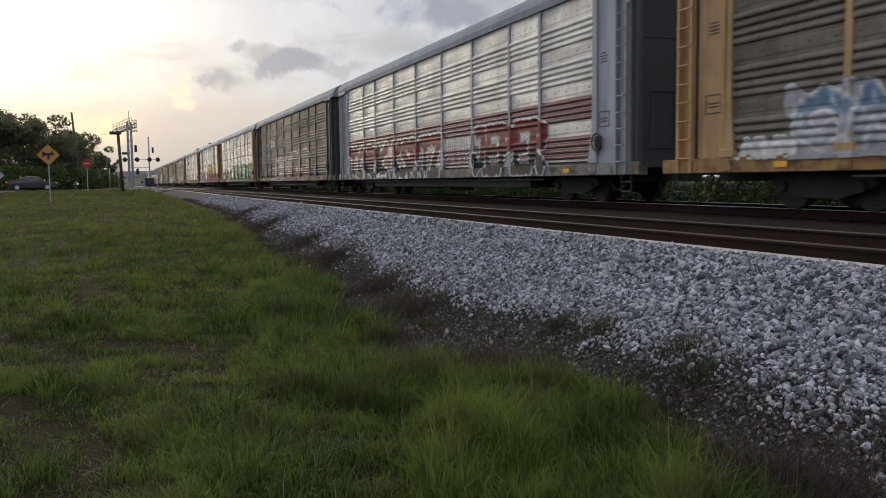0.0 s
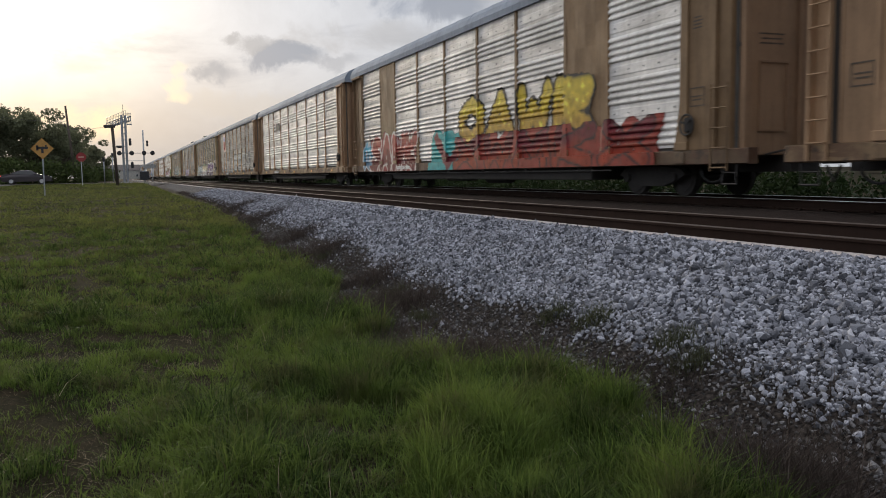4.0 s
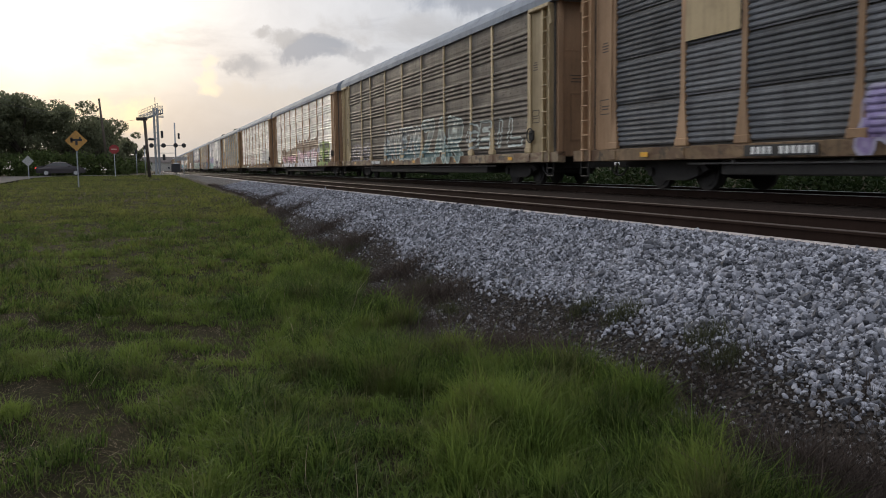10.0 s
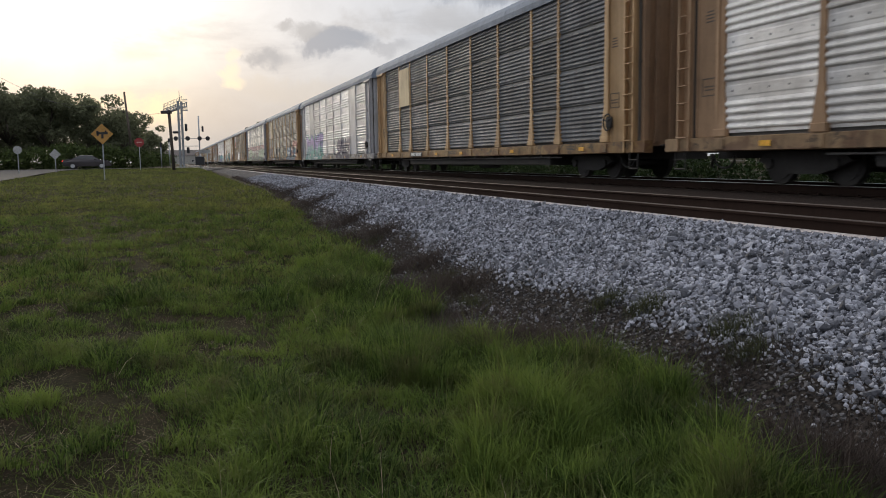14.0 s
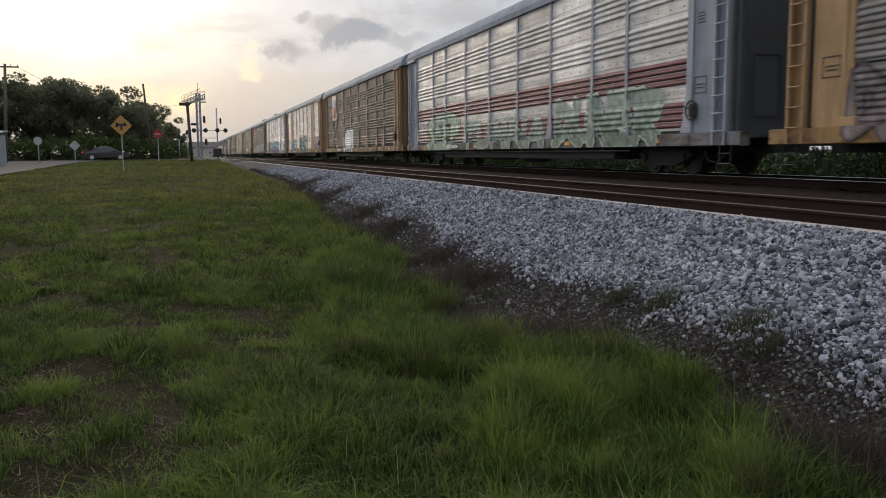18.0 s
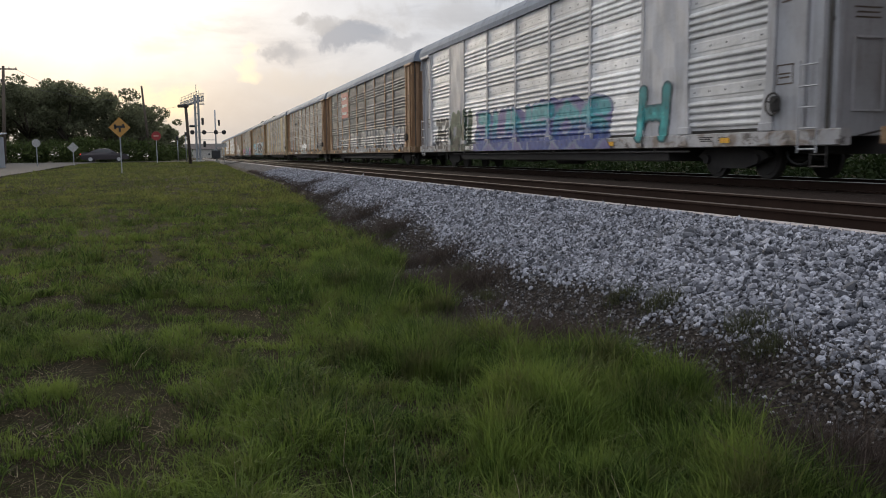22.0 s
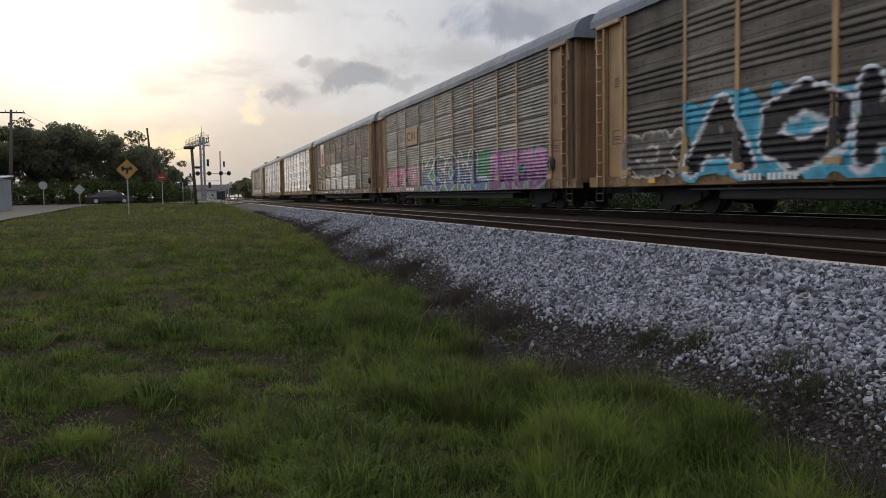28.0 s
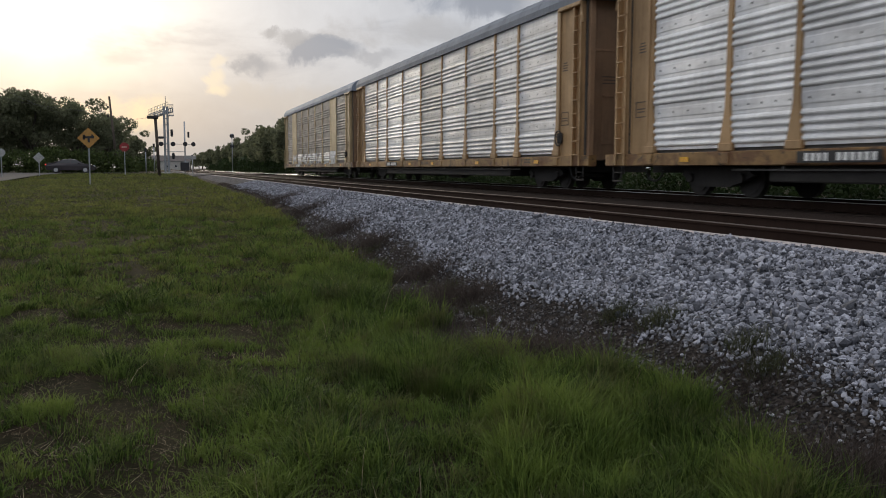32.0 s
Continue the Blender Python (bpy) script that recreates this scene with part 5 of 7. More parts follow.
def build_car(i, style, steel, paint_name, blanks, pieces, sign):
    paint, sheet = PAINTS[paint_name], SHEETS[steel]
    wording = f"{LABELS[steel]} autorack freight car, {paint_name} frame" + (", spray-painted lettering" if pieces else ", clean sides")
    car = thing("autorack_car", wording, "freight car", group="autorack cars of the train")
    shape = "fine" if style == "fine" else "rib"
    part("underframe", cached("under", under_mesh), car)
    part("inner_deck", cached("inside", inside_mesh), car)
    part("roof", cached("roof", roof_mesh), car, "blue-grey curved steel roof")
    part("side_sill", cached(("sill", paint_name), lambda: sill_mesh(SILLS[paint_name])), car, "battered, rust-stained side sill")
    part("far_side", cached(("far", steel, paint_name), lambda: far_mesh(sheet, paint)), car)
    for b in range(9):
        y = (POSTS[b] + POSTS[b + 1]) / 2
        w = round(POSTS[b] - POSTS[b + 1] - 0.02, 3)
        if b in blanks:
            part("blank_panel", cached(("blank", w, paint_name), lambda: blank_mesh(w, paint)), car, at=pose(0, y, 0))
        elif shape == "fine":
            for tier in range(4):
                steel_here = "zinc" if i == 24 and tier < {2: 1, 3: 2, 4: 2, 5: 1, 6: 1}.get(b, 0) else steel
                part("side_panel", cached(("fine", w, steel_here, tier), lambda: sheet_mesh(FINES[tier], w, SHEETS[steel_here], False)), car, at=pose(0, y, 0))
        else:
            part("side_panel", cached(("rib", w, steel), lambda: sheet_mesh(RIBS, w, sheet, True)), car, at=pose(0, y, 0))
    for y in POSTS:
        part("post", cached(("post", paint_name), lambda: post_mesh(paint)), car, at=pose(0, y, 0))
    warm = paint_name in ("tan", "yellow", "beige", "brown")
    shaded_end_paint = SHADED_END_PAINTS["warm"] if warm else SHADED_END_PAINTS.get(paint_name, paint)
    for e in (1, -1):
        turn = pose(0, 0, 0) if e == 1 else Matrix.Diagonal((1, -1, 1, 1))
        for piece, data in cached(("corner", paint_name, e), lambda: corner_meshes(paint, e == 1)):
            made = part(piece, data, car, at=pose(0, 12.72 * e, 0) @ turn)
            if piece == "stencil_note":
                tagged(made, kind="stuff")
        door = part("end_door", cached(("door", paint_name), lambda: end_door_mesh(shaded_end_paint)), car, at=pose(0, 13.36 * e, 0, 0, 0, 0 if e == 1 else 180))
        for piece, data, x in cached(("fittings", shape, paint_name), lambda: door_fittings(shape, shaded_end_paint)):
            made = part(piece, data, door, at=pose(x, 0, 0))
            if piece == "stencil_note":
                tagged(made, kind="stuff")
        if blanks:
            part("ladder", cached(("short", paint_name), lambda: short_ladder_mesh(paint)), car, at=pose(-1.62, 13.08 * e, 0))
        else:
            part("ladder", cached(("ladder", paint_name), lambda: ladder_mesh(paint)), car, at=pose(-1.62, 13.12 * e, 0))
        part("stirrup_step", cached("stirrup", stirrup_mesh), car, at=pose(0, 13.3 * e, 0))
        part("brake_hose", cached("hose", hose_mesh), car, at=pose(0, 12.3 * e, 0))
        part("coupler", cached("coupler", coupler_mesh), car, at=pose(0, 13.9 * e, 0, 0, 0, 0 if e == 1 else 180))
        truck = part("truck", cached("truck", truck_frame_mesh), car, at=pose(0, 10.05 * e, 0))
        for dy in (-0.88, 0.88):
            part("wheelset", cached("wheels", wheelset_mesh), truck, at=pose(0, dy, 0))
    part("brake_pipe", cached("pipe", pipe_mesh), car)
    part("brake_wheel", cached("brake", brake_wheel_mesh), car, at=pose(-1.68, -12.1, 1.50))
    part("stencil_plate", cached("plate", plate_mesh), car, "black stencil plate with white bars", at=pose(0, 6.0, 0))
    for y in (1.0, -9.9):
        tagged(part("stencil_note", cached("note", note_mesh), car, at=pose(0, y, 0)), kind="stuff")
    reflector = cached("reflector", lambda: Shape().box(-1.672, -1.664, -0.16, 0.16, 0.77, 0.88).mesh("reflector", REFLECT))
    for y in (10.4, 2.9, -0.4, -5.6, -10.6):
        part("reflector", reflector, car, at=pose(0, y, 0))
    sign_of(sign, car, paint)
    if style == "stripe":
        s = Shape()
        for z in [1.12 + g * 0.99 + r * 0.155 for g in (0, 1) for r in range(4)]:
            shape_ = [(a, b) for a, b in RIBS if z - 0.001 < a < z + 0.133]
            for b in range(9):
                s.sweep([(-SIDE - d - 0.004, h) for h, d in shape_] + [(-SIDE - 0.001, h) for h, _ in reversed(shape_)], POSTS[b + 1] + 0.07, POSTS[b] - 0.07)
        part("stripe", cached("stripes", lambda: s.mesh("stripe", RED_STRIPE)), car, "dark red stripes along the ribs")
    if pieces:
        for n, piece in enumerate(pieces):
            part("graffiti", spray_mesh([piece], shape, blanks, i * 5 + n + 1, 0.006 + 0.003 * n), car, "spray-painted lettering over ribs and sill")
    return car


TRAIN = [build_car(i, *spec) for i, spec in enumerate(CARS)]
CAR_STEP, SPEED = 28.6, 22.22
DRIFT = [(0, 0.540), (5, 0.515), (12, 0.480), (18, 0.485), (24, 0.500), (28, 0.540), (32, 0.552)]


def car_place(i, t):
    """Middle of car i along the line, as the train runs steadily towards -y."""
    lag = float(np.interp(t, [d[0] for d in DRIFT], [d[1] for d in DRIFT]))
    return CAR_STEP * (i - 0.5 + lag) - SPEED * t

# ---------------------------------------------------------------- road, crossing and roadside
ASPHALT = plain("asphalt", (0.105, 0.096, 0.088), 0.9, 0.0, 40.0, 0.2, 0.06)
CONCRETE = plain("concrete", (0.34, 0.33, 0.31), 0.8, 0.0, 30.0, 0.2)
GALV = worn("galvanised_post", (0.40, 0.42, 0.44), (0.20, 0.20, 0.20), 0.45, 0.6, 0.4, 20.0)
CREOSOTE = worn("pole_wood", (0.085, 0.066, 0.05), (0.035, 0.028, 0.022), 0.85, 0.0, 0.6, 25.0)
SIGN_YELLOW = plain("sign_yellow", (0.38, 0.20, 0.045), 0.6, 0.0, 8.0, 0.15)
SIGN_BACK = plain("sign_back", (0.34, 0.34, 0.33), 0.5, 0.3)
STOP_RED = plain("stop_red", (0.26, 0.025, 0.025), 0.5)
BLACK = plain("signal_black", (0.02, 0.02, 0.022), 0.5)
LENS = plain("red_lens", (0.25, 0.015, 0.015), 0.2)


def build_road():
    xs, ys = [-17.5, -15, -12, -9.2], [18, 28, 38, 48, 58, 68, 78, 88, 95]
    verts = [(x, y, ground_at(x, y) + 0.05) for y in ys for x in xs]
    n = len(xs)
    faces = [(j * n + i, j * n + i + 1, (j + 1) * n + i + 1, (j + 1) * n + i) for j in range(len(ys) - 1) for i in range(n - 1)]
    road = thing("road", "pale worn asphalt lane beside the railway", "road", kind="structure", data=as_mesh("road", verts, faces, ASPHALT, smooth=True))
    s = Shape()
    xs = [-90, -30, -17, -9, 0, 4.5, 18, 40, 120]
    zs = [1.0, 1.0, 1.0, 1.0, 1.0, 0.965, 0.965, 0.8, 0.8]
    vs = [(x, y, z) for x, z in zip(xs, zs) for y in (95.0, 102.5)]
    s.add(vs, [(2 * i, 2 * i + 2, 2 * i + 3, 2 * i + 1) for i in range(8)])
    thing("crossing_road", "asphalt road crossing the tracks on the level", "road", kind="structure", data=s.mesh("crossing_road", ASPHALT))


build_road()


def at_ground(x, y, lift=0.0, rz=0):
    return pose(x, y, ground_at(x, y) + lift, 0, 0, rz)


def post_sign(name, label, category, x, y, top, shape, face, back_too=True, marks=None, size=0.82, rz=0.0):
    """A flat sign on a slim steel post."""
    base = ground_at(x, y)
    sign = thing(name, label, category, at=pose(x, y, base, 0, 0, rz))
    h = top - base
    part("post", Shape().box(-0.035, 0.035, -0.02, 0.03, -0.3, h + 0.25, 0, 0.006).mesh("post", GALV), sign)
    n = {"diamond": 4, "octagon": 8, "round": 20}[shape]
    a0 = {"diamond": 0.0, "octagon": math.pi / 8, "round": 0.0}[shape]
    r = {"diamond": size / math.sqrt(2), "octagon": size / 2 / math.cos(math.pi / 8), "round": size / 2}[shape]
    s = Shape()
    ring = [(math.cos(a0 + 2 * math.pi * i / n) * r, math.sin(a0 + 2 * math.pi * i / n) * r + h) for i in range(n)]
    s.add([(px, -0.03, pz) for px, pz in ring] + [(px, -0.026, pz) for px, pz in ring],
          [tuple(range(n)), tuple(range(2 * n - 1, n - 1, -1))] + [(i, i + n, (i + 1) % n + n, (i + 1) % n) for i in range(n)])
    panel = part("sign_panel", s.mesh("sign_panel", face), sign)
    if marks:
        m = Shape()
        for x0, x1, z0, z1 in marks:
            m.box(x0, x1, -0.036, -0.031, h + z0, h + z1)
        part("marking", m.mesh("marking", BLACK if shape == "diamond" else SIGN_PINK), panel)
    return sign


post_sign("warning_sign", "yellow diamond warning sign with a black junction mark", "road sign", -3.76, 51.4, 3.24, "diamond", SIGN_YELLOW,
          marks=[(-0.27, 0.30, -0.02, 0.11), (-0.05, 0.07, -0.25, -0.02), (-0.30, -0.18, -0.10, 0.18), (0.15, 0.24, 0.11, 0.2)], size=0.84)
post_sign("stop_sign", "small red octagonal stop sign on a steel post at the crossing", "road sign", -2.75, 79.0, 3.4, "octagon", STOP_RED,
          marks=[(-0.22, 0.22, -0.05, 0.05)], size=0.78)
post_sign("road_sign", "grey back of a diamond road sign on a post", "road sign", -9.1, 74.3, 2.36, "diamond", SIGN_BACK, size=0.62)
post_sign("road_sign", "grey back of a round road sign on a post", "road sign", -11.2, 70.3, 2.68, "round", SIGN_BACK, size=0.62)


def utility_pole(x, y, top, lean, arm, label):
    base = ground_at(x, y)
    pole = thing("utility_pole", label, "utility pole", group="wooden utility poles", at=pose(x, y, base))
    h = top - base
    part("pole", Shape().bar((-lean, 0, -0.4), (0, 0, h), 0.19, 10, 0, 0.12).mesh("pole", CREOSOTE, True), pole)
    if arm:
        part("crossarm", Shape().box(-arm, arm, -0.06, 0.06, h - 0.35, h - 0.22, 0, 0.01).mesh("crossarm", CREOSOTE), pole)
        for px in (-arm + 0.1, -0.5, 0.5, arm - 0.1):
            part("insulator", Shape().bar((px, 0, h - 0.22), (px, 0, h - 0.05), 0.05, 8, 0, 0.03).mesh("insulator", GALV), pole)
    for k, z in enumerate((h - 1.4, h - 2.6)):
        part("bracket", Shape().box(-0.32, -0.08, -0.08, 0.08, z - 0.14, z + 0.14, 0, 0.02).mesh("bracket", IRON), pole)
    return pole


utility_pole(-16.8, 90.0, 10.4, 0.5, 1.2, "tall dark wooden utility pole with a crossarm beside the lane")
utility_pole(-5.65, 118.0, 10.9, -0.75, 0.0, "leaning dark wooden utility pole before the trees")
utility_pole(-6.4, 168.0, 11.0, -0.3, 0.7, "distant wooden utility pole with a short crossarm")
utility_pole(-4.5, 205.0, 8.5, -0.1, 0.6, "distant wooden utility pole above the trees")
utility_pole(-31.0, 62.0, 11.0, 0.3, 1.2, "dark wooden utility pole with a crossarm beside the lane")


def wire(a, b, sag):
    cu = bpy.data.curves.new("overhead_wire", "CURVE")
    cu.dimensions, cu.bevel_depth, cu.bevel_resolution = "3D", 0.016, 1
    sp = cu.splines.new("POLY")
    sp.points.add(16)
    for i, p in enumerate(sp.points):
        f = i / 16
        v = Vector(a).lerp(Vector(b), f)
        p.co = (v.x, v.y, v.z - sag * 4 * f * (1 - f), 1)
    cu.materials.append(BLACK)
    tagged(new("overhead_wire", cu), "thin sagging black overhead wire between poles", "wire", "overhead wires")


wire((-16.8 - 1.0, 90, 10.15), (-32.0, 62, 10.8), 0.7)
wire((-16.8 + 1.0, 90, 10.15), (-6.4, 168, 10.7), 1.6)
wire((-16.8, 90, 8.9), (-5.65, 118, 8.9), 0.5)
wire((-5.65, 118, 7.9), (1.0, 94.5, 7.3), 0.25)
wire((-5.65, 118, 9.0), (-6.4, 168, 9.4), 0.8)

# cantilever of the level crossing, with its walkway and flashing lights


def lamp_pair(parent, x, y, z, turn=0.0, gap=0.75):
    """Two hooded crossing lights on a short arm."""
    for dx in (-gap / 2, gap / 2):
        s = Shape().disc((0, 0.02, 0), (0, 1, 0), 0.24, 0.04, 18).bar((0, -0.22, 0), (0, 0.1, 0), 0.14, 14, 0, 0.12).disc((0, -0.1, 0), (0, 1, 0), 0.105, 0.03, 14, 1)
        part("crossing_light", s.mesh("crossing_light", [BLACK, LENS]), parent, "round black hooded light with a dark red lens", at=pose(x, y, z, 0, 0, turn) @ pose(dx, 0, 0))


def build_cantilever():
    c = thing("cantilever_signal", "grey steel cantilever crossing signal with a railed walkway and black lights", "railway signal", at=pose(1.0, 93.0, 0.93))
    part("foundation", Shape().box(-0.6, 0.6, -0.6, 0.6, -0.3, 0.18, 0, 0.03).mesh("foundation", CONCRETE), c)
    m = Shape()
    for dx in (-0.17, 0.17):
        m.bar((dx, 0, 0.1), (dx, 0, 7.1), 0.12, 10)
    for i in range(10):
        m.box(-0.17, 0.17, -0.03, 0.03, 0.6 + i * 0.65, 0.68 + i * 0.65)
    m.bar((0, 0, 7.0), (0, 0, 8.2), 0.03, 6)
    part("mast", m.mesh("mast", GALV), c, "twin-tube grey steel mast")
    a = Shape()
    tip = Vector((-1.75, 15.0, 6.70))
    root = Vector((0.25, 0.0, 6.55))
    side = Vector((0.45, 0.06, 0))
    up = Vector((0, 0, 0.75))
    for o in (side * 0, side, up * 0.6, side + up * 0.6):
        a.bar(root + o, tip + o, 0.055, 6)
    for i in range(13):
        p, q = root.lerp(tip, i / 12), root.lerp(tip, min(i + 1, 12) / 12)
        a.bar(p, p + up * 0.6, 0.03, 5).bar(p + side, p + side + up * 0.6, 0.03, 5).bar(p, p + side, 0.03, 5)
        a.bar(p, q + up * 0.6, 0.025, 5)
    part("arm", a.mesh("arm", GALV), c, "grey lattice arm over the road")
    r = Shape()
    for i in range(13):
        p = root.lerp(tip, i / 12) + up * 0.6
        r.bar(p, p + Vector((0, 0, 0.6)), 0.022, 5)
    for z in (0.3, 0.6):
        r.bar(root + up * 0.6 + Vector((0, 0, z)), tip + up * 0.6 + Vector((0, 0, z)), 0.022, 5)
    part("railing", r.mesh("railing", GALV), c)
    box = Shape()
    for i in range(5):
        x = 0.35 + i * 0.1
        box.bar((x, -0.1, 6.2), (x, -0.1, 7.3), 0.02, 5)
    box.box(0.3, 0.8, -0.35, 0.05, 6.1, 6.2).bar((0.3, -0.3, 7.3), (0.8, -0.3, 7.3), 0.025, 5)
    part("platform", box.mesh("platform", GALV), c)
    part("light_arm", Shape().bar((-0.6, -0.2, 3.17), (0.7, -0.2, 3.17), 0.04, 6).mesh("light_arm", GALV), c)
    lamp_pair(c, 0.05, -0.25, 3.17, 0, 1.2)
    part("signal_head", Shape().box(0.42, 0.68, -0.45, -0.15, 3.95, 4.7, 0, 0.06).mesh("signal_head", BLACK), c)
    part("signal_head", Shape().box(0.52, 0.8, -0.45, -0.15, 1.6, 2.25, 0, 0.08).mesh("signal_head", BLACK), c)
    part("bell_box", Shape().box(-0.85, -0.25, -0.5, -0.1, 3.7, 3.95, 0, 0.1).mesh("bell_box", BLACK), c)
    return c


build_cantilever()


def build_mast_signal(x, y, top, label, arms=True):
    g = 0.93
    s = thing("crossing_mast", label, "railway signal", at=pose(x, y, g))
    h = top - g
    part("mast", Shape().bar((0, 0, -0.3), (0, 0, h), 0.075, 10).mesh("mast", GALV, True), s)
    part("foundation", Shape().box(-0.3, 0.3, -0.3, 0.3, -0.3, 0.12, 0, 0.02).mesh("foundation", CONCRETE), s)
    if arms:
        part("crossarm", Shape().bar((-1.2, 0, h - 2.4), (0.9, 0, h - 2.4), 0.03, 6).bar((-2.0, 0.1, h - 3.2), (0, 0.1, h - 3.2), 0.03, 6).mesh("crossarm", GALV), s)
        lamp_pair(s, 0.45, -0.3, h - 2.4, 20, 0.9)
        part("signal_head", Shape().box(0.28, 0.48, -0.3, 0.0, h - 1.7, h - 1.1, 0, 0.03).mesh("signal_head", BLACK), s)
        part("equipment_case", Shape().box(-0.5, 0.4, -0.5, 0.3, 0.35, 1.25, 0, 0.03).mesh("equipment_case", BLACK), s)
        part("sign_panel", Shape().box(-0.1, 1.1, -0.12, -0.1, h - 4.0, h - 3.6, 0, 0.004).mesh("sign_panel", SIGN_BACK), s)
        part("gate_stub", Shape().box(-0.25, 0.25, -0.3, 0.3, 0.6, 1.3, 0, 0.05).mesh("gate_stub", GALV), s)


build_mast_signal(2.85, 99.0 - 6.0, 6.5, "slim grey crossing mast with black lights and an equipment case")


def build_black_pole():
    p = thing("signal_pole", "bare black leaning pole beside the crossing", "pole", at=at_ground(0.0, 73.5))
    part("pole", Shape().bar((0.12, 0, -0.4), (-0.1, 0, 5.05), 0.13, 10, 0, 0.12).mesh("pole", CREOSOTE, True), p)
    part("cap_light", Shape().box(-0.75, 0.15, -0.2, 0.2, 4.75, 5.0, 0, 0.05).mesh("cap_light", IRON), p)


build_black_pole()


def build_block_signal():
    s = thing("block_signal", "grey railway block signal post with two black heads beyond the track", "railway signal", at=pose(15.9, 187.5, 0.62))
    part("mast", Shape().bar((0, 0, -0.1), (0, 0, 8.4), 0.10, 10).mesh("mast", GALV, True), s)
    part("foundation", Shape().box(-0.3, 0.3, -0.3, 0.3, -0.1, 0.15, 0, 0.02).mesh("foundation", CONCRETE), s)
    for z in (8.0, 5.75):
        h = Shape().disc((0, 0, z), (0, 1, 0), 0.5, 0.06, 18).bar((0, -0.3, z), (0, 0.12, z), 0.2, 12).disc((0, -0.2, z), (0, 1, 0), 0.11, 0.03, 12, 1)
        part("signal_head", h.mesh("signal_head", [BLACK, LENS]), s)
    part("ladder", Shape().bar((0.0, 0.35, 0.1), (0.0, 0.35, 7.6), 0.03, 5).mesh("ladder", GALV), s)


build_block_signal()
for x, y, h in ((-1.2, 101.0, 2.9), (-0.3, 108.0, 3.6), (4.6, 118.0, 3.0)):
    q = thing("marker_post", "slim pale post beside the crossing", "post", group="crossing posts", at=at_ground(x, y))
    part("post", Shape().bar((0, 0, -0.2), (0, 0, h), 0.06, 8).mesh("post", GALV, True), q)
    part("cap", Shape().box(-0.12, 0.12, -0.1, 0.1, h - 0.45, h, 0, 0.03).mesh("cap", BLACK), q)

# ---------------------------------------------------------------- sedan waiting at the crossing
CAR_PAINT = worn("dark_car_paint", (0.045, 0.038, 0.042), (0.05, 0.045, 0.04), 0.10, 0.35, 0.2)
CAR_GLASS = plain("car_glass", (0.02, 0.022, 0.025), 0.06, 0.0, 5.0, 0.1)
TYRE = plain("tyre_rubber", (0.02, 0.02, 0.02), 0.85)
RIM = plain("wheel_rim", (0.45, 0.45, 0.46), 0.3, 0.8)


def tail_material():
    def build(k, bsdf, out):
        bsdf.inputs["Base Color"].default_value = (0.5, 0.02, 0.02, 1)
        bsdf.inputs["Roughness"].default_value = 0.3
        bsdf.inputs["Emission Color"].default_value = (1.0, 0.06, 0.05, 1)
        bsdf.inputs["Emission Strength"].default_value = 1.3
    return stuff("tail_light_glow", build)


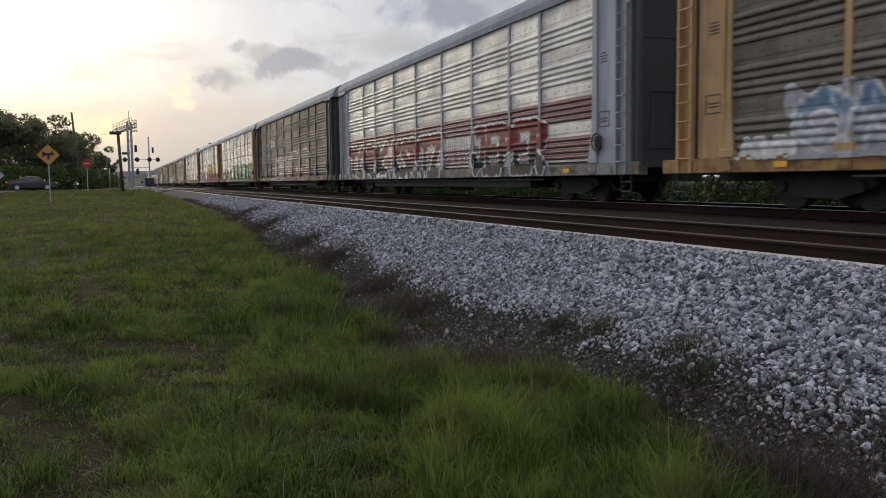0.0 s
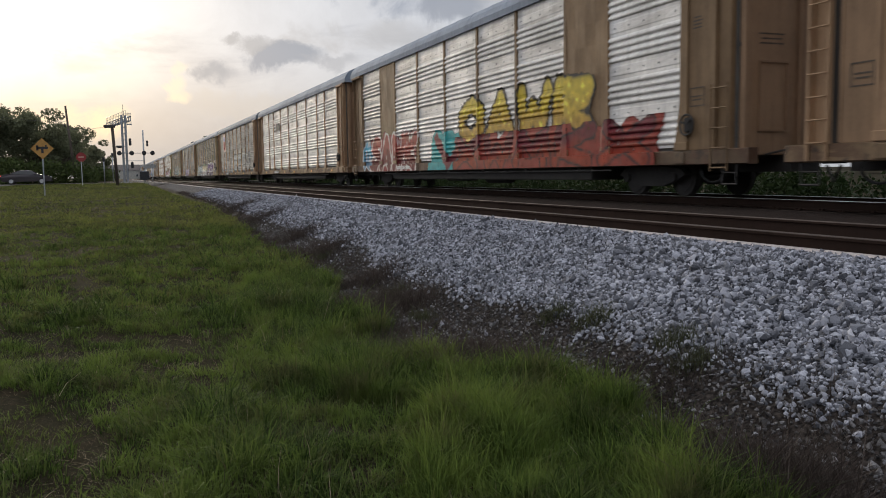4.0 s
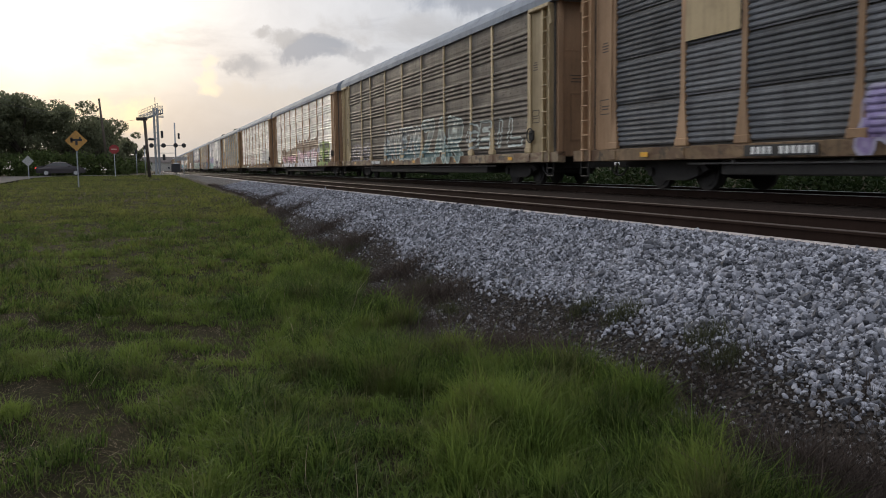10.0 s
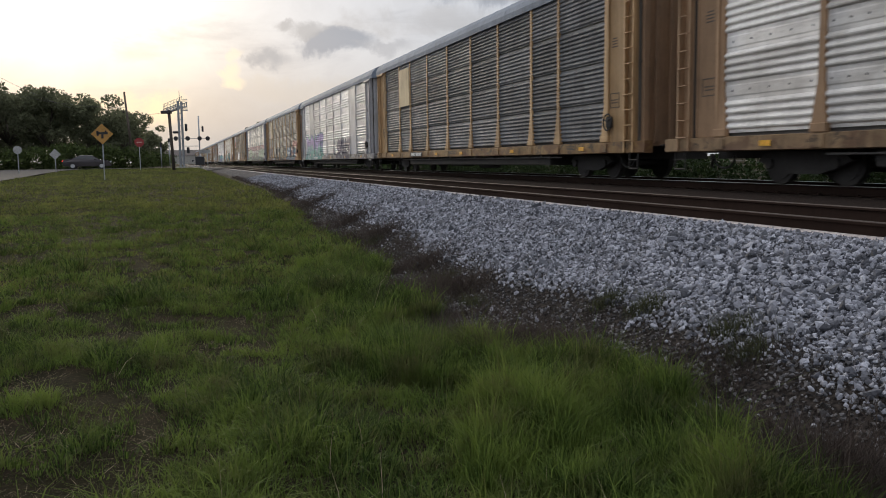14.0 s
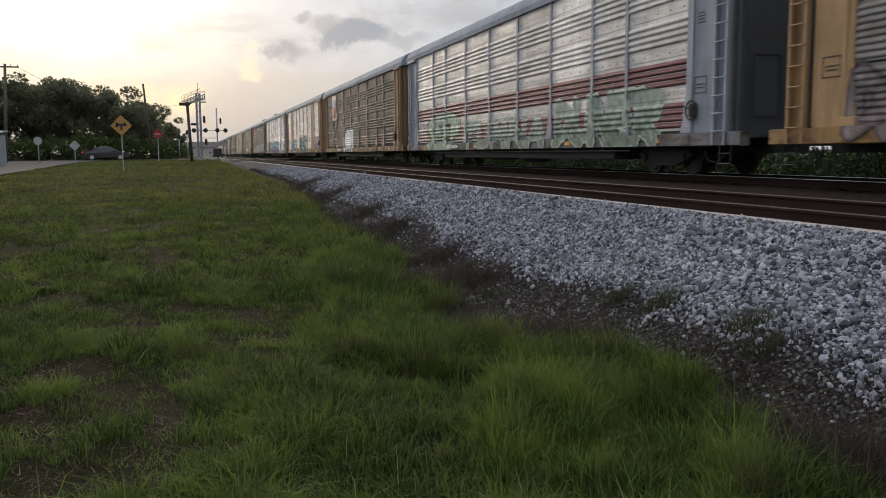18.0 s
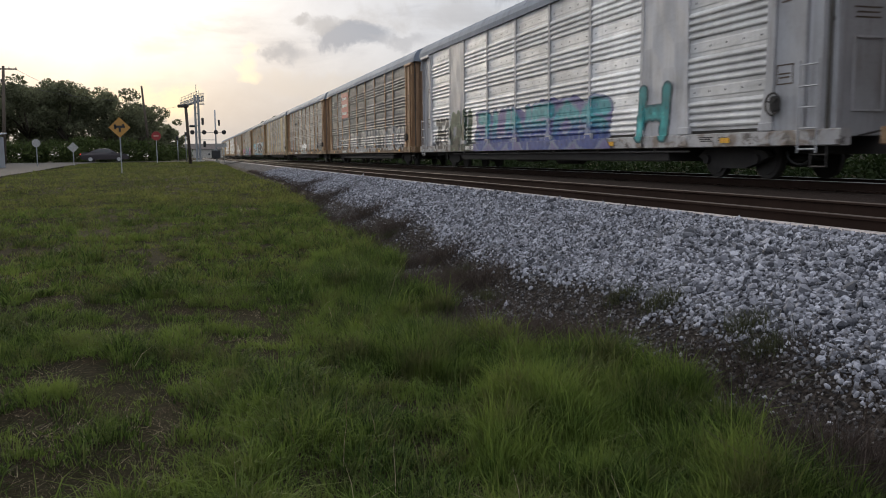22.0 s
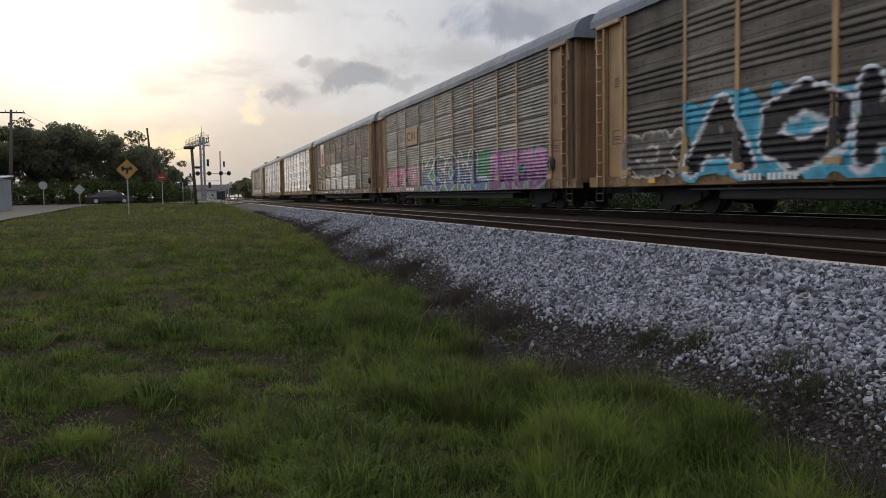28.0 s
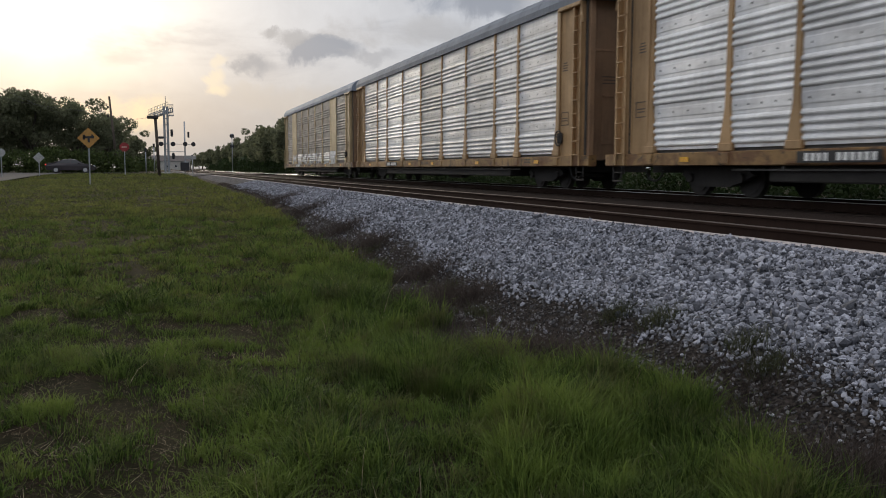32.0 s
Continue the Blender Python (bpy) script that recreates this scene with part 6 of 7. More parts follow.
def build_sedan():
    c = thing("sedan", "dark sedan with a lit tail light waiting at the crossing", "car", at=pose(-8.75, 97.5, 1.0))
    line = [(-2.38, 0.42), (-2.42, 0.75), (-2.30, 1.00), (-1.95, 1.06), (-1.55, 1.10), (-0.75, 1.42), (0.0, 1.47), (0.55, 1.40), (1.25, 1.02), (1.9, 0.93), (2.32, 0.78), (2.40, 0.5), (2.30, 0.30), (-2.25, 0.30)]
    n = len(line)
    vs = []
    for y, k, dz in ((-0.90, 1.0, 0.0), (-0.55, 1.0, 0.03), (0.55, 1.0, 0.03), (0.90, 1.0, 0.0)):
        for x, z in line:
            tuck = max(0.0, z - 0.95) * 0.45
            vs.append((x, y - math.copysign(tuck if abs(y) > 0.6 else 0, y), z + (dz if z > 0.9 else 0)))
    fs = [tuple(range(n)), tuple(range(4 * n - 1, 3 * n - 1, -1))]
    for r in range(3):
        fs += [(r * n + i, r * n + n + i, r * n + n + (i + 1) % n, r * n + (i + 1) % n) for i in range(n)]
    part("body", as_mesh("body", vs, fs, CAR_PAINT), c)
    for sy in (-1, 1):
        a = [(-1.45, 1.08), (-0.72, 1.37), (-0.02, 1.40), (-0.02, 1.04)]
        b = [(0.05, 1.04), (0.05, 1.40), (0.50, 1.35), (1.10, 1.03)]
        for q in (a, b):
            g = Shape().add([(x, sy * (0.905 - max(0.0, z - 0.95) * 0.45), z) for x, z in q], [(0, 1, 2, 3)])
            part("side_window", g.mesh("side_window", CAR_GLASS), c)
    part("windscreen", Shape().add([(0.60, -0.62, 1.41), (0.60, 0.62, 1.41), (1.27, 0.68, 1.045), (1.27, -0.68, 1.045)], [(0, 1, 2, 3)]).mesh("windscreen", CAR_GLASS), c)
    part("rear_window", Shape().add([(-0.80, -0.62, 1.435), (-0.80, 0.62, 1.435), (-1.56, 0.66, 1.125), (-1.56, -0.66, 1.125)], [(0, 1, 2, 3)]).mesh("rear_window", CAR_GLASS), c)
    for x in (-1.42, 1.45):
        for y in (-0.82, 0.82):
            w = part("wheel", Shape().disc((0, 0, 0), (0, 1, 0), 0.33, 0.21, 24).mesh("wheel", TYRE), c, at=pose(x, y, 0.33))
            part("rim", Shape().disc((0, math.copysign(0.10, y), 0), (0, 1, 0), 0.21, 0.03, 18).mesh("rim", RIM), w)
    for y in (-0.72, 0.72):
        part("tail_light", Shape().box(-2.46, -2.22, y - 0.16, y + 0.16, 0.80, 0.94, 0, 0.03).mesh("tail_light", tail_material()), c, "lit red tail light")
        part("headlight", Shape().box(2.08, 2.36, y - 0.16, y + 0.16, 0.66, 0.82, 0, 0.03).mesh("headlight", RIM), c)
    part("mirror", Shape().box(0.75, 0.92, -1.08, -0.88, 0.98, 1.12, 0, 0.03).mesh("mirror", CAR_PAINT), c)
    part("bumper", Shape().box(2.25, 2.47, -0.8, 0.8, 0.34, 0.58, 0, 0.05).mesh("bumper", CAR_PAINT), c)


build_sedan()

# ---------------------------------------------------------------- buildings
WALL_BLUE = worn("blue_grey_cladding", (0.30, 0.33, 0.37), (0.16, 0.16, 0.17), 0.6, 0.2, 0.5)
WALL_PALE = plain("pale_wall", (0.42, 0.40, 0.36), 0.8)
SHINGLE = plain("roof_shingle", (0.12, 0.10, 0.09), 0.85)
GLASS = plain("dark_window_glass", (0.03, 0.035, 0.04), 0.08)


def build_shed():
    b = thing("metal_shed", "low blue-grey metal-clad shed beside the lane", "shed", at=pose(-17.2, 66.0, 0.78))
    part("wall", Shape().box(-4.2, 4.2, -2.0, 2.0, -0.2, 2.3).mesh("wall", WALL_BLUE), b)
    rib = Shape()
    rib.box(-0.03, 0.03, -2.04, -2.0, 0.0, 2.3)
    data = rib.mesh("cladding_rib", WALL_BLUE)
    for i in range(21):
        part("cladding_rib", data, b, at=pose(-4.1 + i * 0.41, 0, 0))
    part("roof", Shape().add([(-4.4, -2.2, 2.3), (4.4, -2.2, 2.3), (4.4, 2.2, 2.55), (-4.4, 2.2, 2.55), (-4.4, -2.2, 2.38), (4.4, -2.2, 2.38), (4.4, 2.2, 2.63), (-4.4, 2.2, 2.63)],
         [(0, 3, 2, 1), (4, 5, 6, 7), (0, 1, 5, 4), (1, 2, 6, 5), (2, 3, 7, 6), (3, 0, 4, 7)]).mesh("roof", WALL_BLUE), b)
    part("door", Shape().box(2.2, 3.1, -2.06, -2.0, 0.0, 2.0, 0, 0.01).mesh("door", GALV), b)


def build_house(x, y, w, d, h, label, rz=0):
    b = thing("house", label, "house", at=pose(x, y, 0.95, 0, 0, rz))
    part("wall", Shape().box(-w / 2, w / 2, -d / 2, d / 2, -0.3, h).mesh("wall", WALL_PALE), b)
    o = 0.5
    r = Shape().add([(-w / 2 - o, -d / 2 - o, h), (w / 2 + o, -d / 2 - o, h), (w / 2 + o, d / 2 + o, h), (-w / 2 - o, d / 2 + o, h), (-w / 2 - o, 0, h + d * 0.28), (w / 2 + o, 0, h + d * 0.28)],
                    [(0, 1, 5, 4), (2, 3, 4, 5), (0, 4, 3), (1, 2, 5), (0, 3, 2, 1)])
    part("roof", r.mesh("roof", SHINGLE), b)
    for i in range(max(2, int(w / 4))):
        px = -w / 2 + (i + 0.5) * w / max(2, int(w / 4))
        win = part("window", Shape().box(px - 0.55, px + 0.55, -d / 2 - 0.05, -d / 2, 0.9, 2.1, 0, 0.02).mesh("window", STENCIL), b)
        part("pane", Shape().box(px - 0.47, px + 0.47, -d / 2 - 0.07, -d / 2 - 0.052, 0.98, 2.02).mesh("pane", GLASS), win)


build_shed()
build_house(-27.0, 113.0, 7, 6, 2.3, "small pale house with a dark roof under the trees")
build_house(3.0, 430.0, 26, 10, 4.0, "long low pale building far down the line")

# ---------------------------------------------------------------- trees and hedges
BARK = worn("bark", (0.075, 0.06, 0.048), (0.03, 0.025, 0.02), 0.9, 0.0, 0.6, 18.0)


def leaf_material(name, lo, hi, through_, dry=None, lush=None):
    def build(k, bsdf, out):
        r = k.add("ShaderNodeNewGeometry").outputs["Random Per Island"]
        at = k.add("ShaderNodeTexCoord").outputs["Object"]
        n, _ = k.noise(at, 0.8, 3.0, 0.6)
        tone = k.mix(k.ramp(k.math("ADD", k.math("MULTIPLY", r, 0.6), k.math("MULTIPLY", n, 0.4)), 0.2, 0.8), lo, hi)
        if lush:
            clump, _ = k.noise(at, 1.7, 4.0, 0.6, 0.3)
            wide_, _ = k.noise(at, 0.22, 3.0, 0.6)
            glow = k.math("ADD", k.math("MULTIPLY", clump, 0.65), k.math("MULTIPLY", wide_, 0.35))
            tone = k.mix(k.math("MULTIPLY", k.ramp(glow, 0.46, 0.60), 0.75), tone, lush)
        if dry:
            spots, _ = k.noise(at, 2.4, 4.0, 0.65)
            tone = k.mix(k.math("MULTIPLY", k.ramp(k.math("ADD", spots, k.math("MULTIPLY", r, 0.16)), 0.56, 0.78), 0.65), tone, dry)
        k.put(bsdf.inputs["Base Color"], tone)
        bsdf.inputs["Roughness"].default_value = 0.6
        bsdf.inputs["Specular IOR Level"].default_value = 0.08
        t = k.add("ShaderNodeBsdfTranslucent")
        k.put(t.inputs[0], tone)
        m = k.add("ShaderNodeMixShader")
        m.inputs[0].default_value = through_
        k.put(m.inputs[1], bsdf.outputs[0])
        k.put(m.inputs[2], t.outputs[0])
        k.put(out.inputs[0], m.outputs[0])
    return stuff(name, build)


LEAF = leaf_material("tree_leaves", (0.11, 0.12, 0.075), (0.18, 0.19, 0.115), 0.70)
HEDGE = leaf_material("hedge_leaves", (0.040, 0.058, 0.020), (0.085, 0.11, 0.035), 0.35)
GRASS = leaf_material("grass_blades", (0.020, 0.040, 0.009), (0.130, 0.188, 0.043), 0.52, (0.088, 0.070, 0.042), (0.172, 0.230, 0.050))
VERGE = leaf_material("verge_grass", (0.046, 0.062, 0.018), (0.172, 0.200, 0.056), 0.5, (0.118, 0.094, 0.052), (0.215, 0.225, 0.060))
OLIVE = leaf_material("olive_weeds", (0.030, 0.034, 0.018), (0.085, 0.090, 0.045), 0.3)
STRAW = leaf_material("dry_grass", (0.13, 0.095, 0.060), (0.40, 0.33, 0.23), 0.2)
# leaf colour darker than the hedges, holding the shade behind the train
SCRUB_IN_SHADE = leaf_material("shaded_scrub", (0.020, 0.034, 0.012), (0.034, 0.052, 0.018), 0.3)
WEED = leaf_material("dead_weeds", (0.034, 0.026, 0.023), (0.082, 0.064, 0.054), 0.2)


def leaf_cloud(rng, centres, radii, count, size, squash=0.75):
    """Leaf clumps thrown round the ends of limbs: pairs of bent triangles."""
    pick = rng.choice(len(centres), count, p=radii ** 2 / (radii ** 2).sum())
    d = rng.normal(size=(count, 3))
    d /= np.linalg.norm(d, axis=1, keepdims=True)
    r = radii[pick] * rng.uniform(0.35, 1.08, count) ** 0.6
    p = centres[pick] + d * r[:, None] * np.array([1, 1, squash])
    a = rng.normal(size=(count, 3))
    a /= np.linalg.norm(a, axis=1, keepdims=True)
    b = np.cross(a, rng.normal(size=(count, 3)))
    b /= np.linalg.norm(b, axis=1, keepdims=True)
    s = (size * rng.lognormal(0, 0.35, count))[:, None]
    v = np.stack([p - a * s, p + b * s * 0.55, p + a * s, p - b * s * 0.55], 1)
    t = np.array([(0, 1, 2), (0, 2, 3)])
    tris = (t[None] + 4 * np.arange(count)[:, None, None]).reshape(-1, 3)
    return v.reshape(-1, 3), tris


def build_tree(seed, height, spread, leaves, size=0.175):
    rng = np.random.default_rng(seed)
    tree = thing("tree", "tall leafy dark green tree in full summer leaf", "tree", group="trees beyond the crossing")
    s = Shape()
    fork = height * rng.uniform(0.22, 0.32)
    s.bar((0, 0, -0.5), (0.1, 0, fork), 0.34, 9, 0, 0.24)
    ends, radii = [], []
    for i in range(9):
        a = 2 * math.pi * i / 9 + rng.uniform(-0.3, 0.3)
        reach = spread * rng.uniform(0.45, 0.95)
        top = height * rng.uniform(0.5, 0.86)
        mid = Vector((math.cos(a) * reach * 0.45, math.sin(a) * reach * 0.45, fork + (top - fork) * 0.55))
        end = Vector((math.cos(a) * reach, math.sin(a) * reach, top))
        s.bar((0.1, 0, fork - 0.2), mid, 0.16, 7, 0, 0.10).bar(mid, end, 0.10, 6, 0, 0.03)
        for q in (mid.lerp(end, 0.5), end):
            ends.append(tuple(q + Vector(rng.normal(0, 0.5, 3))))
            radii.append(height * rng.uniform(0.10, 0.17))
    for i in range(6):
        a = rng.uniform(0, 6.28)
        r = spread * rng.uniform(0.1, 0.55)
        ends.append((math.cos(a) * r, math.sin(a) * r, height * rng.uniform(0.72, 0.93)))
        radii.append(height * rng.uniform(0.09, 0.14))
    for i in range(7):
        a = rng.uniform(0, 6.28)
        r = spread * rng.uniform(0.5, 0.95)
        ends.append((math.cos(a) * r, math.sin(a) * r, height * rng.uniform(0.22, 0.45)))
        radii.append(height * rng.uniform(0.09, 0.14))
    part("trunk", s.mesh("trunk", BARK, True), tree)
    v, t = leaf_cloud(rng, np.array(ends), np.array(radii), leaves, size)
    part("crown", flat_mesh("crown", v, t, LEAF), tree)
    return tree


KINDS = [(build_tree(11, 10.0, 5.0, 10000, 0.145), 10.0), (build_tree(12, 10.0, 4.2, 9500, 0.145), 10.0), (build_tree(13, 10.0, 5.6, 10500, 0.145), 10.0)]
THIN = [(build_tree(14, 10.0, 5.0, 3000, 0.29), 10.0), (build_tree(15, 10.0, 4.4, 2800, 0.29), 10.0)]
# place, height and turn of each tree
PLACES = [(-10.0, 124, 10.2), (-15.5, 121, 11.2), (-20.5, 123, 11.6), (-25.5, 119, 10.4), (-6.8, 131, 9.0), (-12.5, 133, 11.2), (-18.0, 135, 11.5), (-23.0, 134, 11.4),
          (-29.5, 104, 10.6), (-34.0, 98, 11.2), (-38.0, 92, 11.8), (-33.0, 112, 9.5), (-43.0, 104, 12.0), (-28.5, 128, 8.8), (-46.0, 88, 11.0), (-37.0, 126, 11.0),
          (-5.2, 158, 7.2), (-3.6, 166, 6.2), (-8.5, 150, 8.0), (-7.8, 142, 8.6),
          (22.5, 138, 9.6), (24.0, 150, 10.6), (25.5, 164, 10.2), (24.5, 180, 9.5), (27.0, 196, 10.8), (27.0, 215, 9.6), (28.5, 236, 10.0), (27.0, 262, 8.6), (28.5, 292, 8.4), (27.5, 326, 8.2), (26.0, 366, 7.8),
          (24.0, 410, 9.4), (22.0, 460, 8.5), (20.0, 520, 7.9), (19.0, 600, 7.5), (17.0, 690, 6.8), (30.0, 172, 11.5), (33.0, 210, 11.5), (35.0, 250, 11.0), (34.0, 300, 10.0), (24.0, 124, 9.0), (27.0, 108, 9.5),
          (25.0, 157, 10.0), (26.5, 172, 10.6), (25.5, 188, 10.2), (28.0, 205, 11.2), (27.5, 225, 11.0), (29.0, 248, 11.2), (28.0, 275, 10.6), (27.5, 308, 10.2), (26.5, 345, 9.6), (25.0, 388, 9.4), (22.5, 435, 8.6), (20.5, 490, 7.9)]
rng_place = random.Random(5)
placed = []
for n_, (x, y, h) in enumerate(PLACES):
    kind_, full = KINDS[n_ % 3] if y < 137 else THIN[n_ % 2]
    f = h / full
    m = pose(x, y, ground_at(min(x, 2.0), y) - 0.1, 0, 0, rng_place.uniform(0, 360)) @ Matrix.Diagonal((f * rng_place.uniform(0.9, 1.15), f * rng_place.uniform(0.9, 1.15), f, 1))
    if kind_ not in placed:
        placed.append(kind_)
        kind_.matrix_world = m
    else:
        made = copy_thing(kind_, pose(0, 0, 0))
        made.matrix_world = m


def build_hedge(x0, x1, y0, y1, h, count, label, seed, leaf=0.2):
    rng = np.random.default_rng(seed)
    n = max(3, int(math.hypot(x1 - x0, y1 - y0) / 1.0))
    base = ground_at(x0, y0) - 0.1
    cs = np.array([(x0 + (x1 - x0) * i / n + rng.normal(0, 0.4), y0 + (y1 - y0) * i / n + rng.normal(0, 0.4), base + h * rng.uniform(0.3, 0.55)) for i in range(n + 1)])
    v, t = leaf_cloud(rng, cs, np.full(len(cs), h * 0.62) * rng.uniform(0.8, 1.2, len(cs)), count, leaf, 0.9)
    b = thing("hedge", label, "hedge", group="hedges beside the lane")
    s = Shape()
    for c in cs:
        s.bar((c[0], c[1], base - 0.1), (c[0], c[1], c[2]), 0.05, 5, 0, 0.02)
    tagged(part("stem", s.mesh("stem", BARK), b), kind="stuff")
    part("foliage", flat_mesh("foliage", v, t, SCRUB_IN_SHADE if x0 > 19 else HEDGE), b)


build_hedge(-30, -13.5, 106, 108, 2.6, 11000, "dense dark hedge under the trees", 31, 0.14)
build_hedge(-14, -4.5, 112, 116, 3.0, 10000, "dense dark hedge behind the waiting car", 32, 0.14)
build_hedge(-4.6, -1.0, 150, 190, 3.0, 3500, "low dark scrub along the line", 33)
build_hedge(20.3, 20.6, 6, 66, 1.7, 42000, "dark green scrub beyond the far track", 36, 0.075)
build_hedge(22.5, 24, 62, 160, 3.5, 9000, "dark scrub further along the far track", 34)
build_hedge(25, 26, 160, 420, 5.0, 14000, "dark scrub beneath the distant trees", 35, 0.3)

# ---------------------------------------------------------------- stones, grass and weeds


EDGE_Y = [0.0, 3.4, 4.4, 5.15, 5.45, 5.75, 6.6, 7.2, 7.9, 9.6, 11.8, 15.5, 17.0, 25.0, 34.0, 90.0]
EDGE_X = [2.4, 2.72, 2.98, 3.12, 2.75, 2.38, 2.50, 2.15, 2.50, 2.35, 2.92, 3.15, 2.95, 3.45, 3.7, 3.8]


def grass_edge(y):
    return float(np.interp(y, EDGE_Y, EDGE_X))


def blades(name, label, count, place, height, width, mat, seed, lean=0.45, droop=0.35, plain_=False):
    """Single blades, each a bent strip of three triangles."""
    rng = np.random.default_rng(seed)
    p = place(rng, count)
    n = len(p)
    h = height * rng.lognormal(0, 0.32, n) * p[:, 3]
    a = rng.uniform(0, 2 * math.pi, n)
    side = np.stack([np.cos(a), np.sin(a), 0 * a], -1) * (width * rng.uniform(0.7, 1.3, n))[:, None]
    b = rng.uniform(0, 2 * math.pi, n)
    tilt = np.stack([np.cos(b), np.sin(b), 0 * b], -1) * (h * rng.uniform(0, lean, n))[:, None]
    root = p[:, :3]
    mid = root + tilt * 0.5 + np.stack([0 * h, 0 * h, h * 0.6], -1)
    tip = root + tilt * (1 + droop) + np.stack([0 * h, 0 * h, h], -1)
    if plain_:
        v, t = np.stack([root - side, root + side, tip], 1).reshape(-1, 3), np.array([(0, 1, 2)])
    else:
        v = np.stack([root - side, root + side, mid - side * 0.75, mid + side * 0.75, tip], 1).reshape(-1, 3)
        t = np.array([(0, 1, 3), (0, 3, 2), (2, 3, 4)])
    tris = (t[None] + (3 if plain_ else 5) * np.arange(n)[:, None, None]).reshape(-1, 3)
    thing(name, label, "grass", kind="stuff", data=flat_mesh(name, v, tris, mat))


BARE = [(-0.60, 4.00, 0.40, 0.26), (-0.88, 6.4, 0.24, 0.36), (-0.20, 5.0, 0.07, 0.45), (0.60, 4.45, 0.18, 0.16), (-1.05, 5.2, 0.16, 0.18), (-0.55, 8.0, 0.24, 0.22), (0.48, 5.6, 0.08, 0.20), (-1.5, 9.7, 0.3, 0.35), (-2.6, 11.5, 0.4, 0.3), (0.2, 10.5, 0.3, 0.2)]


def trodden(x, y):
    """How bare the turf is at a place."""
    worst = 0.0
    for px, py, rx, ry in BARE:
        q = ((x - px) / rx) ** 2 + ((y - py) / ry) ** 2
        if q < 1.8:
            worst = max(worst, 1.8 - q)
    return worst


def lawn(x_of, y0, y1, bias, bare, litter=False):
    def place(rng, count):
        ys = y0 + (y1 - y0) * rng.uniform(0, 1, count) ** bias
        lo, hi = x_of(ys)
        xs = lo + (hi - lo) * rng.uniform(0, 1, count)
        out = []
        for x, y in zip(xs, ys):
            if x > grass_edge(y) + 0.22 * noise.noise(Vector((x * 3, y * 3, 1.0))) - 0.02:
                continue
            c = noise.noise(Vector((x * 0.9, y * 0.9, 4.0))) + 0.5 * noise.noise(Vector((x * 2.6, y * 2.6, 9.0)))
            clump = 0.75 * noise.noise(Vector((x * 3.1, y * 3.1, 3.0))) + 0.45 * noise.noise(Vector((x * 8.0, y * 8.0, 6.0)))
            edge = 0.30 * max(0.0, 1 - abs(x - grass_edge(y) + 0.6) / 1.1)
            worn_out = bare - 0.10 + 0.26 * min(max((0.9 - x) / 1.6, 0.0), 1.0)
            thin = c + edge + 0.45 * clump - worn_out - 0.75 * trodden(x, y) - 0.34 * rng.uniform(-1, 1)
            if (thin < 0) != litter:
                continue
            out.append((x, y, ground_at(x, y) - 0.01, 1.0 if litter else (0.42 + 0.8 * max(0.0, c + 0.30) + edge) * min(max(0.30, 1 + 1.7 * clump), 1.9)))
        return np.array(out)
    return place



def tufts(name, label, count, per, place, height, width, mat, seed, fall=0.30):
    """Clumps of blades that spread outwards from a common root."""
    rng = np.random.default_rng(seed)
    c = place(rng, count)
    n = len(c) * per
    c = np.repeat(c, per, 0)
    a = rng.uniform(0, 2 * math.pi, n)
    r = 0.055 * np.sqrt(rng.uniform(0, 1, n)) * (0.7 + 0.5 * c[:, 3])
    out = np.stack([np.cos(a), np.sin(a), 0 * a], -1)
    h = height * c[:, 3] * rng.lognormal(0, 0.30, n)
    root = c[:, :3] + out * r[:, None]
    flop = (h * (fall + 30.0 * fall * r) * rng.uniform(0.3, 1.5, n))[:, None]
    b = a + math.pi / 2 + rng.normal(0, 0.8, n)
    side = np.stack([np.cos(b), np.sin(b), 0 * b], -1) * (width * rng.uniform(0.7, 1.3, n))[:, None]
    up = np.stack([0 * h, 0 * h, h], -1)
    mid = root + out * flop * 0.4 + up * 0.62
    tip = root + out * flop * 1.35 + up * rng.uniform(0.72, 1.05, n)[:, None]
    v = np.stack([root - side, root + side, mid - side * 0.8, mid + side * 0.8, tip], 1).reshape(-1, 3)
    t = np.array([(0, 1, 3), (0, 3, 2), (2, 3, 4)])
    tris = (t[None] + 5 * np.arange(n)[:, None, None]).reshape(-1, 3)
    thing(name, label, "grass", kind="stuff", data=flat_mesh(name, v, tris, mat))


NEAR = lambda y: (-0.34 * y - 1.0, np.minimum(1.05 * y + 0.8, 3.6))
tufts("lawn_grass", "dense tufts of green grass in the verge beside the ballast", 14500, 12, lawn(NEAR, 2.3, 10.0, 1.25, -0.34), 0.105, 0.0032, GRASS, 41)
tufts("lawn_grass", "uneven tufts of green grass further along the verge", 7500, 10, lawn(lambda y: (-0.36 * y - 1.0, 3.8 + 0 * y), 9.5, 24.0, 1.3, -0.40), 0.105, 0.0065, GRASS, 49)
def belt(rng, count):
    """The tall growth along the edge of the stones and on a mound further back."""
    out = []
    while len(out) < count:
        if rng.uniform() < 0.72:
            y = rng.uniform(2.5, 6.4)
            x = grass_edge(y) - 1.5 * rng.uniform() ** 1.4 + 0.03
        else:
            y = rng.uniform(7.6, 12.5)
            x = grass_edge(y) - 1.2 * rng.uniform() ** 1.3
        q = noise.noise(Vector((x * 2.3, y * 2.3, 11.0))) + 0.5 * noise.noise(Vector((x * 6.0, y * 6.0, 2.0)))
        if q + 0.35 > rng.uniform(0, 0.8):
            out.append((x, y, ground_at(x, y) - 0.01, min(max(0.65, 1.0 + 0.8 * q), 1.6)))
    return np.array(out)


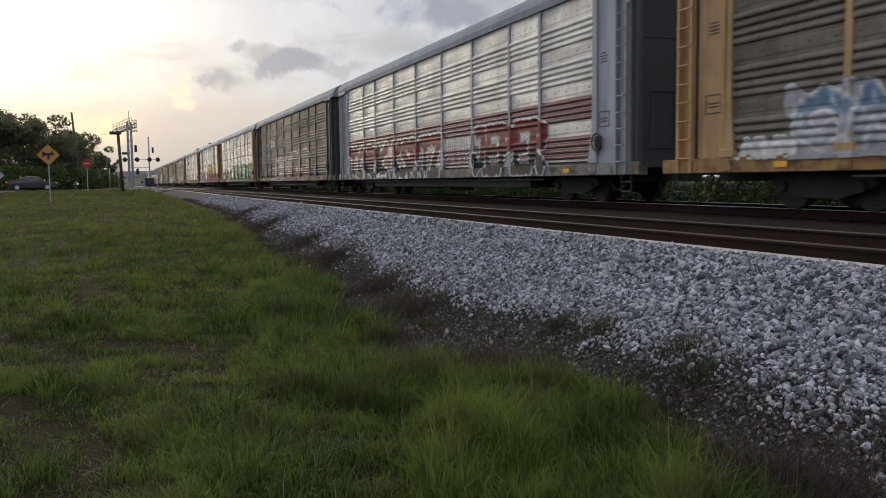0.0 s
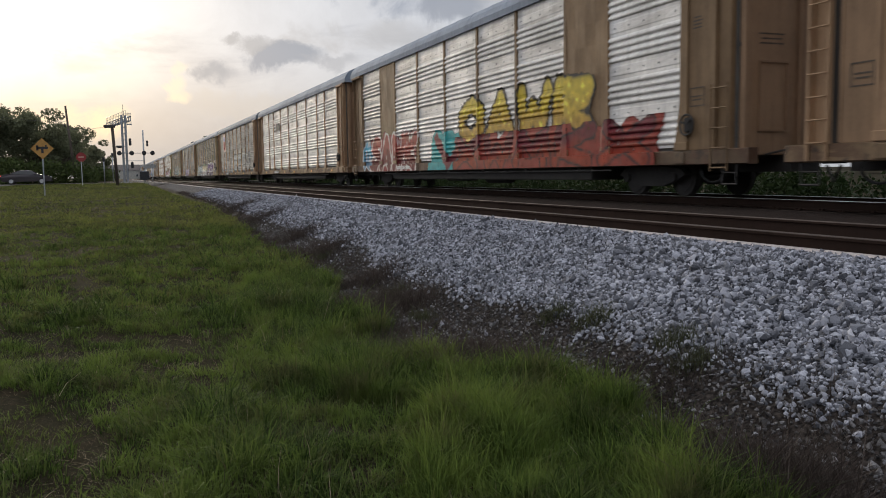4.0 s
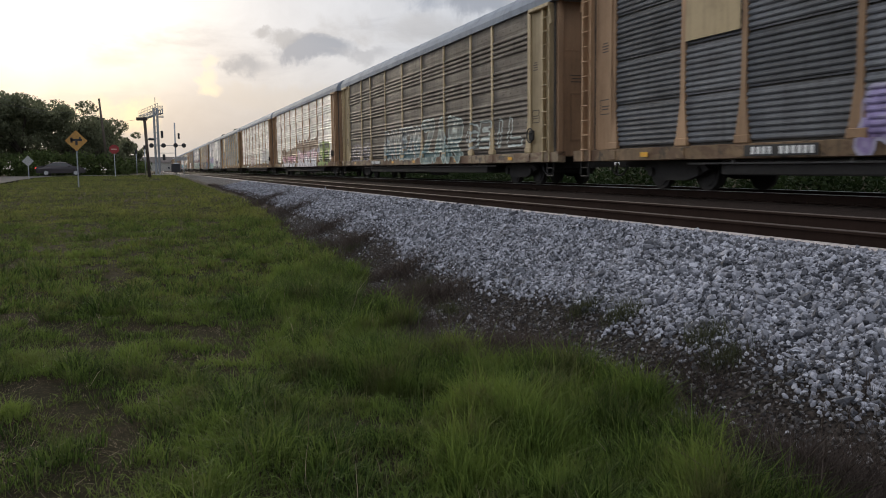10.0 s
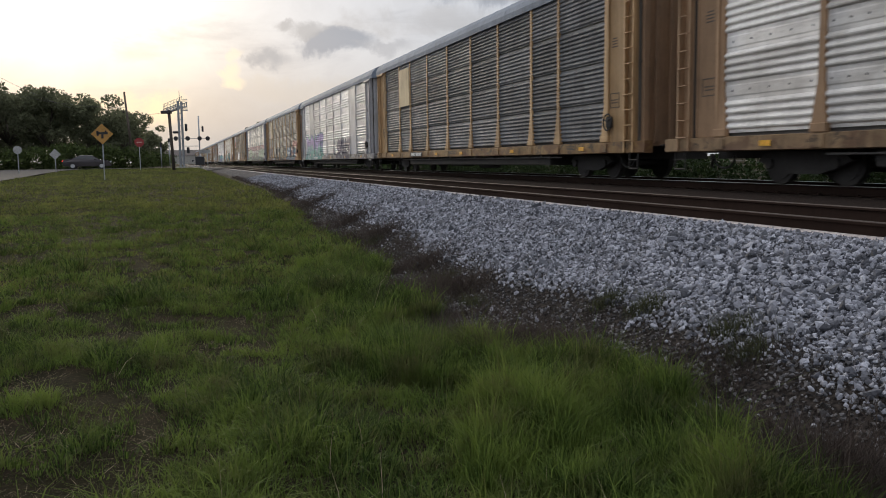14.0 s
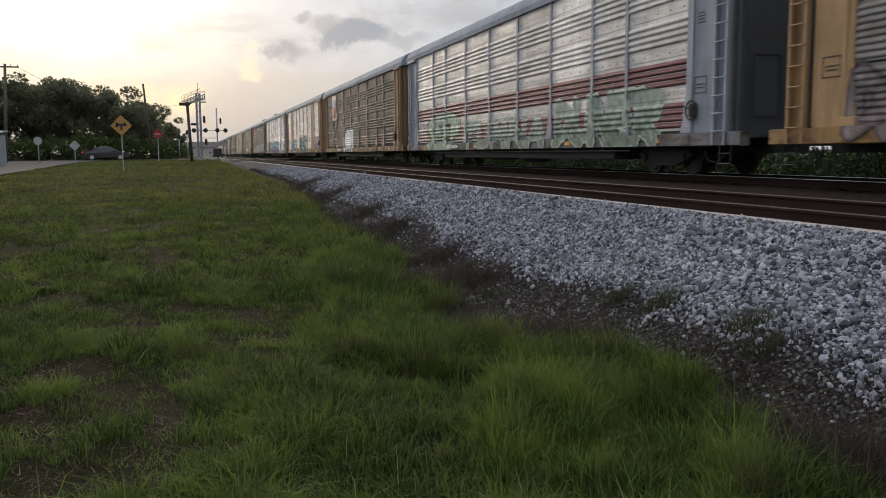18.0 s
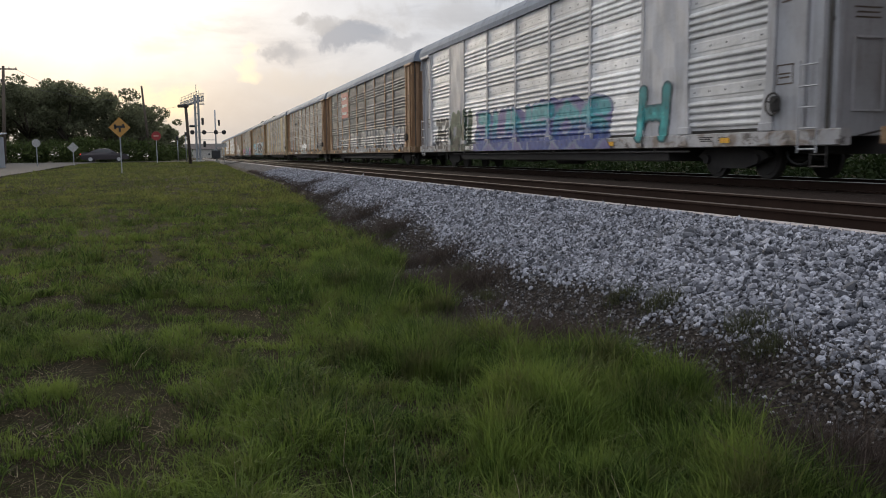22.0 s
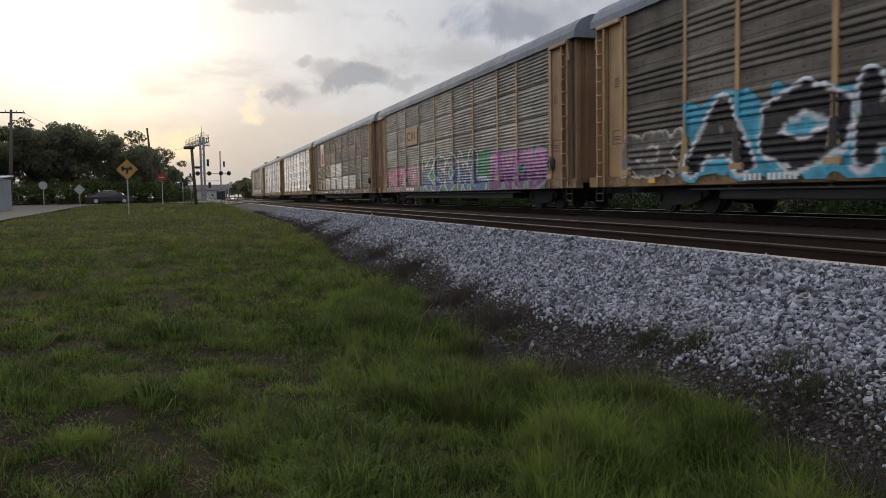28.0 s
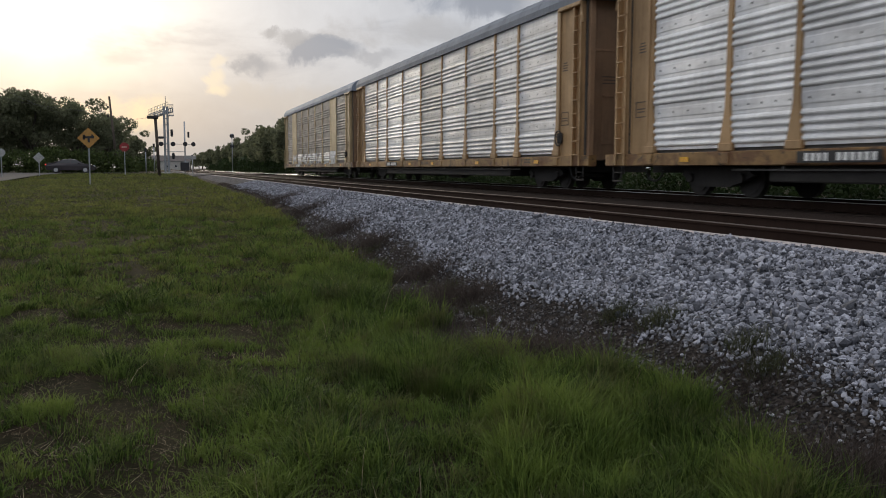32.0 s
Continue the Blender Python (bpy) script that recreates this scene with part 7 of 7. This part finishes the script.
tufts("lawn_grass", "lush tall tufts of bright grass along the edge of the stones", 3600, 15, belt, 0.15, 0.0030, GRASS, 57, 0.17)
blades("lawn_grass", "short green grass between the tufts", 22000, lawn(NEAR, 2.3, 11.0, 1.2, -0.45), 0.045, 0.0034, GRASS, 47, 1.8)
blades("lawn_grass", "green grass blades of the verge further along", 70000, lawn(lambda y: (-0.36 * y - 1.0, 3.8 + 0 * y), 10.0, 30.0, 1.3, -0.65), 0.075, 0.008, VERGE, 42, 1.0, 0.5, True)
blades("lawn_grass", "rough green grass of the distant verge", 90000, lawn(lambda y: (np.maximum(-0.36 * y - 1.0, -9.0), 4.2 + 0 * y), 24.0, 92.0, 1.3, -0.9), 0.085, 0.022, VERGE, 43, 1.0, 0.5, True)
blades("lawn_grass", "rough green grass of the verge around and behind", 45000, lawn(lambda y: (-13.0 + 0 * y, np.where(y < 2.0, 2.6, -0.36 * y - 1.0)), -9.0, 26.0, 1.0, -0.9), 0.065, 0.014, VERGE, 58, 1.4, 0.5, True)
blades("seed_stalks", "a few tall pale seed stalks above the grass", 900, lawn(lambda y: (-0.3 * y, np.minimum(1.05 * y + 0.8, 3.4)), 2.6, 10.0, 1.2, -0.2), 0.15, 0.0016, STRAW, 48, 1.1)
blades("dry_grass", "pale dry straw lying on the bare patches", 60000, lawn(NEAR, 2.3, 12.0, 1.2, -0.36, True), 0.022, 0.0020, STRAW, 44, 4.0, 0.35, True)
blades("dry_grass", "brown dead blades among the green grass", 30000, lawn(NEAR, 2.3, 12.0, 1.2, -0.60), 0.060, 0.0022, WEED, 50, 2.0, 0.35, True)



def weed_places(rng, count):
    out = []
    while len(out) < count:
        y = 2.0 + 55.0 * rng.uniform() ** 1.9
        x = grass_edge(y) + abs(rng.normal(0.0, 0.5)) - 0.1
        if noise.noise(Vector((x * 1.6, y * 1.6, 2.0))) > -0.05 and x < 4.05:
            out.append((x, y, (bed_height(x, y) if x > TOE else ground_at(x, y)) - 0.01, rng.uniform(0.5, 1.2)))
    return np.array(out)


blades("dead_weeds", "brown withered weeds between the grass and the stones", 38000, weed_places, 0.10, 0.0030, WEED, 45, 1.4, 0.35, True)
WEED_CLUMPS = [(3.83, 6.82), (3.89, 6.24), (3.91, 5.11), (3.1, 9.6), (3.35, 10.2), (3.05, 8.4), (3.4, 14.5), (3.75, 4.7)]
DARK_CLUMPS = [(2.50, 5.95), (2.70, 6.25), (2.95, 6.15), (2.40, 6.5), (2.42, 8.7), (2.7, 9.2), (3.2, 9.4), (2.95, 3.25), (3.0, 3.0), (2.8, 2.9), (3.4, 11.5), (3.5, 15.0), (3.7, 18.0), (3.9, 24.0), (4.05, 30.0)]


def dark_places(rng, count):
    c = np.array(DARK_CLUMPS)[rng.integers(0, len(DARK_CLUMPS), count)]
    p = c + rng.normal(0, 0.17, (count, 2)) * (1 + c[:, 1:] * 0.04)
    return np.array([(x, y, (bed_height(x, y) if x > TOE else ground_at(x, y)) - 0.01, rng.uniform(0.6, 1.3)) for x, y in p])


def clump_places(rng, count):
    c = np.array(WEED_CLUMPS)[rng.integers(0, len(WEED_CLUMPS), count)]
    p = c + rng.normal(0, 0.085, (count, 2))
    return np.array([(x, y, (bed_height(x, y) if x > TOE else ground_at(x, y)) - 0.01, 1.0) for x, y in p])


blades("weed_tufts", "small olive weed tufts growing among the stones", 2400, clump_places, 0.11, 0.0022, OLIVE, 46, 1.3)
blades("dead_weeds", "thick dark clumps of withered weeds at the foot of the stones", 20000, dark_places, 0.16, 0.0036, WEED, 61, 1.3, 0.5, True)

# loose stones that can be picked out one by one, nearest the path
rng_stone = np.random.default_rng(77)
shapes, tri_ = stone_shape(rng_stone, 14)
STONE_DATA = [flat_mesh("stone", turned(shapes[i:i + 1], rng_stone)[0], tri_, STONE_ONE) for i in range(14)]
for i in range(300):
    x = rng_stone.uniform(4.1, SHOULDER - 0.1)
    y = rng_stone.uniform(3.2, 7.5)
    r = 0.034 * rng_stone.lognormal(0, 0.25)
    part("stone", STONE_DATA[i % 14], ballast, at=pose(x, y, bed_height(x, y) + 0.02 + r * 0.2, rng_stone.uniform(0, 360), rng_stone.uniform(0, 360), rng_stone.uniform(0, 360)) @ Matrix.Diagonal((r, r, r, 1)))


def bright(x, y, r):
    return x > 3.62 + 0.35 * noise.noise(Vector((x * 2, y * 1.2, 5.0))) + 0.75 * r


def sunk(x, y, r):
    return x > grass_edge(y) - 0.1 + 0.25 * r and x < 4.30 + 0.2 * noise.noise(Vector((x * 2, y * 1.2, 8.0)))


stones("ballast_stones", "crushed grey and white ballast stones on the slope", 31000, 3.6, 5.44, 2.0, 8.2, 0.0195, STONE, 51, bright, 1.05)
stones("ballast_stones", "crushed grey and white ballast stones along the slope", 25000, 3.6, 5.44, 8.0, 13.0, 0.0215, STONE, 62, bright, 1.1, chip_shape)
stones("ballast_stones", "small pale stones lying against the foot of the rail", 4600, 5.38, 5.72, 2.0, 30.0, 0.016, STONE, 55, lambda x, y, r: x < 5.47 + 0.14 * r * r + 0.06 * noise.noise(Vector((2.0, y * 1.4, 3.0))), 1.5, chip_shape)
stones("ballast_stones", "crushed grey ballast stones further along the slope", 30000, 3.8, 5.42, 12.5, 50.0, 0.027, STONE, 52, bright, 1.5, chip_shape)
stones("ballast_stones", "crushed grey ballast stones of the slope beside and behind", 6000, 3.7, 5.42, -9.0, 2.1, 0.036, STONE, 59, bright, 1.0, chip_shape)
stones("toe_stones", "small dark stones sunk in the soil at the foot of the slope", 30000, 2.2, 4.5, 2.0, 26.0, 0.0135, STONE_DARK, 53, sunk, 1.4, chip_shape)
stones("toe_stones", "scattered pale stones fallen from the slope", 450, 2.9, 4.2, 2.0, 30.0, 0.024, STONE, 54, sunk, 1.4)


# ---------------------------------------------------------------- what moves
def motions():
    for i, car in enumerate(TRAIN):
        walk(car, [(t, pose(TRAIN_TRACK, car_place(i, t), RAIL_TOP)) for t in (0, 2.5, 5, 8.5, 12, 15, 18, 21, 24, 26, 28, 30, 32)])


motions()
